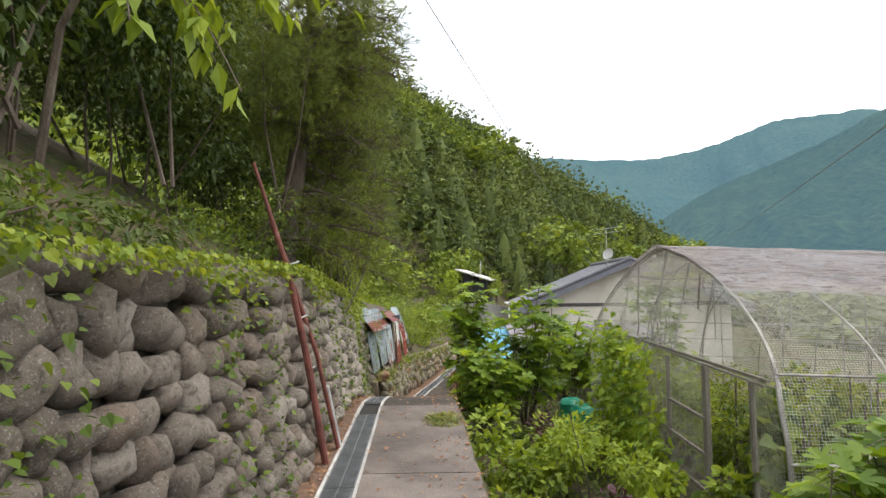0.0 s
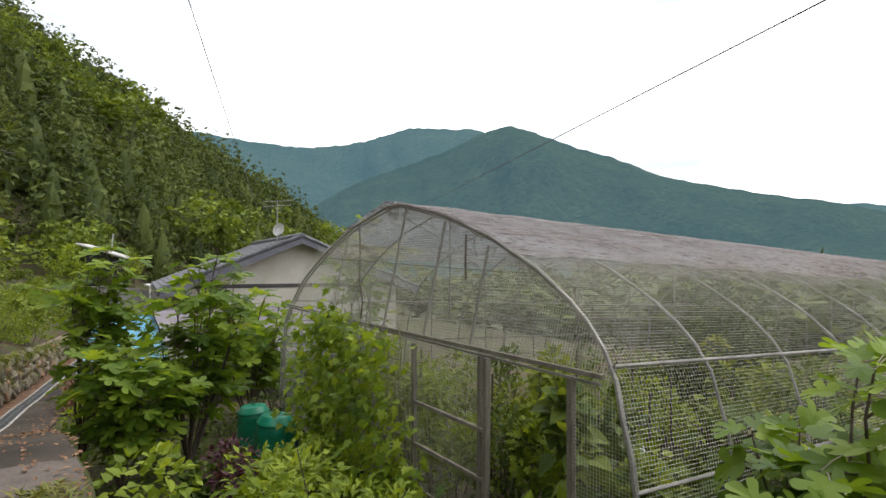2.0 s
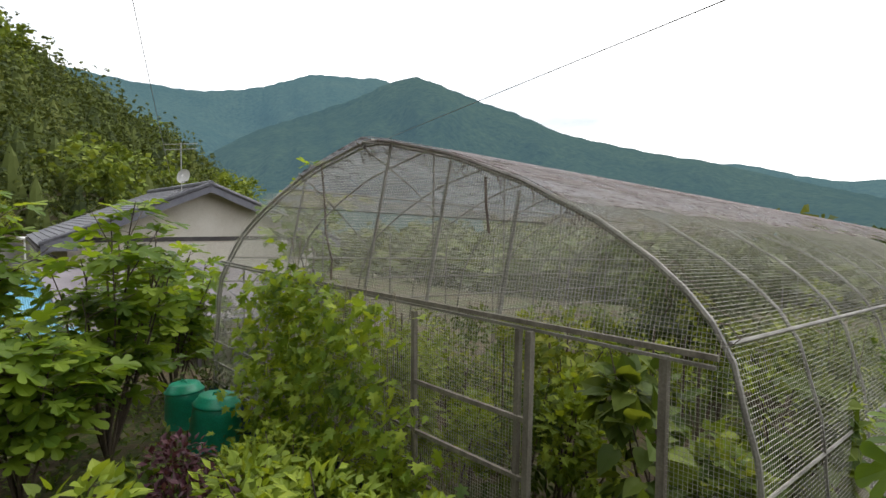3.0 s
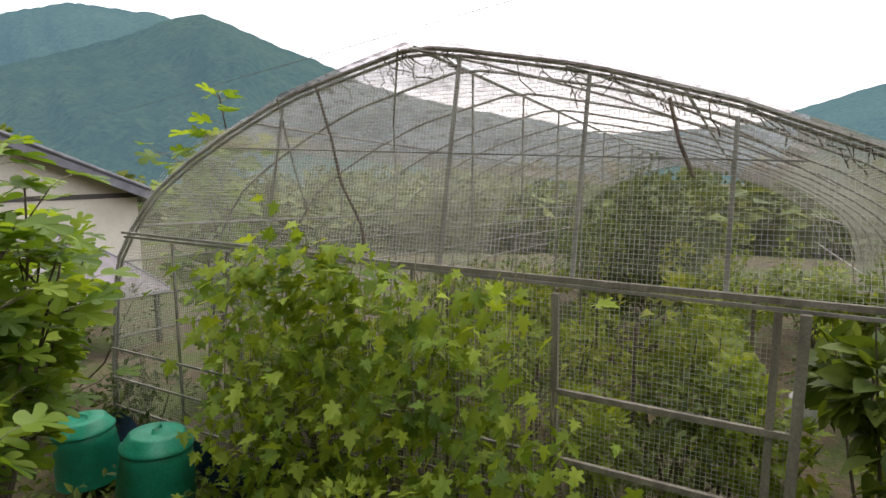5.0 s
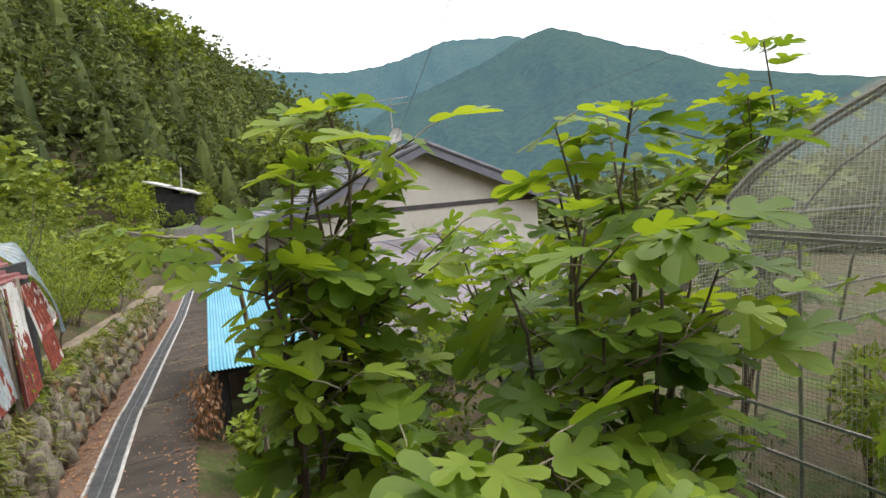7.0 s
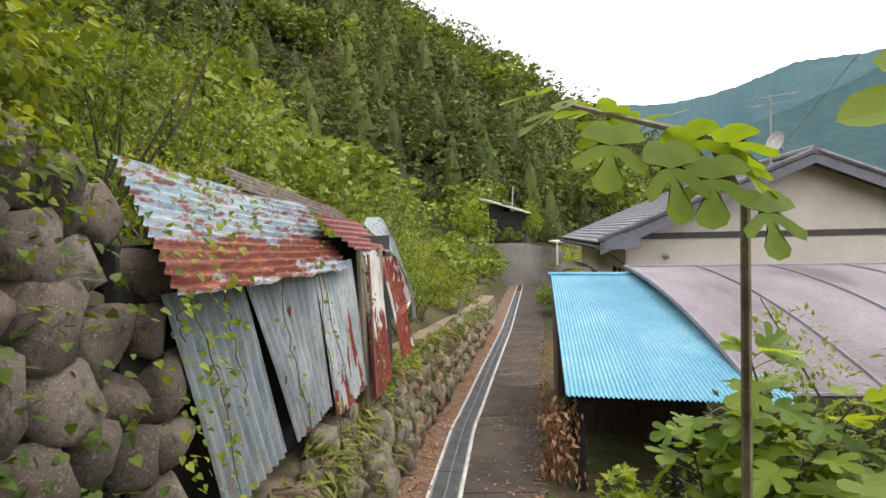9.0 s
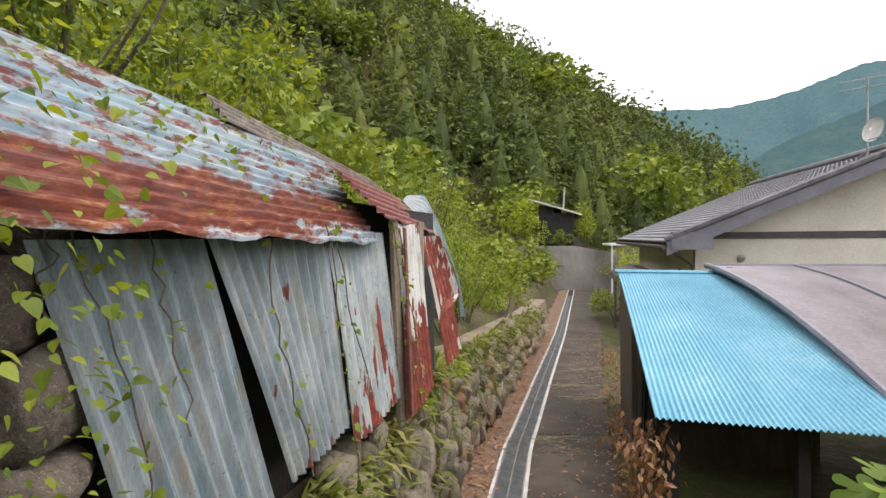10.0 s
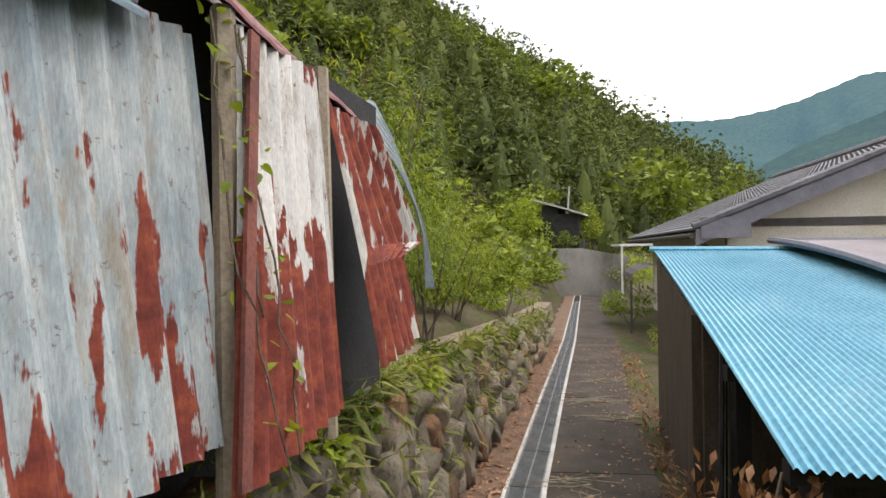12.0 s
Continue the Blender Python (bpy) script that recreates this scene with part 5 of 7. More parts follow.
CELL = 0.028
net = Heap()
for yy in np.arange(5.62, 13.0, CELL):
    z1 = float(np.interp(yy, ARCH_Y, ARCH_Z)) - 0.01
    z0 = -1.2
    if 6.2 < yy < 7.16:
        z0 = 0.84
    x1 = float(end_x(z1)) - 0.02
    if z1 > 0.75:
        w = 0.012 * math.sin(yy * 9)
        strand(net, [(3.45 + w, yy, z0), (3.46, yy, 0.75), (x1, yy + 0.01, z1)] if z0 < 0.7 else [(3.46, yy, 0.84), (x1, yy, z1)], 0.0014)
    else:
        strand(net, [(3.46, yy, z0), (3.46, yy, z1)], 0.0014)
for zz in np.arange(-1.15, 2.4, CELL):
    ya = float(np.interp(zz, ARCH_Z[:10], ARCH_Y[:10]))
    yb = float(np.interp(-zz, [-z for z in ARCH_Z[9:]], ARCH_Y[9:]))
    x = float(end_x(zz)) - 0.04
    if zz < 0.84:
        strand(net, [(x, ya, zz), (x, 6.2, zz)], 0.0014)
        strand(net, [(x, 7.16, zz), (x - 0.015, 9.8, zz + 0.008), (x, yb, zz)], 0.0014)
    else:
        strand(net, [(x, ya, zz), (x, 0.5 * (ya + yb), zz - 0.008), (x, yb, zz)], 0.0014)
end_net = part("end_net", net, M_NET, gh, "pale square-mesh net over the end")
tagged(end_net, kind="stuff")
side = Heap()
SN = [x for x in np.arange(3.55, 13.0, 0.034)]
for lo, hi in ((0.35, s_rail_r + 1.6), (s_rail_l - 1.5, s_rail_l + 1.4)):
    pts_s = np.linspace(lo, hi, 9)
    ya, za = arch(pts_s)
    for x in SN:
        strand(side, np.stack([np.full(9, x), ya, za + 0.02 + fall(x)], -1), 0.0014)
    for s in np.arange(lo, hi, 0.03):
        yy, zz = arch(s)
        strand(side, [(3.5 + 0.15 * max(0, zz - 0.7), yy, zz + 0.02), (13.0, yy, zz + 0.02 + float(fall(13.0)))], 0.0014)
side_net = part("side_net", side, M_NET, gh, "pale square-mesh net along the sides")
tagged(side_net, kind="stuff")


def build_film(nt):
    big = noise_of(nt, 0.9, 6, 0.7, "Object", (0.5, 1.6, 1.6))
    fine = noise_of(nt, 4.5, 8, 0.78, "Object", (0.7, 2.2, 2.2))
    grit = noise_of(nt, 60, 3, 0.7)
    col = ramp(nt, big, [(0.32, (0.30, 0.24, 0.23)), (0.48, (0.52, 0.47, 0.48)), (0.7, (0.72, 0.68, 0.70))])
    col = blend(nt, ramp(nt, fine, [(0.46, (0, 0, 0)), (0.60, (0.95, 0.95, 0.95))]), col, (0.11, 0.072, 0.058))
    p = surface(nt, col, 0.5, 0.0, bump_of(nt, grit, 0.2), 0.4)
    tl = nt.nodes.new("ShaderNodeBsdfTranslucent")
    nt.links.new(col, tl.inputs["Color"])
    m1 = nt.nodes.new("ShaderNodeMixShader")
    m1.inputs[0].default_value = 0.5
    nt.links.new(p, m1.inputs[1])
    nt.links.new(tl.outputs["BSDF"], m1.inputs[2])
    tp = nt.nodes.new("ShaderNodeBsdfTransparent")
    tp.inputs["Color"].default_value = (0.93, 0.88, 0.9, 1)
    m2 = nt.nodes.new("ShaderNodeMixShader")
    clear = ramp(nt, fine, [(0.35, (0.20, 0.20, 0.20)), (0.62, (0.62, 0.62, 0.62))])
    nt.links.new(clear, m2.inputs[0])
    nt.links.new(tp.outputs["BSDF"], m2.inputs[1])
    nt.links.new(m1.outputs["Shader"], m2.inputs[2])
    return m2.outputs["Shader"]


M_FILM = material("stained_film", build_film)


def film(s0, s1, x0, x1, name, label):
    ss = np.linspace(s0, s1, 26)
    xs = np.linspace(x0, x1, 90)
    S, X = np.meshgrid(ss, xs)
    yy, zz = arch(S)
    sag = 0.02 * np.sin((X - 3.5) / 1.24 * np.pi) ** 2
    X = np.where(X < 3.6, end_x(zz) - 0.01, X)
    v = np.stack([X, yy, zz + 0.035 - sag + fall(X)], -1).reshape(-1, 3)
    nx = 26
    i = np.arange(nx - 1)[None] + np.arange(89)[:, None] * nx
    f = np.stack([i, i + 1, i + nx + 1, i + nx], -1).reshape(-1, 4)
    part(name, fast_mesh(name, v, f, True), M_FILM, gh, label)


film(s_top - 2.75, s_top - 0.02, 3.55, X_END, "roof_film", "dirty translucent film stained brown")
film(s_top + 0.02, s_top + 2.2, 3.55, X_END, "roof_film", "dirty translucent film stained brown")


def build_haze(nt):
    co = noise_of(nt, 2.0, 4)
    d = nt.nodes.new("ShaderNodeBsdfTranslucent")
    d.inputs["Color"].default_value = (0.55, 0.56, 0.48, 1)
    d2 = nt.nodes.new("ShaderNodeBsdfDiffuse")
    d2.inputs["Color"].default_value = (0.50, 0.51, 0.44, 1)
    m1 = nt.nodes.new("ShaderNodeMixShader")
    nt.links.new(d.outputs["BSDF"], m1.inputs[1])
    nt.links.new(d2.outputs["BSDF"], m1.inputs[2])
    tp = nt.nodes.new("ShaderNodeBsdfTransparent")
    m2 = nt.nodes.new("ShaderNodeMixShader")
    nt.links.new(ramp(nt, co, [(0.35, (0.05, 0.05, 0.05)), (0.65, (0.18, 0.18, 0.18))]), m2.inputs[0])
    nt.links.new(tp.outputs["BSDF"], m2.inputs[1])
    nt.links.new(m1.outputs["Shader"], m2.inputs[2])
    return m2.outputs["Shader"]


M_HAZE = material("fine_gauze", build_haze)
ya = np.linspace(6.1, 12.55, 60)
za = np.interp(ya, ARCH_Y, ARCH_Z) - 0.02
gz = np.concatenate([np.stack([end_x(za) + 0.02, ya, za], -1), np.stack([np.full(60, 3.53), ya, np.full(60, 0.95)], -1)])
i = np.arange(59)
part("end_gauze", fast_mesh("end_gauze", gz, np.stack([i, i + 1, i + 61, i + 60], -1)), M_HAZE, gh, "thin faded gauze in the gable of the greenhouse")
sg = np.linspace(s_rail_l - 1.5, s_rail_l + 1.3, 14)
yb, zb = arch(sg)
xs = np.array([3.56, X_END])
gv = np.concatenate([np.stack([np.full(14, x), yb, zb + 0.01 + fall(x)], -1) for x in xs])
i = np.arange(13)
part("side_gauze", fast_mesh("side_gauze", gv, np.stack([i, i + 1, i + 15, i + 14], -1)), M_HAZE, gh, "thin faded gauze along the far side")

# blue tarpaulin strip at the foot of the end wall
tarp = Heap()
ys = np.linspace(9.0, 12.95, 30)
tz = -1.0 + 0.05 * np.sin(ys * 6)
tarp.add(np.concatenate([np.stack([3.38 + 0.03 * np.sin(ys * 9), ys, tz + 0.12], -1), np.stack([3.28 + 0.05 * np.sin(ys * 5), ys, tz - 0.28], -1)]), np.stack([np.arange(29), np.arange(29) + 1, np.arange(29) + 31, np.arange(29) + 30], -1))
tagged(part("tarpaulin", tarp, mottled("navy_tarpaulin", [(0.3, (0.012, 0.03, 0.07)), (0.7, (0.025, 0.055, 0.11))], 4, 40, 0.5)), "dark blue plastic strip along the foot of the greenhouse", "tarpaulin")

sack = Heap()
bm = bmesh.new()
bmesh.ops.create_icosphere(bm, subdivisions=3, radius=1.0)
for v in bm.verts:
    v.co *= 0.8 + 0.35 * noise.noise(v.co * 2.2)
    v.co.x, v.co.y, v.co.z = v.co.x * 0.14 + 5.2, v.co.y * 0.13 + 7.0, v.co.z * 0.19 - 0.32
tagged(part("plastic_bag", bm, M_WHITE, smooth=True), "crumpled white plastic bag hanging inside the greenhouse", "bag")


# ---- green compost bins ----
def turned(profile, seg=28, wob=0.0):
    """A round body from radius and height pairs."""
    h = Heap()
    v, f = [], []
    for r, z in profile:
        for j in range(seg):
            a = 2 * math.pi * j / seg
            v.append((r * math.cos(a), r * math.sin(a), z))
    for i in range(len(profile) - 1):
        for j in range(seg):
            k = (j + 1) % seg
            f.append((i * seg + j, i * seg + k, (i + 1) * seg + k, (i + 1) * seg + j))
    return h.add(v, f)


def compost_bin():
    ob = thing("compost_bin", "green plastic compost bin with a round lid among the plants", "compost bin", group="compost bins")
    part("body", turned([(0.36, 0.0), (0.345, 0.14), (0.35, 0.15), (0.335, 0.30), (0.34, 0.31), (0.32, 0.47), (0.325, 0.48), (0.305, 0.58), (0.29, 0.60)]), M_GREENBIN, ob, smooth=True)
    lid = part("lid", turned([(0.30, 0.575), (0.325, 0.58), (0.327, 0.61), (0.30, 0.63), (0.285, 0.66), (0.27, 0.67), (0.25, 0.715), (0.22, 0.73), (0.10, 0.735), (0.001, 0.735)]), M_GREENBIN, ob, "domed green lid", smooth=True)
    grip = Heap()
    tube(grip, [(-0.09, 0, 0.73), (-0.07, 0, 0.765), (0.07, 0, 0.765), (0.09, 0, 0.73)], 0.014, 6)
    part("handle", grip, M_GREENBIN, lid)
    return ob


bin_a = compost_bin()
bin_a.matrix_world = pose(2.96, 11.72, -1.24, 3, 2, 30) @ Matrix.Scale(0.88, 4)
copy_thing(bin_a, pose(2.93, 12.58, -1.20, -2, 3, 100) @ Matrix.Scale(0.88, 4))


# ---- plants ----
def flat_leaf(outline, fold=0.12, droop=0.15):
    """A leaf from its outline: a fan about the middle, folded along y and drooping to the tip."""
    o = np.array(outline, float)
    o = np.concatenate([o, (o * (-1, 1))[::-1][1:-1]])
    v = np.concatenate([[(0, 0.35)], o])
    z = fold * np.abs(v[:, 0]) - droop * v[:, 1] ** 2
    v = np.column_stack([v, z])
    n = len(o)
    f = [(0, 1 + i, 1 + (i + 1) % n) for i in range(n)]
    return v, np.array(f)[:, ::-1]


# outlines: stem at the origin, tip towards y, one half given
FIG_LEAF = flat_leaf([(0, 0), (0.12, -0.08), (0.30, -0.06), (0.42, 0.06), (0.46, 0.20), (0.40, 0.30), (0.22, 0.335), (0.36, 0.44), (0.55, 0.58), (0.60, 0.74), (0.50, 0.84), (0.36, 0.80), (0.19, 0.60), (0.17, 0.70), (0.24, 0.86), (0.22, 1.0), (0.12, 1.08), (0, 1.12)], 0.18, 0.22)
VINE_LEAF = flat_leaf([(0, 0), (0.22, -0.12), (0.34, -0.02), (0.22, 0.14), (0.48, 0.30), (0.46, 0.44), (0.20, 0.38), (0.28, 0.68), (0.16, 0.66), (0, 1.0)], 0.15, 0.2)
OVAL_LEAF = (np.array([(0, 0, 0), (0.24, 0.45, 0.06), (0, 0.5, -0.02), (-0.24, 0.45, 0.06), (0, 1.0, -0.12)]), np.array([(0, 1, 2), (0, 2, 3), (1, 4, 2), (2, 4, 3)]))
HEART_LEAF = flat_leaf([(0, 0.06), (0.18, -0.06), (0.40, 0.08), (0.42, 0.34), (0.26, 0.66), (0, 1.0)], 0.15, 0.2)
NARROW_LEAF = (np.array([(0, 0, 0), (0.09, 0.4, 0.03), (-0.09, 0.4, 0.03), (0, 1.0, -0.22)]), np.array([(0, 1, 2), (1, 3, 2)]))
NEEDLES = (np.array([p for k in range(13) for p in ((0.018 * math.cos(k * 2.4 + 1.6), 0.02 * k, 0.018 * math.sin(k * 2.4 + 1.6)), (-0.018 * math.cos(k * 2.4 + 1.6), 0.02 * k, -0.018 * math.sin(k * 2.4 + 1.6)), ((0.62 - 0.03 * k) * math.cos(k * 2.4), 0.55 + 0.035 * k, (0.62 - 0.03 * k) * math.sin(k * 2.4)))]), np.array([(3 * k, 3 * k + 1, 3 * k + 2) for k in range(13)]))


def leaf_turns(dirs, rng, spin=0.5, lift=0.0):
    """Turns that point each leaf's tip along dirs with its face upwards, a little at random."""
    d = np.asarray(dirs, float) + rng.normal(0, spin, (len(dirs), 3))
    d[:, 2] += lift
    d /= np.linalg.norm(d, axis=1)[:, None] + 1e-9
    up = np.array([0, 0, 1.0]) + rng.normal(0, 0.35, d.shape)
    x = np.cross(d, up)
    x /= np.linalg.norm(x, axis=1)[:, None] + 1e-9
    z = np.cross(x, d)
    return np.stack([x, d, z], -1)


def bush(name, label, category, at, radii, count, size, leaf, mat, seed, stems=6, hollow=0.55, group="", droop=-0.15, stem_mat=None, flat=0.0, kind=""):
    """A bush: stems from its foot and a crown of separate leaves in uneven lumps."""
    rng = np.random.default_rng(seed)
    ob = thing(name, label, category, at, group, kind)
    rx, ry, rz = radii
    lumps = rng.normal(0, 0.45, (max(5, count // 160), 3))
    lumps[:, 2] = np.abs(lumps[:, 2]) * 1.1 - 0.15
    lumps = np.clip(lumps, -0.85, 0.85)
    lr = rng.uniform(0.28, 0.52, len(lumps))
    which = rng.integers(0, len(lumps), count)
    d = rng.normal(0, 1, (count, 3))
    d /= np.linalg.norm(d, axis=1)[:, None]
    rad = hollow + (1 - hollow) * rng.uniform(0, 1, count) ** 0.6
    p = lumps[which] + d * (lr[which] * rad)[:, None]
    p = p * (rx, ry, rz) + (0, 0, rz * 0.9)
    p[:, 2] = np.maximum(p[:, 2], 0.02)
    out = d.copy()
    out[:, 2] = out[:, 2] * (1 - flat) + droop
    sc = size * rng.uniform(0.6, 1.3, count)
    m = leaf_turns(out, rng, 0.45) * sc[:, None, None]
    crown = Heap()
    crown.spread(leaf[0], leaf[1], m, p)
    part("crown", crown, mat, ob)
    if stems:
        wood = Heap()
        for k in range(stems):
            c = lumps[k % len(lumps)] * (rx, ry, rz) + (0, 0, rz * 0.9)
            b = np.array([rng.normal(0, 0.06) * rx, rng.normal(0, 0.06) * ry, -0.05])
            mid = (b + c) / 2 + rng.normal(0, 0.06, 3) * (rx, ry, rz)
            r0 = 0.010 + 0.007 * rz
            tube(wood, [b, mid, c, c + (c - mid) * 0.5], [r0, r0 * 0.7, r0 * 0.45, 0.004], 5)
        tagged(part("stem", wood, stem_mat or M_BARK, ob), kind="stuff")
    return ob


def fig_tree(at, branches, seed, leaf_size=0.24, label="fig tree with large lobed green leaves in the garden", per=11, start=0.28):
    """Branches: end points relative to the foot; the leaves stand round the outer half of each."""
    rng = np.random.default_rng(seed)
    ob = thing("fig_tree", label, "fig tree", at, "fig trees")
    wood, crown, stalks = Heap(), Heap(), Heap()
    pos, dirs, sizes = [], [], []
    for tip in branches:
        tip = np.array(tip, float)
        L = np.linalg.norm(tip)
        mid = tip * 0.5 + np.array([0, 0, 0.10 * L]) * rng.uniform(-0.6, 0.4) + rng.normal(0, 0.05, 3) * L
        t = np.linspace(0, 1, 9)[:, None]
        curve = (1 - t) ** 2 * np.zeros(3) + 2 * t * (1 - t) * mid + t ** 2 * tip
        curve += rng.normal(0, 0.012, curve.shape) * L * t
        tube(wood, curve, np.linspace(0.020, 0.006, 9) * (0.55 + 0.22 * L), 6)
        subs = [(curve, start, int(per * 1.6))]
        for k in range(3):
            i0 = rng.integers(3 if start < 0.4 else 5, 8)
            dirn = rng.normal(0, 1, 3)
            dirn[2] = abs(dirn[2]) * 0.6 + 0.3
            dirn /= np.linalg.norm(dirn)
            if at[0] + curve[i0][0] + dirn[0] * L * 0.2 < 0.35:
                dirn[0] = abs(dirn[0])
            twig = curve[i0] + np.linspace(0, 1, 5)[:, None] * dirn * L * rng.uniform(0.14, 0.28)
            tube(wood, twig, np.linspace(0.009, 0.004, 5), 5)
            subs.append((twig, 0.35, max(6, per * 2 // 3)))
        for line, start, n in subs:
            for j in range(n):
                u = start + (1 - start) * (j + rng.uniform(0, 1)) / n
                k = u * (len(line) - 1)
                i = min(int(k), len(line) - 2)
                p = line[i] + (line[i + 1] - line[i]) * (k - i)
                a = j * 2.4 + rng.uniform(-0.5, 0.5)
                d = np.array([math.cos(a), math.sin(a), 0.55 * u - 0.25 + rng.normal(0, 0.15)])
                if j == n - 1:
                    d[2] = 0.6
                if at[0] + p[0] < 0.30 or (at[1] + p[1] > 12.85 and at[0] + p[0] < 0.55):
                    continue
                stalk = leaf_size * rng.uniform(0.4, 0.8)
                q = p + d / np.linalg.norm(d) * stalk
                tube(stalks, [p, (p + q) / 2 + (0, 0, 0.01), q], 0.0035, 3, caps=False)
                pos.append(q)
                dirs.append((d[0], d[1], d[2] * 0.4 - 0.16))
                sizes.append(leaf_size * rng.uniform(0.65, 1.25))
        for j in range(4):
            a = j * 1.57 + rng.uniform(-0.4, 0.4)
            d = np.array([math.cos(a), math.sin(a), rng.uniform(0.25, 0.9)])
            q = tip + d * leaf_size * rng.uniform(0.15, 0.4)
            tube(stalks, [tip, q], 0.0035, 3, caps=False)
            pos.append(q)
            dirs.append((d[0], d[1], d[2] * 0.5 - 0.1))
            sizes.append(leaf_size * rng.uniform(0.55, 0.95))
    m = leaf_turns(dirs, rng, 0.25) * np.array(sizes)[:, None, None]
    crown.spread(FIG_LEAF[0], FIG_LEAF[1], m, np.array(pos))
    part("crown", crown, M_FIG, ob)
    part("trunk", wood, M_BARK, ob)
    tagged(part("leaf_stalk", stalks, M_TWIG, ob, "pale green leaf stalks"), kind="stuff")
    return ob


def rise(n, lo, hi, spread, seed, lean=(0, 0)):
    r = np.random.default_rng(seed)
    a = r.uniform(0, 2 * np.pi) + np.arange(n) * 2.4
    s = spread * r.uniform(0.4, 1.0, n)
    z = r.uniform(lo, hi, n)
    return np.stack([np.cos(a) * s + lean[0], np.sin(a) * s + lean[1], z], -1)


def gz(x, y):
    return float(ground_z(np.array(float(x)), np.array(float(y))))


# figs in the garden beside the lane: foot, then the tips of the branches
def fig_at(x, y, tips, seed, size, per, start=0.28):
    foot = np.array((x, y, gz(x, y)))
    return fig_tree(tuple(foot), [np.array(t) - foot for t in tips], seed, size, per=per, start=start)


fig_at(0.58, 13.05, [(0.85, 12.75, 1.80), (0.60, 12.75, 1.50), (0.45, 12.70, 1.30), (0.42, 12.60, 1.12), (0.78, 12.95, 1.55), (0.95, 12.85, 1.25), (0.58, 12.60, 1.05), (0.85, 12.70, 1.00), (0.75, 12.80, 1.75), (0.98, 12.95, 1.60)], 21, 0.215, 7, 0.62)
fig_at(1.85, 12.0, [(2.25, 12.15, 1.70), (2.55, 12.45, 1.40), (1.70, 12.00, 1.20), (1.40, 12.10, 0.95), (2.35, 11.75, 0.95), (1.55, 11.75, 0.75), (2.05, 12.35, 1.55), (2.60, 12.10, 1.05), (1.90, 11.65, 1.10), (2.70, 12.60, 0.90), (2.2, 12.6, 1.25)], 22, 0.23, 7, 0.42)
fig_at(0.95, 11.25, [(1.02, 11.00, 0.32), (0.60, 11.25, 0.46), (0.85, 11.55, 0.48), (0.65, 11.80, 0.44), (1.25, 11.05, 0.34), (1.25, 11.60, 0.40), (0.78, 11.00, 0.28), (1.45, 11.25, 0.22)], 23, 0.24, 8, 0.45)
fig_at(5.15, 13.55, [(5.28, 13.30, 2.40), (5.10, 13.40, 1.95), (5.45, 13.50, 1.90), (4.90, 13.50, 1.6)], 24, 0.26, 11, 0.5)
fig_tree((3.35, 14.4, gz(3.35, 14.4)), list(rise(10, 1.7, 2.6, 1.1, 8)), 25, 0.24, per=9)
fig_tree((1.85, 15.0, gz(1.85, 15.0)), list(rise(6, 0.9, 1.5, 0.8, 9)), 26, 0.20, per=7)
fig_tree((1.15, 15.35, gz(1.15, 15.35)), [(0.1, 0.1, 1.7), (-0.25, 0.2, 1.2), (0.45, -0.2, 1.5), (0.3, 0.4, 1.4), (0.1, -0.4, 1.0)], 27, 0.21, per=9)
fig_tree((3.05, 4.45, gz(3.05, 4.45)), list(rise(6, 0.9, 1.6, 0.32, 10)), 28, 0.20, per=7)
fig_tree((3.85, 4.55, gz(3.85, 4.55)), list(rise(6, 1.6, 2.3, 0.55, 12)), 29, 0.23, per=9)

# the fig bough that reaches over the lane
bough = thing("fig_bough", "fig bough with large backlit leaves reaching over the lane", "fig branch", (0.62, 14.3, gz(0.62, 14.3)))
B0 = np.array((0.62, 14.3, gz(0.62, 14.3)))
bpts = np.array([(0.62, 14.3, B0[2]), (0.60, 14.25, 0.2), (0.50, 14.05, 1.0), (0.30, 13.88, 1.20), (0.08, 13.82, 1.24), (-0.15, 13.82, 1.30)]) - B0
tt = np.linspace(0, 5, 26)
bcurve = np.stack([np.interp(tt, np.arange(6), bpts[:, i]) for i in range(3)], -1)
wood = Heap()
tube(wood, bcurve, np.linspace(0.022, 0.007, 26), 6)
part("branch", wood, M_TWIG, bough)
fl = flat_leaf([(0, 0), (0.10, -0.06), (0.26, -0.04), (0.40, 0.10), (0.45, 0.24), (0.36, 0.28), (0.13, 0.30), (0.30, 0.44), (0.52, 0.64), (0.47, 0.78), (0.34, 0.73), (0.10, 0.50), (0.12, 0.70), (0.22, 0.88), (0.17, 1.0), (0, 1.06)], 0.10, 0.12)
LEAF_ME = fast_mesh("leaf", fl[0], fl[1], True)
LEAF_ME.materials.append(M_FIG)
rng = np.random.default_rng(3)
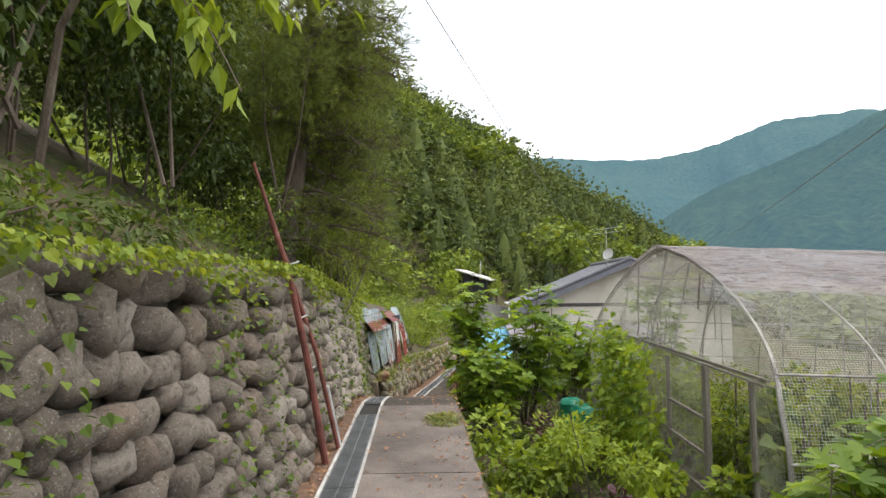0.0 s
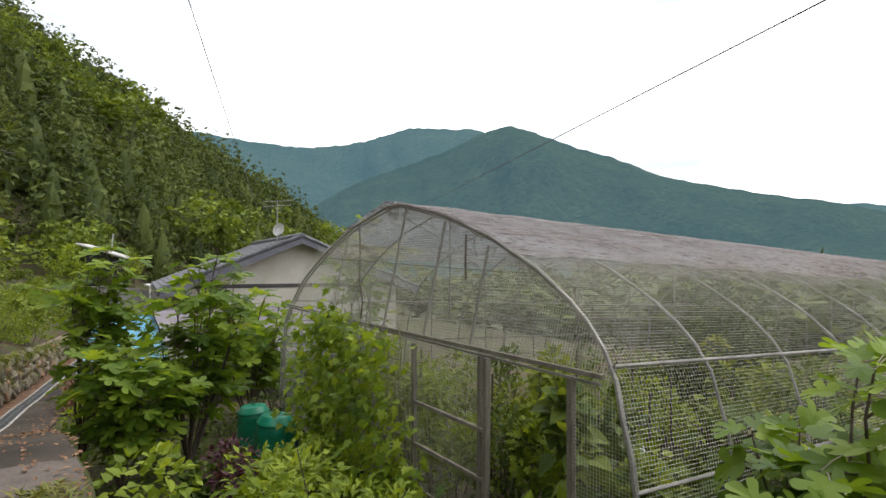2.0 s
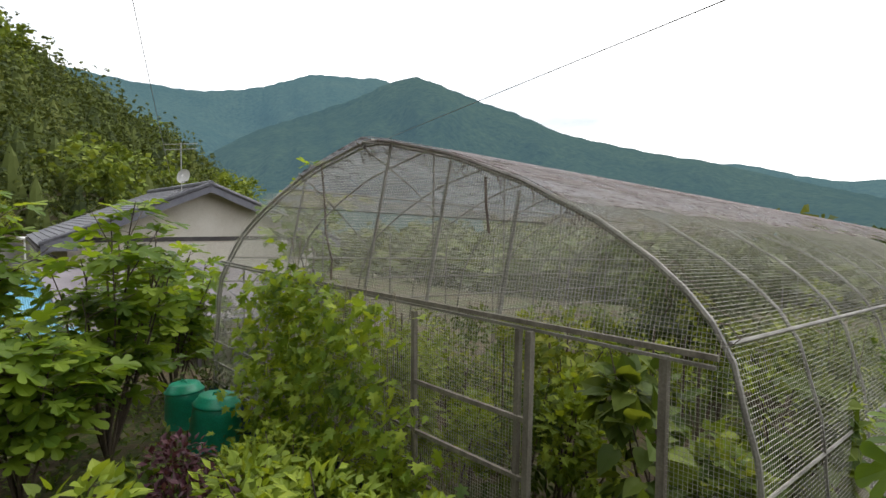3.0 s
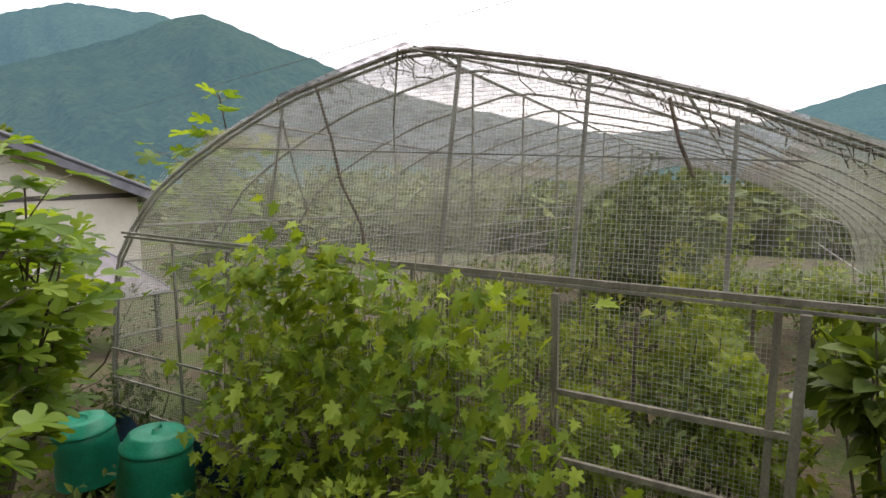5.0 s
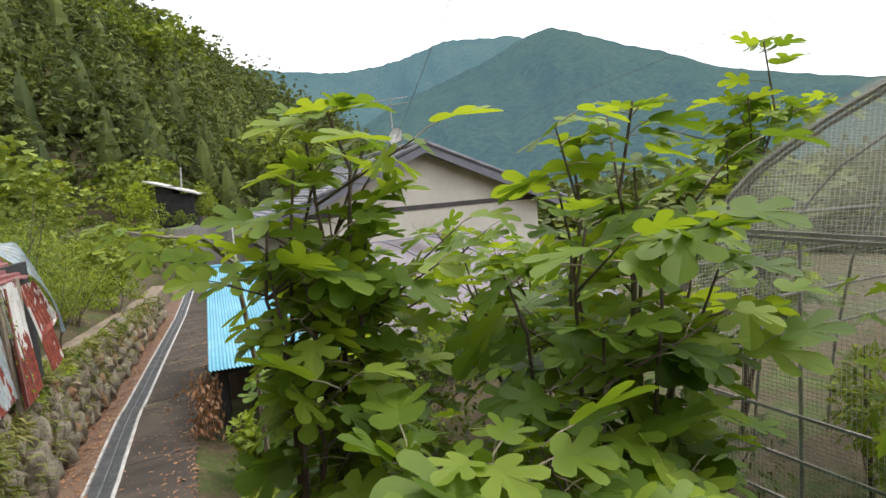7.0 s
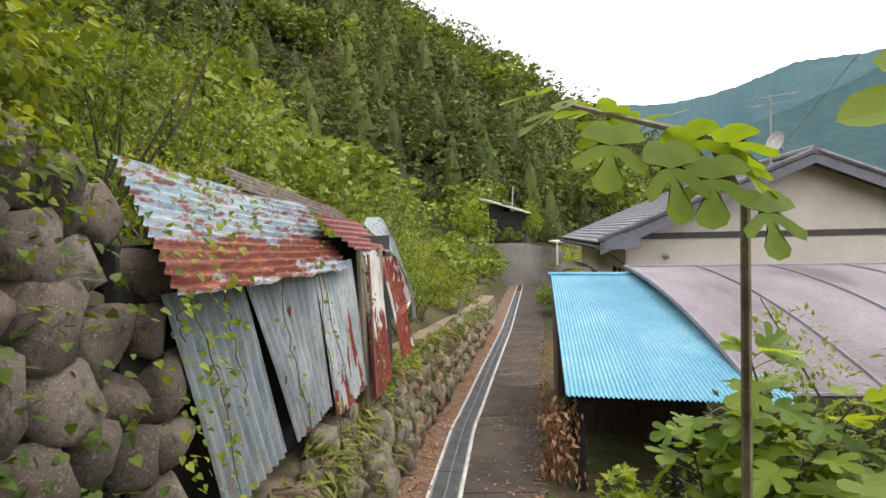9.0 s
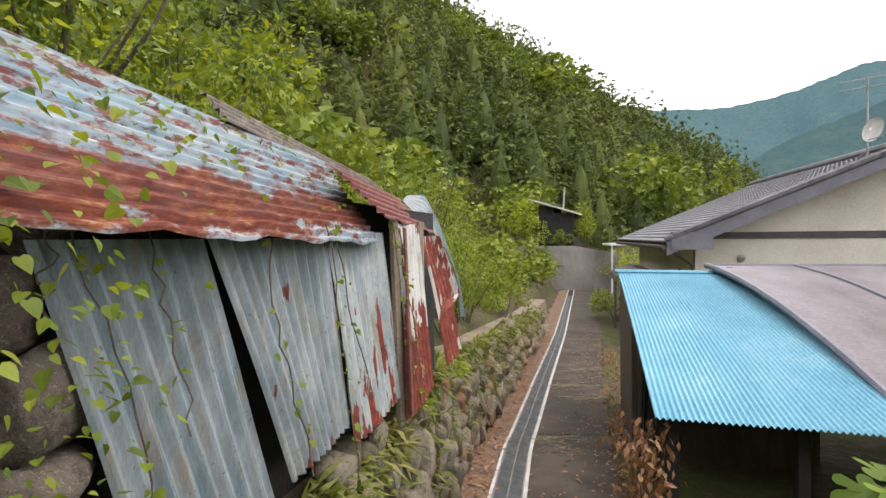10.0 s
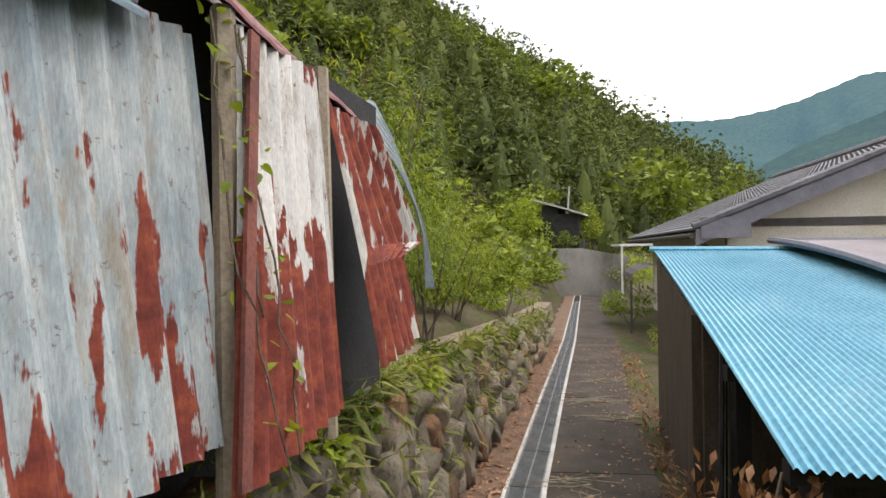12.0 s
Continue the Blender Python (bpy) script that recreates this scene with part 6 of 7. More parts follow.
for k, (px_, py_, pz_, yaw, tilt, size) in enumerate([(-0.12, 13.80, 1.30, 100, -25, 0.20), (-0.02, 13.76, 1.22, 170, -62, 0.22), (0.05, 13.82, 1.27, 40, -20, 0.20), (0.12, 13.74, 1.16, 200, -70, 0.24), (0.20, 13.80, 1.22, 330, -40, 0.21), (0.27, 13.78, 1.12, 160, -58, 0.23), (0.34, 13.86, 1.22, 300, -35, 0.22), (0.22, 13.92, 1.28, 20, 5, 0.20), (0.02, 13.9, 1.30, 80, 0, 0.19), (0.40, 13.95, 1.15, 250, -45, 0.22), (0.45, 13.85, 1.02, 190, -60, 0.22), (-0.20, 13.86, 1.34, 120, -10, 0.17)]):
    ob = new("leaf", LEAF_ME)
    ob.parent = bough
    ob.matrix_local = Matrix.Translation(Vector((px_, py_, pz_)) - Vector(B0)) @ pose(0, 0, 0, tilt, rng.uniform(-15, 15), yaw) @ Matrix.Scale(size * 0.92, 4)

# climbing vine on the greenhouse end
rng = np.random.default_rng(31)
vine = thing("climbing_vine", "bright green climbing vine with lobed leaves on the net", "vine", (3.3, 10.3, -1.2))
cols = [(11.15, 0.70, 0.5), (10.8, 0.85, 0.9), (10.45, 0.95, 1.0), (10.3, 1.25, 0.3), (10.1, 0.95, 1.0), (9.75, 0.92, 1.0), (9.45, 0.75, 0.7), (9.1, 0.70, 0.7), (8.8, 0.85, 0.55), (8.4, 0.1, 0.35), (7.9, -0.4, 0.2)]
P, D = [], []
stem = Heap()
for yc, top, weight in cols:
    n = int(260 * weight)
    zz = -1.25 + (top + 1.35) * rng.uniform(0, 1, n) ** 0.85
    yy = yc + rng.normal(0, 0.20, n)
    xx = 3.36 - np.abs(rng.normal(0, 0.15, n)) * (1.3 - 0.3 * zz) - 0.02
    P.append(np.stack([xx, yy, zz], -1))
    D.append(np.stack([-np.ones(n) * 0.6, rng.normal(0, 0.6, n), -0.45 + rng.normal(0, 0.4, n)], -1))
    zs = np.linspace(-1.25, top + 0.1, 10)
    for k in range(3):
        tube(stem, np.stack([3.38 + rng.normal(0, 0.02, 10), yc + 0.12 * (k - 1) + np.cumsum(rng.normal(0, 0.03, 10)), zs], -1), 0.005, 4)
P, D = np.concatenate(P), np.concatenate(D)
P -= (3.3, 10.3, -1.2)
leaves = Heap()
leaves.spread(*VINE_LEAF, leaf_turns(D, rng, 0.5) * (0.125 * rng.uniform(0.5, 1.3, len(P)))[:, None, None], P)
part("leaves", leaves, M_CLIMB, vine)
part("stem", Heap().add(np.concatenate(stem.v) - (3.3, 10.3, -1.2), np.concatenate(stem.f)), M_TWIG, vine)

# low plants in the garden
seedn = 100
for x, y, rx, rz, n, size, leaf, mat, nm, lab in [
    (1.50, 8.35, 0.80, 0.66, 1300, 0.10, HEART_LEAF, M_LIGHT, "shrub", "low bright green broad-leaved shrub beside the lane"),
    (1.15, 7.1, 0.5, 0.40, 500, 0.09, HEART_LEAF, M_VINE, "shrub", "low green broad-leaved shrub beside the lane"),
    (2.1, 7.6, 0.8, 0.66, 1200, 0.09, OVAL_LEAF, M_LIGHT, "shrub", "leafy green garden plant in front of the greenhouse"),
    (2.6, 9.2, 0.6, 0.60, 1000, 0.085, OVAL_LEAF, M_LIGHT, "shrub", "leafy green garden plant in front of the greenhouse"),
    (1.8, 9.5, 0.5, 0.42, 500, 0.09, OVAL_LEAF, M_PURPLE, "purple_herb", "dark purple-leaved herb among the greens"),
    (2.15, 6.3, 0.5, 0.40, 420, 0.09, OVAL_LEAF, M_PURPLE, "purple_herb", "dark purple-leaved herb among the greens"),
    (1.3, 5.6, 0.55, 0.5, 700, 0.085, HEART_LEAF, M_VINE, "shrub", "low green broad-leaved shrub beside the lane"),
    (2.9, 6.5, 0.5, 0.45, 500, 0.09, HEART_LEAF, M_LIGHT, "shrub", "leafy green garden plant in front of the greenhouse"),
    (2.85, 10.0, 0.45, 0.38, 560, 0.09, HEART_LEAF, M_VINE, "shrub", "leafy green plant at the foot of the vine"),
    (3.05, 8.3, 0.4, 0.45, 420, 0.09, VINE_LEAF, M_LIGHT, "shrub", "leafy green plant by the greenhouse door"),
    (1.85, 10.3, 0.45, 0.25, 300, 0.10, HEART_LEAF, M_SHRUB, "shrub", "dark green leafy plant under the figs"),
    (2.2, 15.6, 0.85, 0.95, 1800, 0.07, OVAL_LEAF, M_SHRUB, "azalea", "twiggy small-leaved evergreen shrub behind the figs"),
    (3.0, 16.4, 0.9, 0.9, 1500, 0.07, OVAL_LEAF, M_VINE, "azalea", "twiggy small-leaved evergreen shrub behind the figs"),
    (1.4, 16.3, 0.5, 0.5, 700, 0.07, OVAL_LEAF, M_SHRUB, "azalea", "twiggy small-leaved evergreen shrub near the lane"),
    (4.3, 15.6, 1.0, 1.1, 1500, 0.09, OVAL_LEAF, M_DARKLEAF, "shrub", "dense dark green shrub behind the greenhouse"),
    (0.75, 14.15, 0.35, 0.42, 420, 0.08, VINE_LEAF, M_LIGHT, "shrub", "fresh green weeds at the lane side"),
    (0.75, 16.4, 0.30, 0.38, 300, 0.09, VINE_LEAF, M_LIGHT, "shrub", "fresh green weeds at the lane side"),
    (3.7, 12.9, 0.6, 0.6, 600, 0.09, OVAL_LEAF, M_DARKLEAF, "shrub", "dark shrub at the greenhouse corner"),
    (2.0, 3.4, 0.8, 0.65, 900, 0.10, HEART_LEAF, M_VINE, "shrub", "leafy green plants below the lane"),
    (1.4, 2.0, 0.7, 0.6, 700, 0.10, HEART_LEAF, M_LIGHT, "shrub", "leafy green plants below the lane"),
]:
    seedn += 1
    bush(nm, lab, "shrub", (x, y, gz(x, y) - 0.03), (rx, rx, rz), n, size, leaf, mat, seedn, stems=5, group="garden plants")

for x, y, rx, rz, n in ((4.35, 6.55, 0.55, 0.85, 420), (5.3, 6.3, 0.6, 0.8, 420), (3.15, 6.55, 0.40, 0.42, 200)):
    bush("squash_plant", "large-leaved squash plant at the greenhouse doorway", "squash plant", (x, y, gz(x, y) - 0.03), (rx, rx, rz), n, 0.17, HEART_LEAF, M_SHRUB, int(x * 100), stems=5, group="squash plants", droop=-0.3)

# weeds all over the garden soil
rng = np.random.default_rng(44)
n = 5200
x = rng.uniform(0.55, 3.4, n)
y = rng.uniform(2.0, 17.0, n)
keep = x > edge_r(y) + 0.25
x, y = x[keep], y[keep]
z = ground_z(x, y) + rng.uniform(0.02, 0.26, len(x))
weeds = Heap()
weeds.spread(*OVAL_LEAF, rots(len(x), rng, 0.5) * (0.10 * rng.uniform(0.5, 1.4, len(x)))[:, None, None], np.stack([x, y, z], -1))
tagged(part("weeds", weeds, M_SHRUB), "low mixed weeds covering the garden soil", "weeds", kind="stuff")

# crops inside the greenhouse
for k in range(32):
    xx = 4.2 + (k % 8) * 1.15 + rng.uniform(-0.3, 0.3)
    yy = 6.3 + (k // 8) * 1.65 + rng.uniform(-0.3, 0.3)
    h = rng.uniform(0.5, 0.95)
    bush("crop_plant", "tall leafy crop plant growing inside the greenhouse", "plant", (xx, yy, gz(xx, yy)), (0.6, 0.6, h), 620, 0.10, OVAL_LEAF if k % 3 else HEART_LEAF, (M_VINE, M_LIGHT, M_SHRUB)[k % 3], 300 + k, stems=4, group="greenhouse crops", droop=-0.3)
for k in range(12):
    xx, yy = 4.1 + 0.75 * (k % 2) + rng.uniform(-0.2, 0.2), 7.5 + 0.42 * k
    bush("crop_plant", "bright bushy crop plant close behind the net", "plant", (xx, yy, gz(xx, yy)), (0.5, 0.5, rng.uniform(0.65, 0.95)), 620, 0.085, OVAL_LEAF if k % 2 else VINE_LEAF, (M_LIGHT, M_VINE)[k % 2], 380 + k, stems=4, group="greenhouse crops", droop=-0.2)
bush("greenhouse_tree", "dark bushy tree grown up inside the greenhouse", "tree", (10.0, 8.75, gz(10, 8.75)), (1.2, 1.0, 1.45), 5200, 0.10, OVAL_LEAF, M_DARKLEAF, 351, stems=8)
bush("greenhouse_tree", "dark bushy tree grown up inside the greenhouse", "tree", (13.0, 10.6, gz(13, 10.6)), (1.2, 1.0, 1.1), 2200, 0.12, OVAL_LEAF, M_SHRUB, 352, stems=8)
for k in range(9):
    st = Heap()
    xx, yy = 4.2 + 0.7 * (k % 4), 6.6 + 0.75 * (k // 2)
    tube(st, [(xx, yy, gz(xx, yy)), (xx + 0.04, yy + 0.02, 0.35 + 0.1 * (k % 3))], 0.012, 5)
    tagged(part("stake", st, M_BARK), "thin dark plant stake in the greenhouse", "stake", "plant stakes")

# ---- bank above the boulder wall ----
k = 500
for y in np.arange(-0.6, 14.0, 1.15):
    k += 1
    top = float(wall_top(y))
    bx = float(face_x(y, top - lane_z(y)))
    bush("bank_shrub", "overgrown shrub on the bank above the boulder wall", "shrub", (bx - 0.75, y, top - 0.1), (0.65, 0.85, 0.34 if y < 6 else 0.55), 1000, 0.062, OVAL_LEAF, (M_SHRUB, M_DARKLEAF, M_SHRUB)[k % 3], k, stems=4, group="bank shrubs")
    bush("bank_shrub", "tall dark shrub on the shaded bank", "shrub", (bx - 1.9, y + 0.4, top + 0.5), (1.1, 1.0, 1.5), 1700, 0.10, OVAL_LEAF, M_DARKLEAF, k + 40, stems=2, group="bank shrubs")
    if y < 13:
        bush("bank_tree", "dark evergreen tree leaning over the bank", "tree", (bx - 2.9, y, top + 1.2), (1.5, 1.2, 2.4), 4200, 0.10, OVAL_LEAF, M_DARKLEAF, k + 80, stems=1, group="bank trees")

# ivy hanging over the top of the boulder wall and down its face
n = 4200
y = rng.uniform(-0.5, 14.1, n)
hmax = wall_top(y) - lane_z(y)
drop = np.abs(rng.normal(0, 0.16, n)) * (0.35 + 0.7 * (np.sin(y * 2.1) > 0.5) + 0.8 * (y > 9))
hh = np.maximum(0.1, hmax + 0.10 - drop)
p = np.stack([face_x(y, hh) + 0.13 + rng.normal(0, 0.04, n), y, lane_z(y) + hh], -1)
ivy = Heap()
ivy.spread(*HEART_LEAF, leaf_turns(np.stack([np.full(n, 0.7), rng.normal(0, 0.5, n), np.full(n, -0.6)], -1), rng, 0.5) * (0.038 * rng.uniform(0.5, 1.4, n))[:, None, None], p)
tagged(part("ivy", ivy, M_VINE), "trailing creepers hanging over the top of the boulder wall", "creeper", kind="stuff")
n = 2000
y = rng.choice([1.8, 3.6, 4.4, 6.3, 7.7, 9.0, 10.6, 11.8, 12.9, 13.3, 13.6, 13.9], n) + rng.normal(0, 0.22, n)
hh = np.clip(rng.uniform(0.05, 1.0, n) * (wall_top(y) - lane_z(y)), 0.03, 3)
p = np.stack([face_x(y, hh) + 0.10 + rng.normal(0, 0.03, n), y, lane_z(y) + hh], -1)
tufts = Heap()
tufts.spread(*HEART_LEAF, leaf_turns(np.stack([np.full(n, 0.7), rng.normal(0, 0.5, n), np.full(n, -0.3)], -1), rng, 0.5) * (0.042 * rng.uniform(0.5, 1.4, n))[:, None, None], p)
tagged(part("wall_weeds", tufts, M_SHRUB), "small weeds rooted between the boulders", "weeds", kind="stuff")


# pine leaning out from the bank
def pine(at, seed):
    rng = np.random.default_rng(seed)
    ob = thing("pine_tree", "shaggy pine leaning out over the boulder wall", "pine", at)
    trunk, needles, twigs = Heap(), Heap(), Heap()
    tpts = np.array([(0, 0, 0), (0.15, 0.1, 1.4), (0.35, 0.1, 2.8), (0.5, 0.0, 4.4), (0.6, 0, 5.6)])
    tube(trunk, tpts, [0.16, 0.14, 0.11, 0.07, 0.03], 9)
    pos, dirs = [], []
    for k in range(90):
        t = rng.uniform(0.12, 1.0)
        base = np.array([np.interp(t * 4, range(5), tpts[:, i]) for i in range(3)])
        a = rng.uniform(-1.8, 1.8)
        L = rng.uniform(0.7, 1.7) * (1.25 - 0.6 * t)
        d = np.array([math.cos(a), math.sin(a) * 0.9, rng.uniform(-0.25, 0.25)])
        line = base + np.linspace(0, 1, 8)[:, None] * d * L + np.array([0, 0, -0.22]) * (np.linspace(0, 1, 8)[:, None] ** 2) * L + rng.normal(0, 0.02, (8, 3))
        tube(twigs, line, np.linspace(0.022, 0.006, 8), 5)
        for j in range(64):
            u = rng.uniform(0.25, 1.0) * 7
            i = min(int(u), 6)
            q = line[i] + (line[i + 1] - line[i]) * (u - i)
            dd = rng.normal(0, 0.7, 3) + d
            e = q + dd / np.linalg.norm(dd) * rng.uniform(0.05, 0.28)
            tube(twigs, [q, e], 0.004, 3, caps=False)
            pos.append(e)
            dirs.append(dd)
    needles.spread(*NEEDLES, leaf_turns(np.array(dirs), rng, 0.4) * (0.15 * rng.uniform(0.7, 1.3, len(pos)))[:, None, None], np.array(pos))
    part("needles", needles, M_NEEDLE, ob)
    part("trunk", trunk, M_BARK, ob)
    tagged(part("branch", twigs, M_BARK, ob), kind="stuff")


pine((-2.0, 7.9, 1.7), 61)
pine((-2.2, 10.6, 1.5), 62)
for k, (x, y, z, rx, rz) in enumerate(((-1.75, 7.2, 2.9, 1.1, 1.4), (-1.9, 9.2, 3.0, 1.2, 1.6), (-2.4, 5.4, 2.9, 1.1, 1.7), (-2.6, 3.6, 3.0, 1.1, 1.8), (-2.8, 1.6, 3.2, 1.1, 1.8), (-2.3, 11.6, 2.2, 1.2, 1.6))):
    bush("bank_tree", "feathery evergreen boughs leaning out over the wall", "tree", (x, y, z), (rx, rx, rz), 4600 if k < 2 else 5200, 0.12 if k < 2 else 0.085, NEEDLES if k < 2 else OVAL_LEAF, (M_NEEDLE, M_NEEDLE, M_DARKLEAF, M_DARKLEAF, M_DARKLEAF, M_SHRUB)[k], 640 + k, stems=2, group="bank trees", droop=-0.5)
bush("weeping_shrub", "light green drooping shrub hanging over the wall", "shrub", (-1.55, 9.4, 1.2), (0.75, 1.0, 1.35), 3600, 0.08, NARROW_LEAF, M_LIGHT, 63, stems=8, droop=-0.7)
bush("weeping_shrub", "light green drooping shrub hanging over the wall", "shrub", (-1.7, 11.5, 1.2), (0.7, 1.0, 1.3), 3000, 0.08, NARROW_LEAF, M_LIGHT, 64, stems=8, droop=-0.7)

# fresh leaves on a branch above the lane's start
top_branch = thing("cherry_branch", "hanging branch with fresh yellow-green leaves", "branch", (-1.45, 2.9, 3.68))
lv = Heap()
rng = np.random.default_rng(71)
pos, dirs = [], []
for tip in [(0.85, -0.45, -0.95), (0.65, -0.2, -0.75), (1.05, -0.2, -0.55), (0.45, -0.6, -0.7), (1.25, 0.0, -0.40), (0.9, -0.75, -0.35), (0.6, 0.1, -0.45), (0.75, -0.35, -0.40)]:
    t = np.linspace(0, 1, 10)[:, None]
    line = t * np.array(tip) + np.array([0, 0, 0.35]) * t * (1 - t) * 2
    part("branch", tube(Heap(), line, np.linspace(0.010, 0.003, 10), 5), M_BARK, top_branch)
    for j in range(36):
        u = rng.uniform(0.15, 1.0) * 9
        i = min(int(u), 8)
        pos.append(line[i] + (line[i + 1] - line[i]) * (u - i) + rng.normal(0, 0.02, 3))
        dirs.append((rng.normal(0, 0.5), rng.normal(0, 0.5), -0.9))
part("limb", tube(Heap(), [(-0.6, 0.3, -1.5), (-0.3, 0.1, -0.4), (0, 0, 0)], [0.03, 0.02, 0.01], 6), M_BARK, top_branch)
lv.spread(*OVAL_LEAF, leaf_turns(np.array(dirs), rng, 0.3) * (0.135 * rng.uniform(0.7, 1.3, len(pos)))[:, None, None], np.array(pos))
part("leaves", lv, M_LIGHT, top_branch)

# bushes behind the shed and on down the lane
for x, y, z, rx, rz, n, size, leaf, mat, lab in [
    (-2.5, 14.4, 1.15, 0.8, 0.6, 1900, 0.07, HEART_LEAF, M_VINE, "creepers heaped over the back of the shed"),
    (-2.7, 15.7, 1.1, 0.8, 0.7, 1800, 0.08, OVAL_LEAF, M_SHRUB, "leafy bush behind the shed roof"),
    (-3.4, 14.8, 1.5, 1.2, 1.5, 2600, 0.085, OVAL_LEAF, M_DARKLEAF, "tall green bush behind the shed"),
    (-3.1, 17.3, 0.3, 1.1, 1.0, 2000, 0.10, OVAL_LEAF, M_VINE, "yellow-green bush behind the shed"),
    (-4.0, 19.0, 0.6, 1.5, 1.5, 1800, 0.13, OVAL_LEAF, M_SHRUB, "green bush on the slope above the lane"),
    (-2.0, 19.1, -0.4, 0.85, 1.0, 4200, 0.10, NARROW_LEAF, M_VINE, "feathery bamboo-like bush at the end of the shed"),
    (-1.6, 20.0, -0.6, 0.80, 1.15, 4600, 0.10, NARROW_LEAF, M_SHRUB, "feathery bamboo-like bush beside the lane"),
    (-1.35, 21.3, -0.8, 0.8, 0.95, 3600, 0.11, NARROW_LEAF, M_VINE, "feathery bamboo-like bush beside the lane"),
    (-1.25, 23.5, -1.0, 0.8, 0.65, 1300, 0.10, OVAL_LEAF, M_VINE, "low bush on the wall beside the lane"),
    (-0.5, 26.5, -1.2, 0.9, 0.5, 1000, 0.11, OVAL_LEAF, M_LIGHT, "low bush on the wall beside the lane"),
    (-2.8, 24.0, -0.4, 1.3, 1.0, 1400, 0.14, OVAL_LEAF, M_LIGHT, "bright bush on the slope above the lane"),
    (-1.5, 30.0, -1.0, 1.5, 0.9, 1200, 0.16, OVAL_LEAF, M_VINE, "bright bush on the slope above the lane"),
    (0.8, 47.0, -0.2, 1.2, 1.6, 1200, 0.22, OVAL_LEAF, M_LIGHT, "bush growing beside the dark hut"),
    (4.6, 48.2, 0.0, 1.2, 1.3, 900, 0.22, OVAL_LEAF, M_VINE, "bush growing beside the dark hut"),
    (2.9, 46.6, 0.0, 0.8, 0.5, 500, 0.18, OVAL_LEAF, M_SHRUB, "low bush in front of the dark hut"),
    (6.6, 46.0, -2.2, 2.0, 1.2, 1200, 0.2, OVAL_LEAF, M_LIGHT, "bright weeds on the bank at the lane's end"),
    (3.4, 33.5, -2.2, 0.8, 0.6, 600, 0.14, OVAL_LEAF, M_LIGHT, "garden plants beside the house"),
    (2.6, 27.0, -2.1, 0.5, 0.35, 500, 0.10, NARROW_LEAF, M_VINE, "grassy plants in front of the house"),
]:
    seedn += 1
    bush("bush", lab, "bush", (x, y, z), (rx, rx, rz), int(n * 1.5), size * (0.66 if y < 25 else 0.8), leaf, mat, 700 + seedn, stems=7, group="hillside bushes")

n = 6500
yy = 14.9 + 15 * rng.uniform(0, 1, n) ** 1.5
yy = yy + 0.25 * np.sin(yy * 7)
hw = np.where(rng.uniform(0, 1, n) < 0.5, rng.uniform(0.85, 1.05, n), rng.uniform(0.1, 1.0, n) ** 0.6) * (wall_top(np.maximum(yy, 14.7)) - lane_z(yy))
p = np.stack([low_face(yy, hw) + rng.uniform(-0.12, 0.10, n), yy, lane_z(yy) + hw], -1)
gr = Heap()
gr.spread(*NARROW_LEAF, leaf_turns(np.stack([rng.uniform(0.1, 1.0, n), rng.normal(0, 0.5, n), rng.uniform(-0.6, 0.5, n)], -1), rng, 0.4) * (0.14 * rng.uniform(0.4, 1.4, n))[:, None, None], p)
tagged(part("wall_grass", gr, M_GRASS), "thin grass and weeds growing from the low rubble wall", "grass", kind="stuff")

for k, yw in enumerate((16.3, 17.2, 17.9, 18.6, 19.3, 20.1, 21.0, 22.2, 23.4, 24.8)):
    zw = float(wall_top(yw))
    bush("wall_weed", "small fresh weeds rooted along the top of the rubble wall", "weeds", (float(low_face(yw, zw - lane_z(yw))) - 0.05, yw, zw - 0.28), (0.20, 0.34, 0.20), 420, 0.055, (NARROW_LEAF, OVAL_LEAF, HEART_LEAF)[k % 3], (M_VINE, M_LIGHT, M_SHRUB)[k % 3], 900 + k, stems=4, group="wall weeds", droop=-0.35)

# creepers on the shed
n = 520
strands = [(14.5, 0.9), (14.75, 0.5), (15.35, 0.8), (15.8, 0.9), (15.9, 0.7), (16.76, 0.95), (16.80, 0.6), (16.83, 0.9), (14.4, 0.2)]
cp, cd = [], []
creeper = thing("shed_creeper", "thin green creepers trailing over the rusty shed", "creeper", (0, 0, 0))
for y0, length in strands:
    L = 1.25 * length
    zs = np.linspace(0.75, 0.75 - L, 14)
    yl = y0 + np.cumsum(rng.normal(0, 0.018, 14))
    line = np.stack([shed_x(yl) + 0.06 + 0.13 * (0.75 - zs) + rng.normal(0, 0.006, 14), yl, zs], -1)
    cw = Heap()
    tube(cw, line, 0.0032, 4)
    part("stem", cw, M_BARK, creeper)
    for j in range(int(26 * length)):
        i = rng.integers(0, 13)
        cp.append(line[i] + rng.normal(0, 0.035, 3) * (0.4, 1, 1))
        cd.append((0.6, rng.normal(0, 0.6), -0.5))
for j in range(190):
    y0 = rng.uniform(14.2, 16.3)
    t = rng.uniform(0.0, 1.0) ** 0.6
    cp.append((-1.52 + 0.07 * (y0 - 14.2) - 0.50 * t, y0 + 0.4 * t, 0.74 + 0.56 * t + rng.uniform(0.02, 0.09)))
    cd.append((0.7, rng.normal(0, 0.6), -0.3))
for j in range(320):
    cp.append((rng.normal(-1.40, 0.07), rng.normal(14.2, 0.14), rng.uniform(-0.5, 1.2)))
    cd.append((0.7, rng.normal(0, 0.6), -0.5))
cl = Heap()
cl.spread(*HEART_LEAF, leaf_turns(np.array(cd), rng, 0.55) * (0.029 * rng.uniform(0.5, 1.5, len(cp)))[:, None, None], np.array(cp))
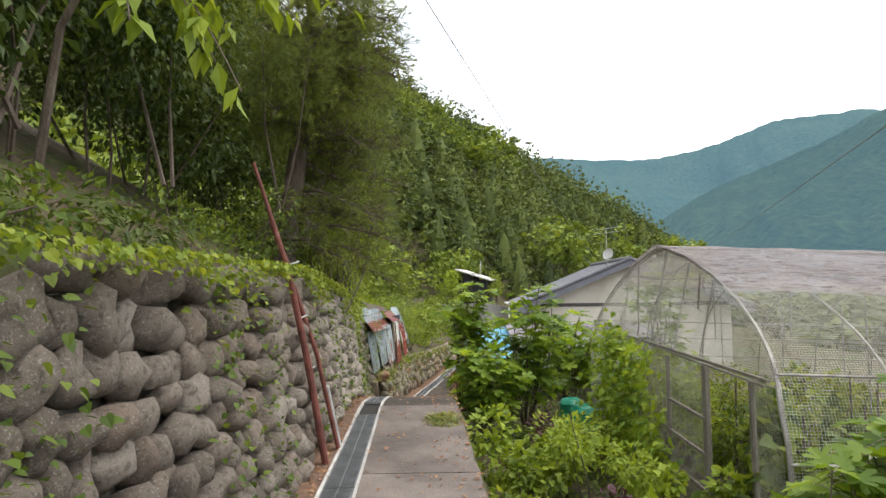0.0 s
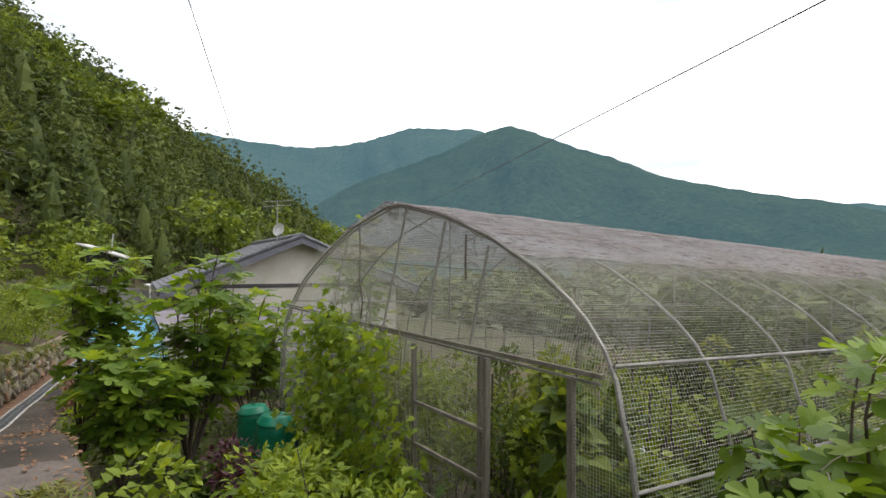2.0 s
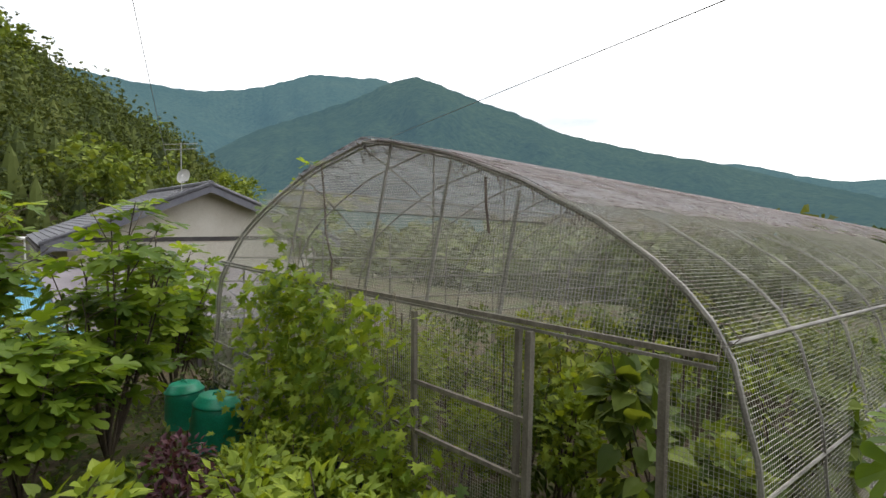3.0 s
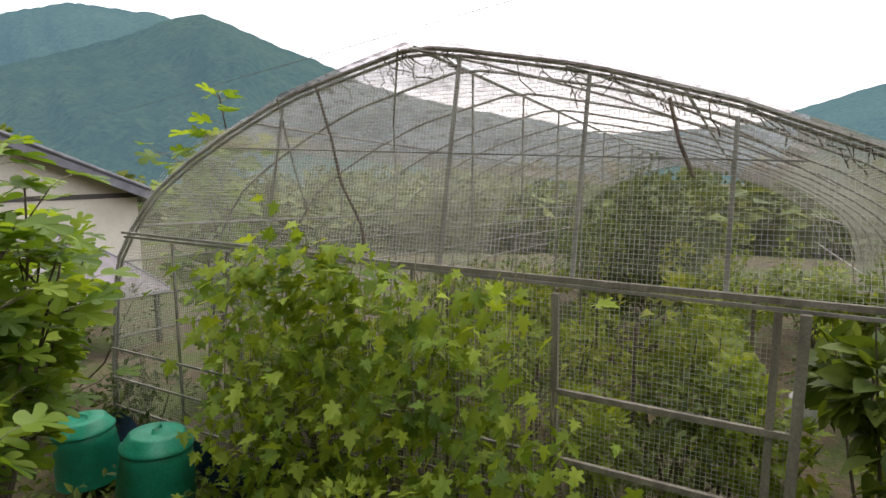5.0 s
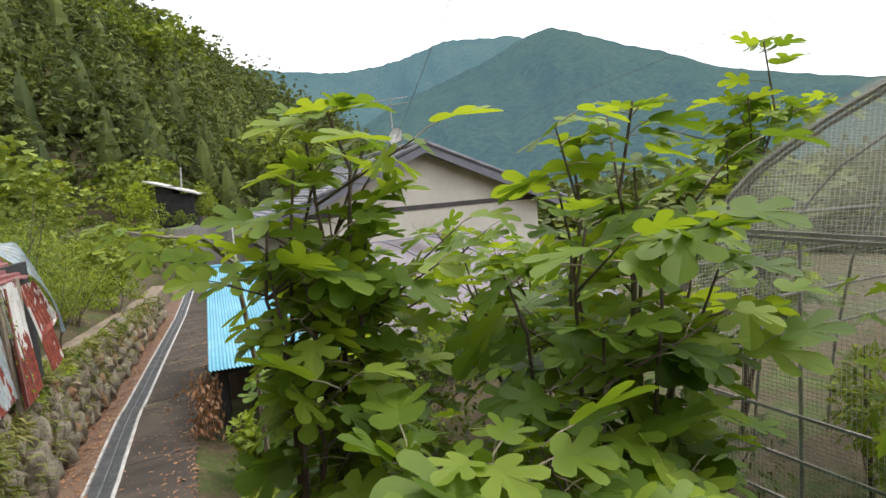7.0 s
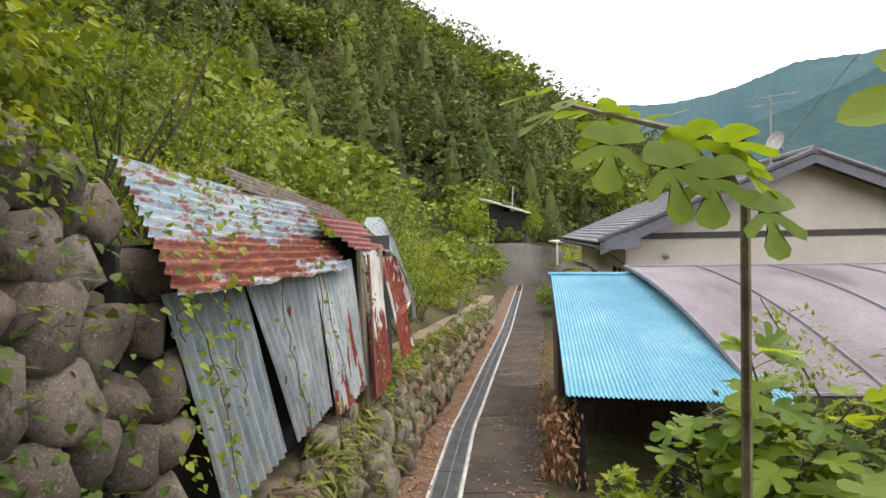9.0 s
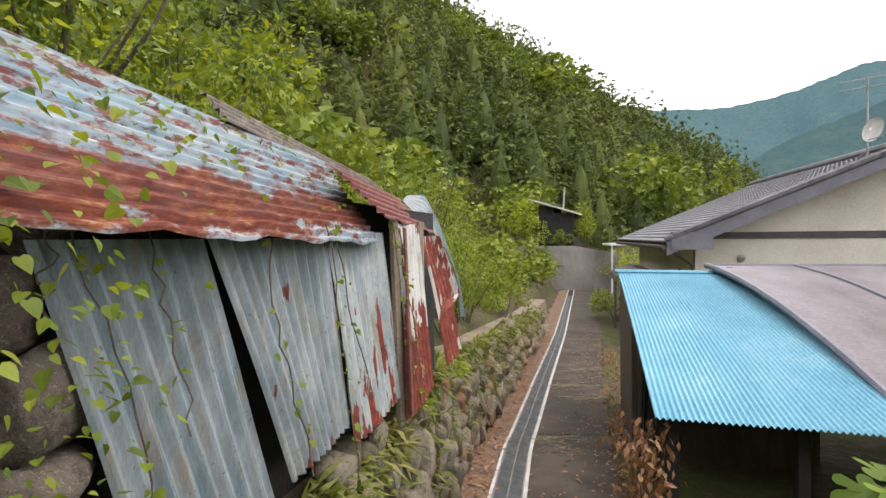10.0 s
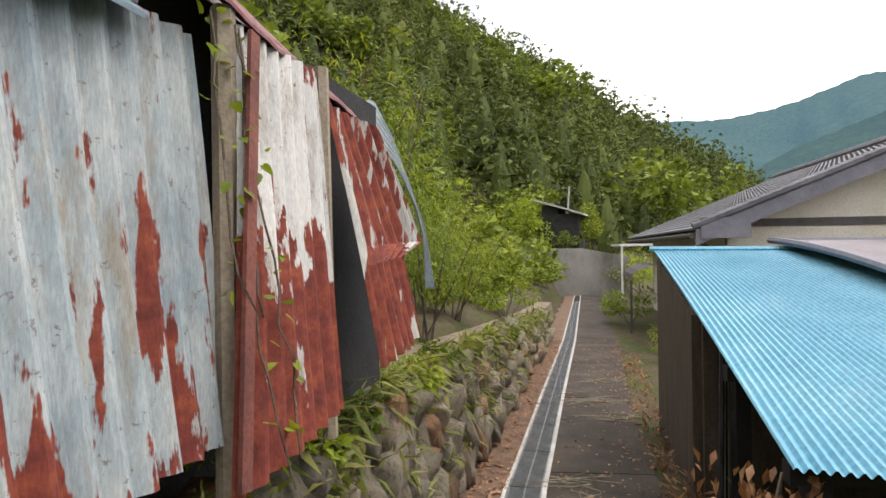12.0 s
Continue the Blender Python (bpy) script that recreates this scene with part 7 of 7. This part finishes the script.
part("leaves", cl, M_VINE, creeper)

# withered creeper at the corner of the outbuilding
rng = np.random.default_rng(81)
n = 420
dp = np.stack([rng.normal(0.52, 0.10, n), rng.normal(17.9, 0.22, n), rng.uniform(-1.55, -0.78, n)], -1)
dry = thing("withered_creeper", "brown withered leaves hanging at the corner post", "dead plant", (0, 0, 0))
dl = Heap()
dl.spread(*OVAL_LEAF, leaf_turns(np.stack([rng.normal(0, 0.4, n), rng.normal(0, 0.4, n), np.full(n, -1.0)], -1), rng, 0.4) * (0.085 * rng.uniform(0.5, 1.3, n))[:, None, None], dp)
part("leaves", dl, M_DRY, dry)
ds = Heap()
for k in range(9):
    tube(ds, [(0.50 + 0.03 * k, 17.75 + 0.05 * k, -1.62), (0.48 + 0.03 * k, 17.8 + 0.05 * k, -1.1), (0.6, 17.9, -0.78)], 0.006, 4)
part("stem", ds, M_BARK, dry)
n = 900
yy = rng.uniform(18, 27, n)
p = np.stack([edge_r(yy) + rng.uniform(0.02, 0.34, n), yy, lane_z(yy) + rng.uniform(-0.25, 0.12, n)], -1)
br = Heap()
br.spread(*NARROW_LEAF, rots(n, rng, 0.9) * (0.11 * rng.uniform(0.5, 1.5, n))[:, None, None], p)
tagged(part("dead_brush", br, M_DRY), "dead twigs and brown brush along the lane's edge", "brush", kind="stuff")

# dead leaves on the verge and the lane
n = 5200
yy = rng.uniform(2, 30, n)
side = rng.uniform(0, 1, n)
xx = np.where(side < 0.72, edge_l(yy) - rng.uniform(0.0, 0.42, n), edge_l(yy) + 0.30 + (edge_r(yy) - edge_l(yy) - 0.30) * np.where(rng.uniform(0, 1, n) < 0.6, 1 - rng.uniform(0, 1, n) ** 2.5 * 0.5, rng.uniform(0, 1, n)))
p = np.stack([xx, yy, lane_z(yy) + np.where((yy < 8.4) & (side > 0.72), 0.045, 0.012)], -1)
fall = Heap()
fall.spread(*OVAL_LEAF, rots(n, rng, 0.22) * (0.055 * rng.uniform(0.5, 1.4, n))[:, None, None], p)
tagged(part("dead_leaves", fall, M_DRY), "fallen brown leaves on the lane and its verge", "leaf litter", kind="stuff")
n = 420
a, r = rng.uniform(0, 2 * np.pi, n), rng.uniform(0, 1, n) ** 0.6
p = np.stack([0.20 + 0.22 * r * np.cos(a), 7.45 + 0.35 * r * np.sin(a), 0.165 + 0.07 * (1 - r) * rng.uniform(0, 1, n)], -1)
heap_l = Heap()
heap_l.spread(*NARROW_LEAF, rots(n, rng, 0.4) * (0.12 * rng.uniform(0.5, 1.3, n))[:, None, None], p)
tagged(part("cut_weeds", heap_l, M_GRASS), "small heap of wilting pulled weeds on the slab", "weed heap")
for y0, dx in ((19.7, 0.2), (20.1, 0.15), (22.2, 0.6), (24.5, 0.5), (23.2, 0.3)):
    n = 60
    tw = Heap()
    for j in range(22):
        c = np.array([edge_l(y0) + 0.35 + dx + rng.normal(0, 0.12), y0 + rng.normal(0, 0.12), lane_z(y0) + 0.012])
        d = rng.normal(0, 0.14, 3) * (1, 0.5, 0.05)
        tube(tw, [c - d, c + d], 0.003, 3)
    tagged(part("straw_wisp", tw, M_TWIG), "wisp of dry straw lying on the lane", "straw", "straw wisps")


# ---- forest on the hill ----
def conifer(seed, clumps=72, per=7):
    """A cedar: domed clumps of small sprays in a loose spiral over a rounded cone, round a core."""
    rng = np.random.default_rng(seed)
    h = Heap()
    full = rng.uniform(0.50, 0.66)
    k = np.arange(clumps)
    t = 0.03 + 0.97 * (1 - np.sqrt(1 - (k + 0.5) / clumps))
    a = k * 2.4 + rng.normal(0, 0.35, clumps)
    r = 0.215 * np.minimum(1.0, 0.7 + 1.6 * t) * (1 - t) ** full * rng.uniform(0.72, 1.12, clumps)
    q = (0.072 * (1.05 - 0.60 * t)) * rng.uniform(0.75, 1.3, clumps)
    c = np.stack([np.cos(a) * r, np.sin(a) * r, 0.05 + 0.90 * t - 0.25 * r], -1)
    out = np.stack([np.cos(a), np.sin(a), np.full(clumps, 0.65)], -1)
    d = np.repeat(out, per, 0) + rng.normal(0, 0.75, (clumps * per, 3))
    d /= np.linalg.norm(d, axis=1)[:, None]
    qq = np.repeat(q, per)
    p = np.repeat(c, per, 0) + d * (qq * rng.uniform(0.6, 1.05, len(qq)))[:, None] * (1, 1, 0.8)
    side = np.cross(d, rng.normal(0, 1, d.shape))
    side /= np.linalg.norm(side, axis=1)[:, None]
    along = np.cross(side, d)
    L = (qq * rng.uniform(0.32, 0.62, len(qq)))[:, None]
    W = L * rng.uniform(0.35, 0.7, L.shape)
    sag = d * L * 0.25
    v = np.stack([p - along * L - sag, p + side * W, p + along * L - sag, p - side * W], 1).reshape(-1, 3)
    i = np.arange(len(qq)) * 4
    h.add(v, np.concatenate([np.stack([i, i + 1, i + 2], -1), np.stack([i, i + 2, i + 3], -1)]))
    # the solid inside of the crown, lumpy like its outside
    turns, levels = 8, 6
    tt, aa = np.meshgrid(np.linspace(0, 1, levels), np.arange(turns) * 2 * np.pi / turns, indexing="ij")
    rr = 0.13 * np.minimum(1.0, 0.7 + 1.6 * tt) * (1 - tt) ** full * rng.uniform(0.72, 1.08, tt.shape)
    core = np.stack([np.cos(aa) * rr, np.sin(aa) * rr, 0.04 + 0.60 * tt + rng.normal(0, 0.012, tt.shape)], -1).reshape(-1, 3)
    j, m = np.meshgrid(np.arange(turns), np.arange(levels - 1))
    n = (j + 1) % turns
    h.add(core, np.stack([m * turns + j, m * turns + n, (m + 1) * turns + n, (m + 1) * turns + j], -1).reshape(-1, 4))
    return np.concatenate(h.v), np.concatenate(h.f)


def broadleaf(seed, clumps=420, leaf=0.028):
    """A round-crowned tree: lumps of small tilted leaf clumps."""
    rng = np.random.default_rng(seed)
    h = Heap()
    lump = rng.normal(0, 0.17, (11, 3)) * (1, 1, 0.8) + (0, 0, 0.62)
    size = rng.uniform(0.09, 0.19, 11)
    q = rots(clumps, rng, 0.8) * (leaf * rng.uniform(0.7, 1.5, clumps))[:, None, None]
    for k in range(clumps):
        c = rng.integers(11)
        d = rng.normal(0, 1, 3)
        d /= np.linalg.norm(d)
        p = lump[c] + d * size[c] * rng.uniform(0.75, 1.05)
        h.add(np.array([(-1, -0.4, 0), (1, -0.7, 0.1), (0.7, 0.9, -0.3), (-0.6, 1.0, 0.2)]) @ q[k].T + p, [(0, 1, 2), (0, 2, 3)])
    h.add([(0.015, 0, 0), (-0.01, 0.012, 0), (-0.01, -0.012, 0), (0, 0, 0.65)], [(0, 1, 3), (1, 2, 3), (2, 0, 3)])
    return np.concatenate(h.v), np.concatenate(h.f)


rng = np.random.default_rng(90)
gx, gy = np.meshgrid(np.arange(-95, 95, 4.7), np.arange(58, 250, 4.9))
fx = (gx + rng.uniform(-1.7, 1.7, gx.shape)).ravel()
fy = (gy + rng.uniform(-1.7, 1.7, gy.shape)).ravel()
fz = ground_z(fx, fy)
on = (hill(fx, fy) > -1.5) & (fx > -0.62 * fy - 10) & (fx < 0.62 * fy)
fx, fy, fz = fx[on], fy[on], fz[on]
size = rng.uniform(9.0, 16.0, len(fx)) * np.interp(fy, [58, 75, 250], [0.62, 0.9, 1.1])
kindr = rng.uniform(0, 1, len(fx))
patch = np.sin(fx * 0.075 + 1.1) + np.sin(fy * 0.06 - fx * 0.03) 
broad = (kindr < 0.04) | ((patch > 1.25) & (kindr < 0.6)) | ((hill(fx, fy) < 2.0) & (kindr < 0.6))
cedar, leafw = Heap(), Heap()
shapes = [conifer(200 + k) for k in range(6)]
rounds = [broadleaf(220 + k) for k in range(4)]
pick = rng.integers(0, 6, len(fx))
for k in range(6):
    s = (~broad) & (pick == k)
    a = rng.uniform(0, 2 * np.pi, s.sum())
    wide = size[s] * rng.uniform(1.0, 1.4, s.sum())
    c, sn, o = np.cos(a) * wide, np.sin(a) * wide, np.zeros(s.sum())
    m = np.stack([np.stack([c, -sn, o], -1), np.stack([sn, c, o], -1), np.stack([o, o, size[s]], -1)], 1)
    cedar.spread(*shapes[k], m, np.stack([fx, fy, fz - 0.4], -1)[s])
for k in range(4):
    s = broad & (pick % 4 == k)
    a = rng.uniform(0, 2 * np.pi, s.sum())
    hgt = size[s] * 0.72
    wide = hgt * rng.uniform(0.9, 1.4, s.sum())
    c, sn, o = np.cos(a) * wide, np.sin(a) * wide, np.zeros(s.sum())
    m = np.stack([np.stack([c, -sn, o], -1), np.stack([sn, c, o], -1), np.stack([o, o, hgt], -1)], 1)
    leafw.spread(*rounds[k], m, np.stack([fx, fy, fz - 0.4], -1)[s])
tagged(part("cedar_forest", cedar, M_CEDAR), "dense dark cedar forest covering the steep hill", "forest", kind="stuff")
tagged(part("broadleaf_wood", leafw, M_BROADFAR), "yellow-green broadleaf trees and bamboo among the cedars", "forest", kind="stuff")
# tall single cedars on the skyline
for x, y, zt in ((5.2, 136.7, 46.0), (9.7, 134.2, 40.7), (27.0, 213.7, 59.6), (58.6, 208.1, 38.7), (46.5, 140.4, 21.8), (-2.0, 138.0, 50.0)):
    g = gz(x, y)
    hgt = max(8.0, zt - g)
    v, f = shapes[int(abs(x)) % 6]
    ob = thing("cedar_tree", "single tall cedar standing out on the skyline", "cedar", (x, y, g - 0.3), "skyline cedars")
    part("crown", Heap().add(v * (hgt * 0.75, hgt * 0.75, hgt), f), M_CEDAR, ob)
# scrub on the lower slopes
lows = Heap()
rounds = [broadleaf(240 + k, 430, 0.027) for k in range(4)]
n = 480
sx = rng.uniform(-40, 3, n)
sy = rng.uniform(22, 64, n)
ok = (sx < edge_l(sy) - 1.2) & (sx > -0.75 * sy) & ~((sx > -9) & (sx < -3) & (sy > 33) & (sy < 46))
sx, sy = sx[ok], sy[ok]
sz = ground_z(sx, sy)
ss = rng.uniform(2.0, 5.0, len(sx)) * np.interp(sx, [-30, -8, -2], [1.9, 1.35, 0.5])
for k in range(4):
    s = np.arange(len(sx)) % 4 == k
    a = rng.uniform(0, 2 * np.pi, s.sum())
    wide = ss[s] * rng.uniform(1.0, 1.5, s.sum())
    c, sn, o = np.cos(a) * wide, np.sin(a) * wide, np.zeros(s.sum())
    m = np.stack([np.stack([c, -sn, o], -1), np.stack([sn, c, o], -1), np.stack([o, o, ss[s]], -1)], 1)
    lows.spread(*rounds[k], m, np.stack([sx, sy, sz - 0.8 * ss * 0.3], -1)[s])
tagged(part("scrub", lows, M_BROADFAR), "bright green scrub and young bamboo on the lower slope", "scrub", kind="stuff")

# woods below on the far side of the valley floor
wood = Heap()
n = 230
rounds = [broadleaf(260 + k, 300, 0.04) for k in range(4)]
vx = rng.uniform(30, 78, n)
vy = rng.uniform(-30, 62, n)
vz = ground_z(vx, vy) - 0.5
vh = np.maximum(4.0, rng.uniform(-1.2, 0.7, n) - vz) * 1.08
for k in range(4):
    s = np.arange(n) % 4 == k
    a = rng.uniform(0, 2 * np.pi, s.sum())
    wide = rng.uniform(8.0, 13.0, s.sum())
    c, sn, o = np.cos(a) * wide, np.sin(a) * wide, np.zeros(s.sum())
    m = np.stack([np.stack([c, -sn, o], -1), np.stack([sn, c, o], -1), np.stack([o, o, vh[s]], -1)], 1)
    wood.spread(*rounds[k], m, np.stack([vx, vy, vz], -1)[s])
tagged(part("valley_wood", wood, M_CEDAR), "dark green trees on the valley slope below the garden", "forest", kind="stuff")
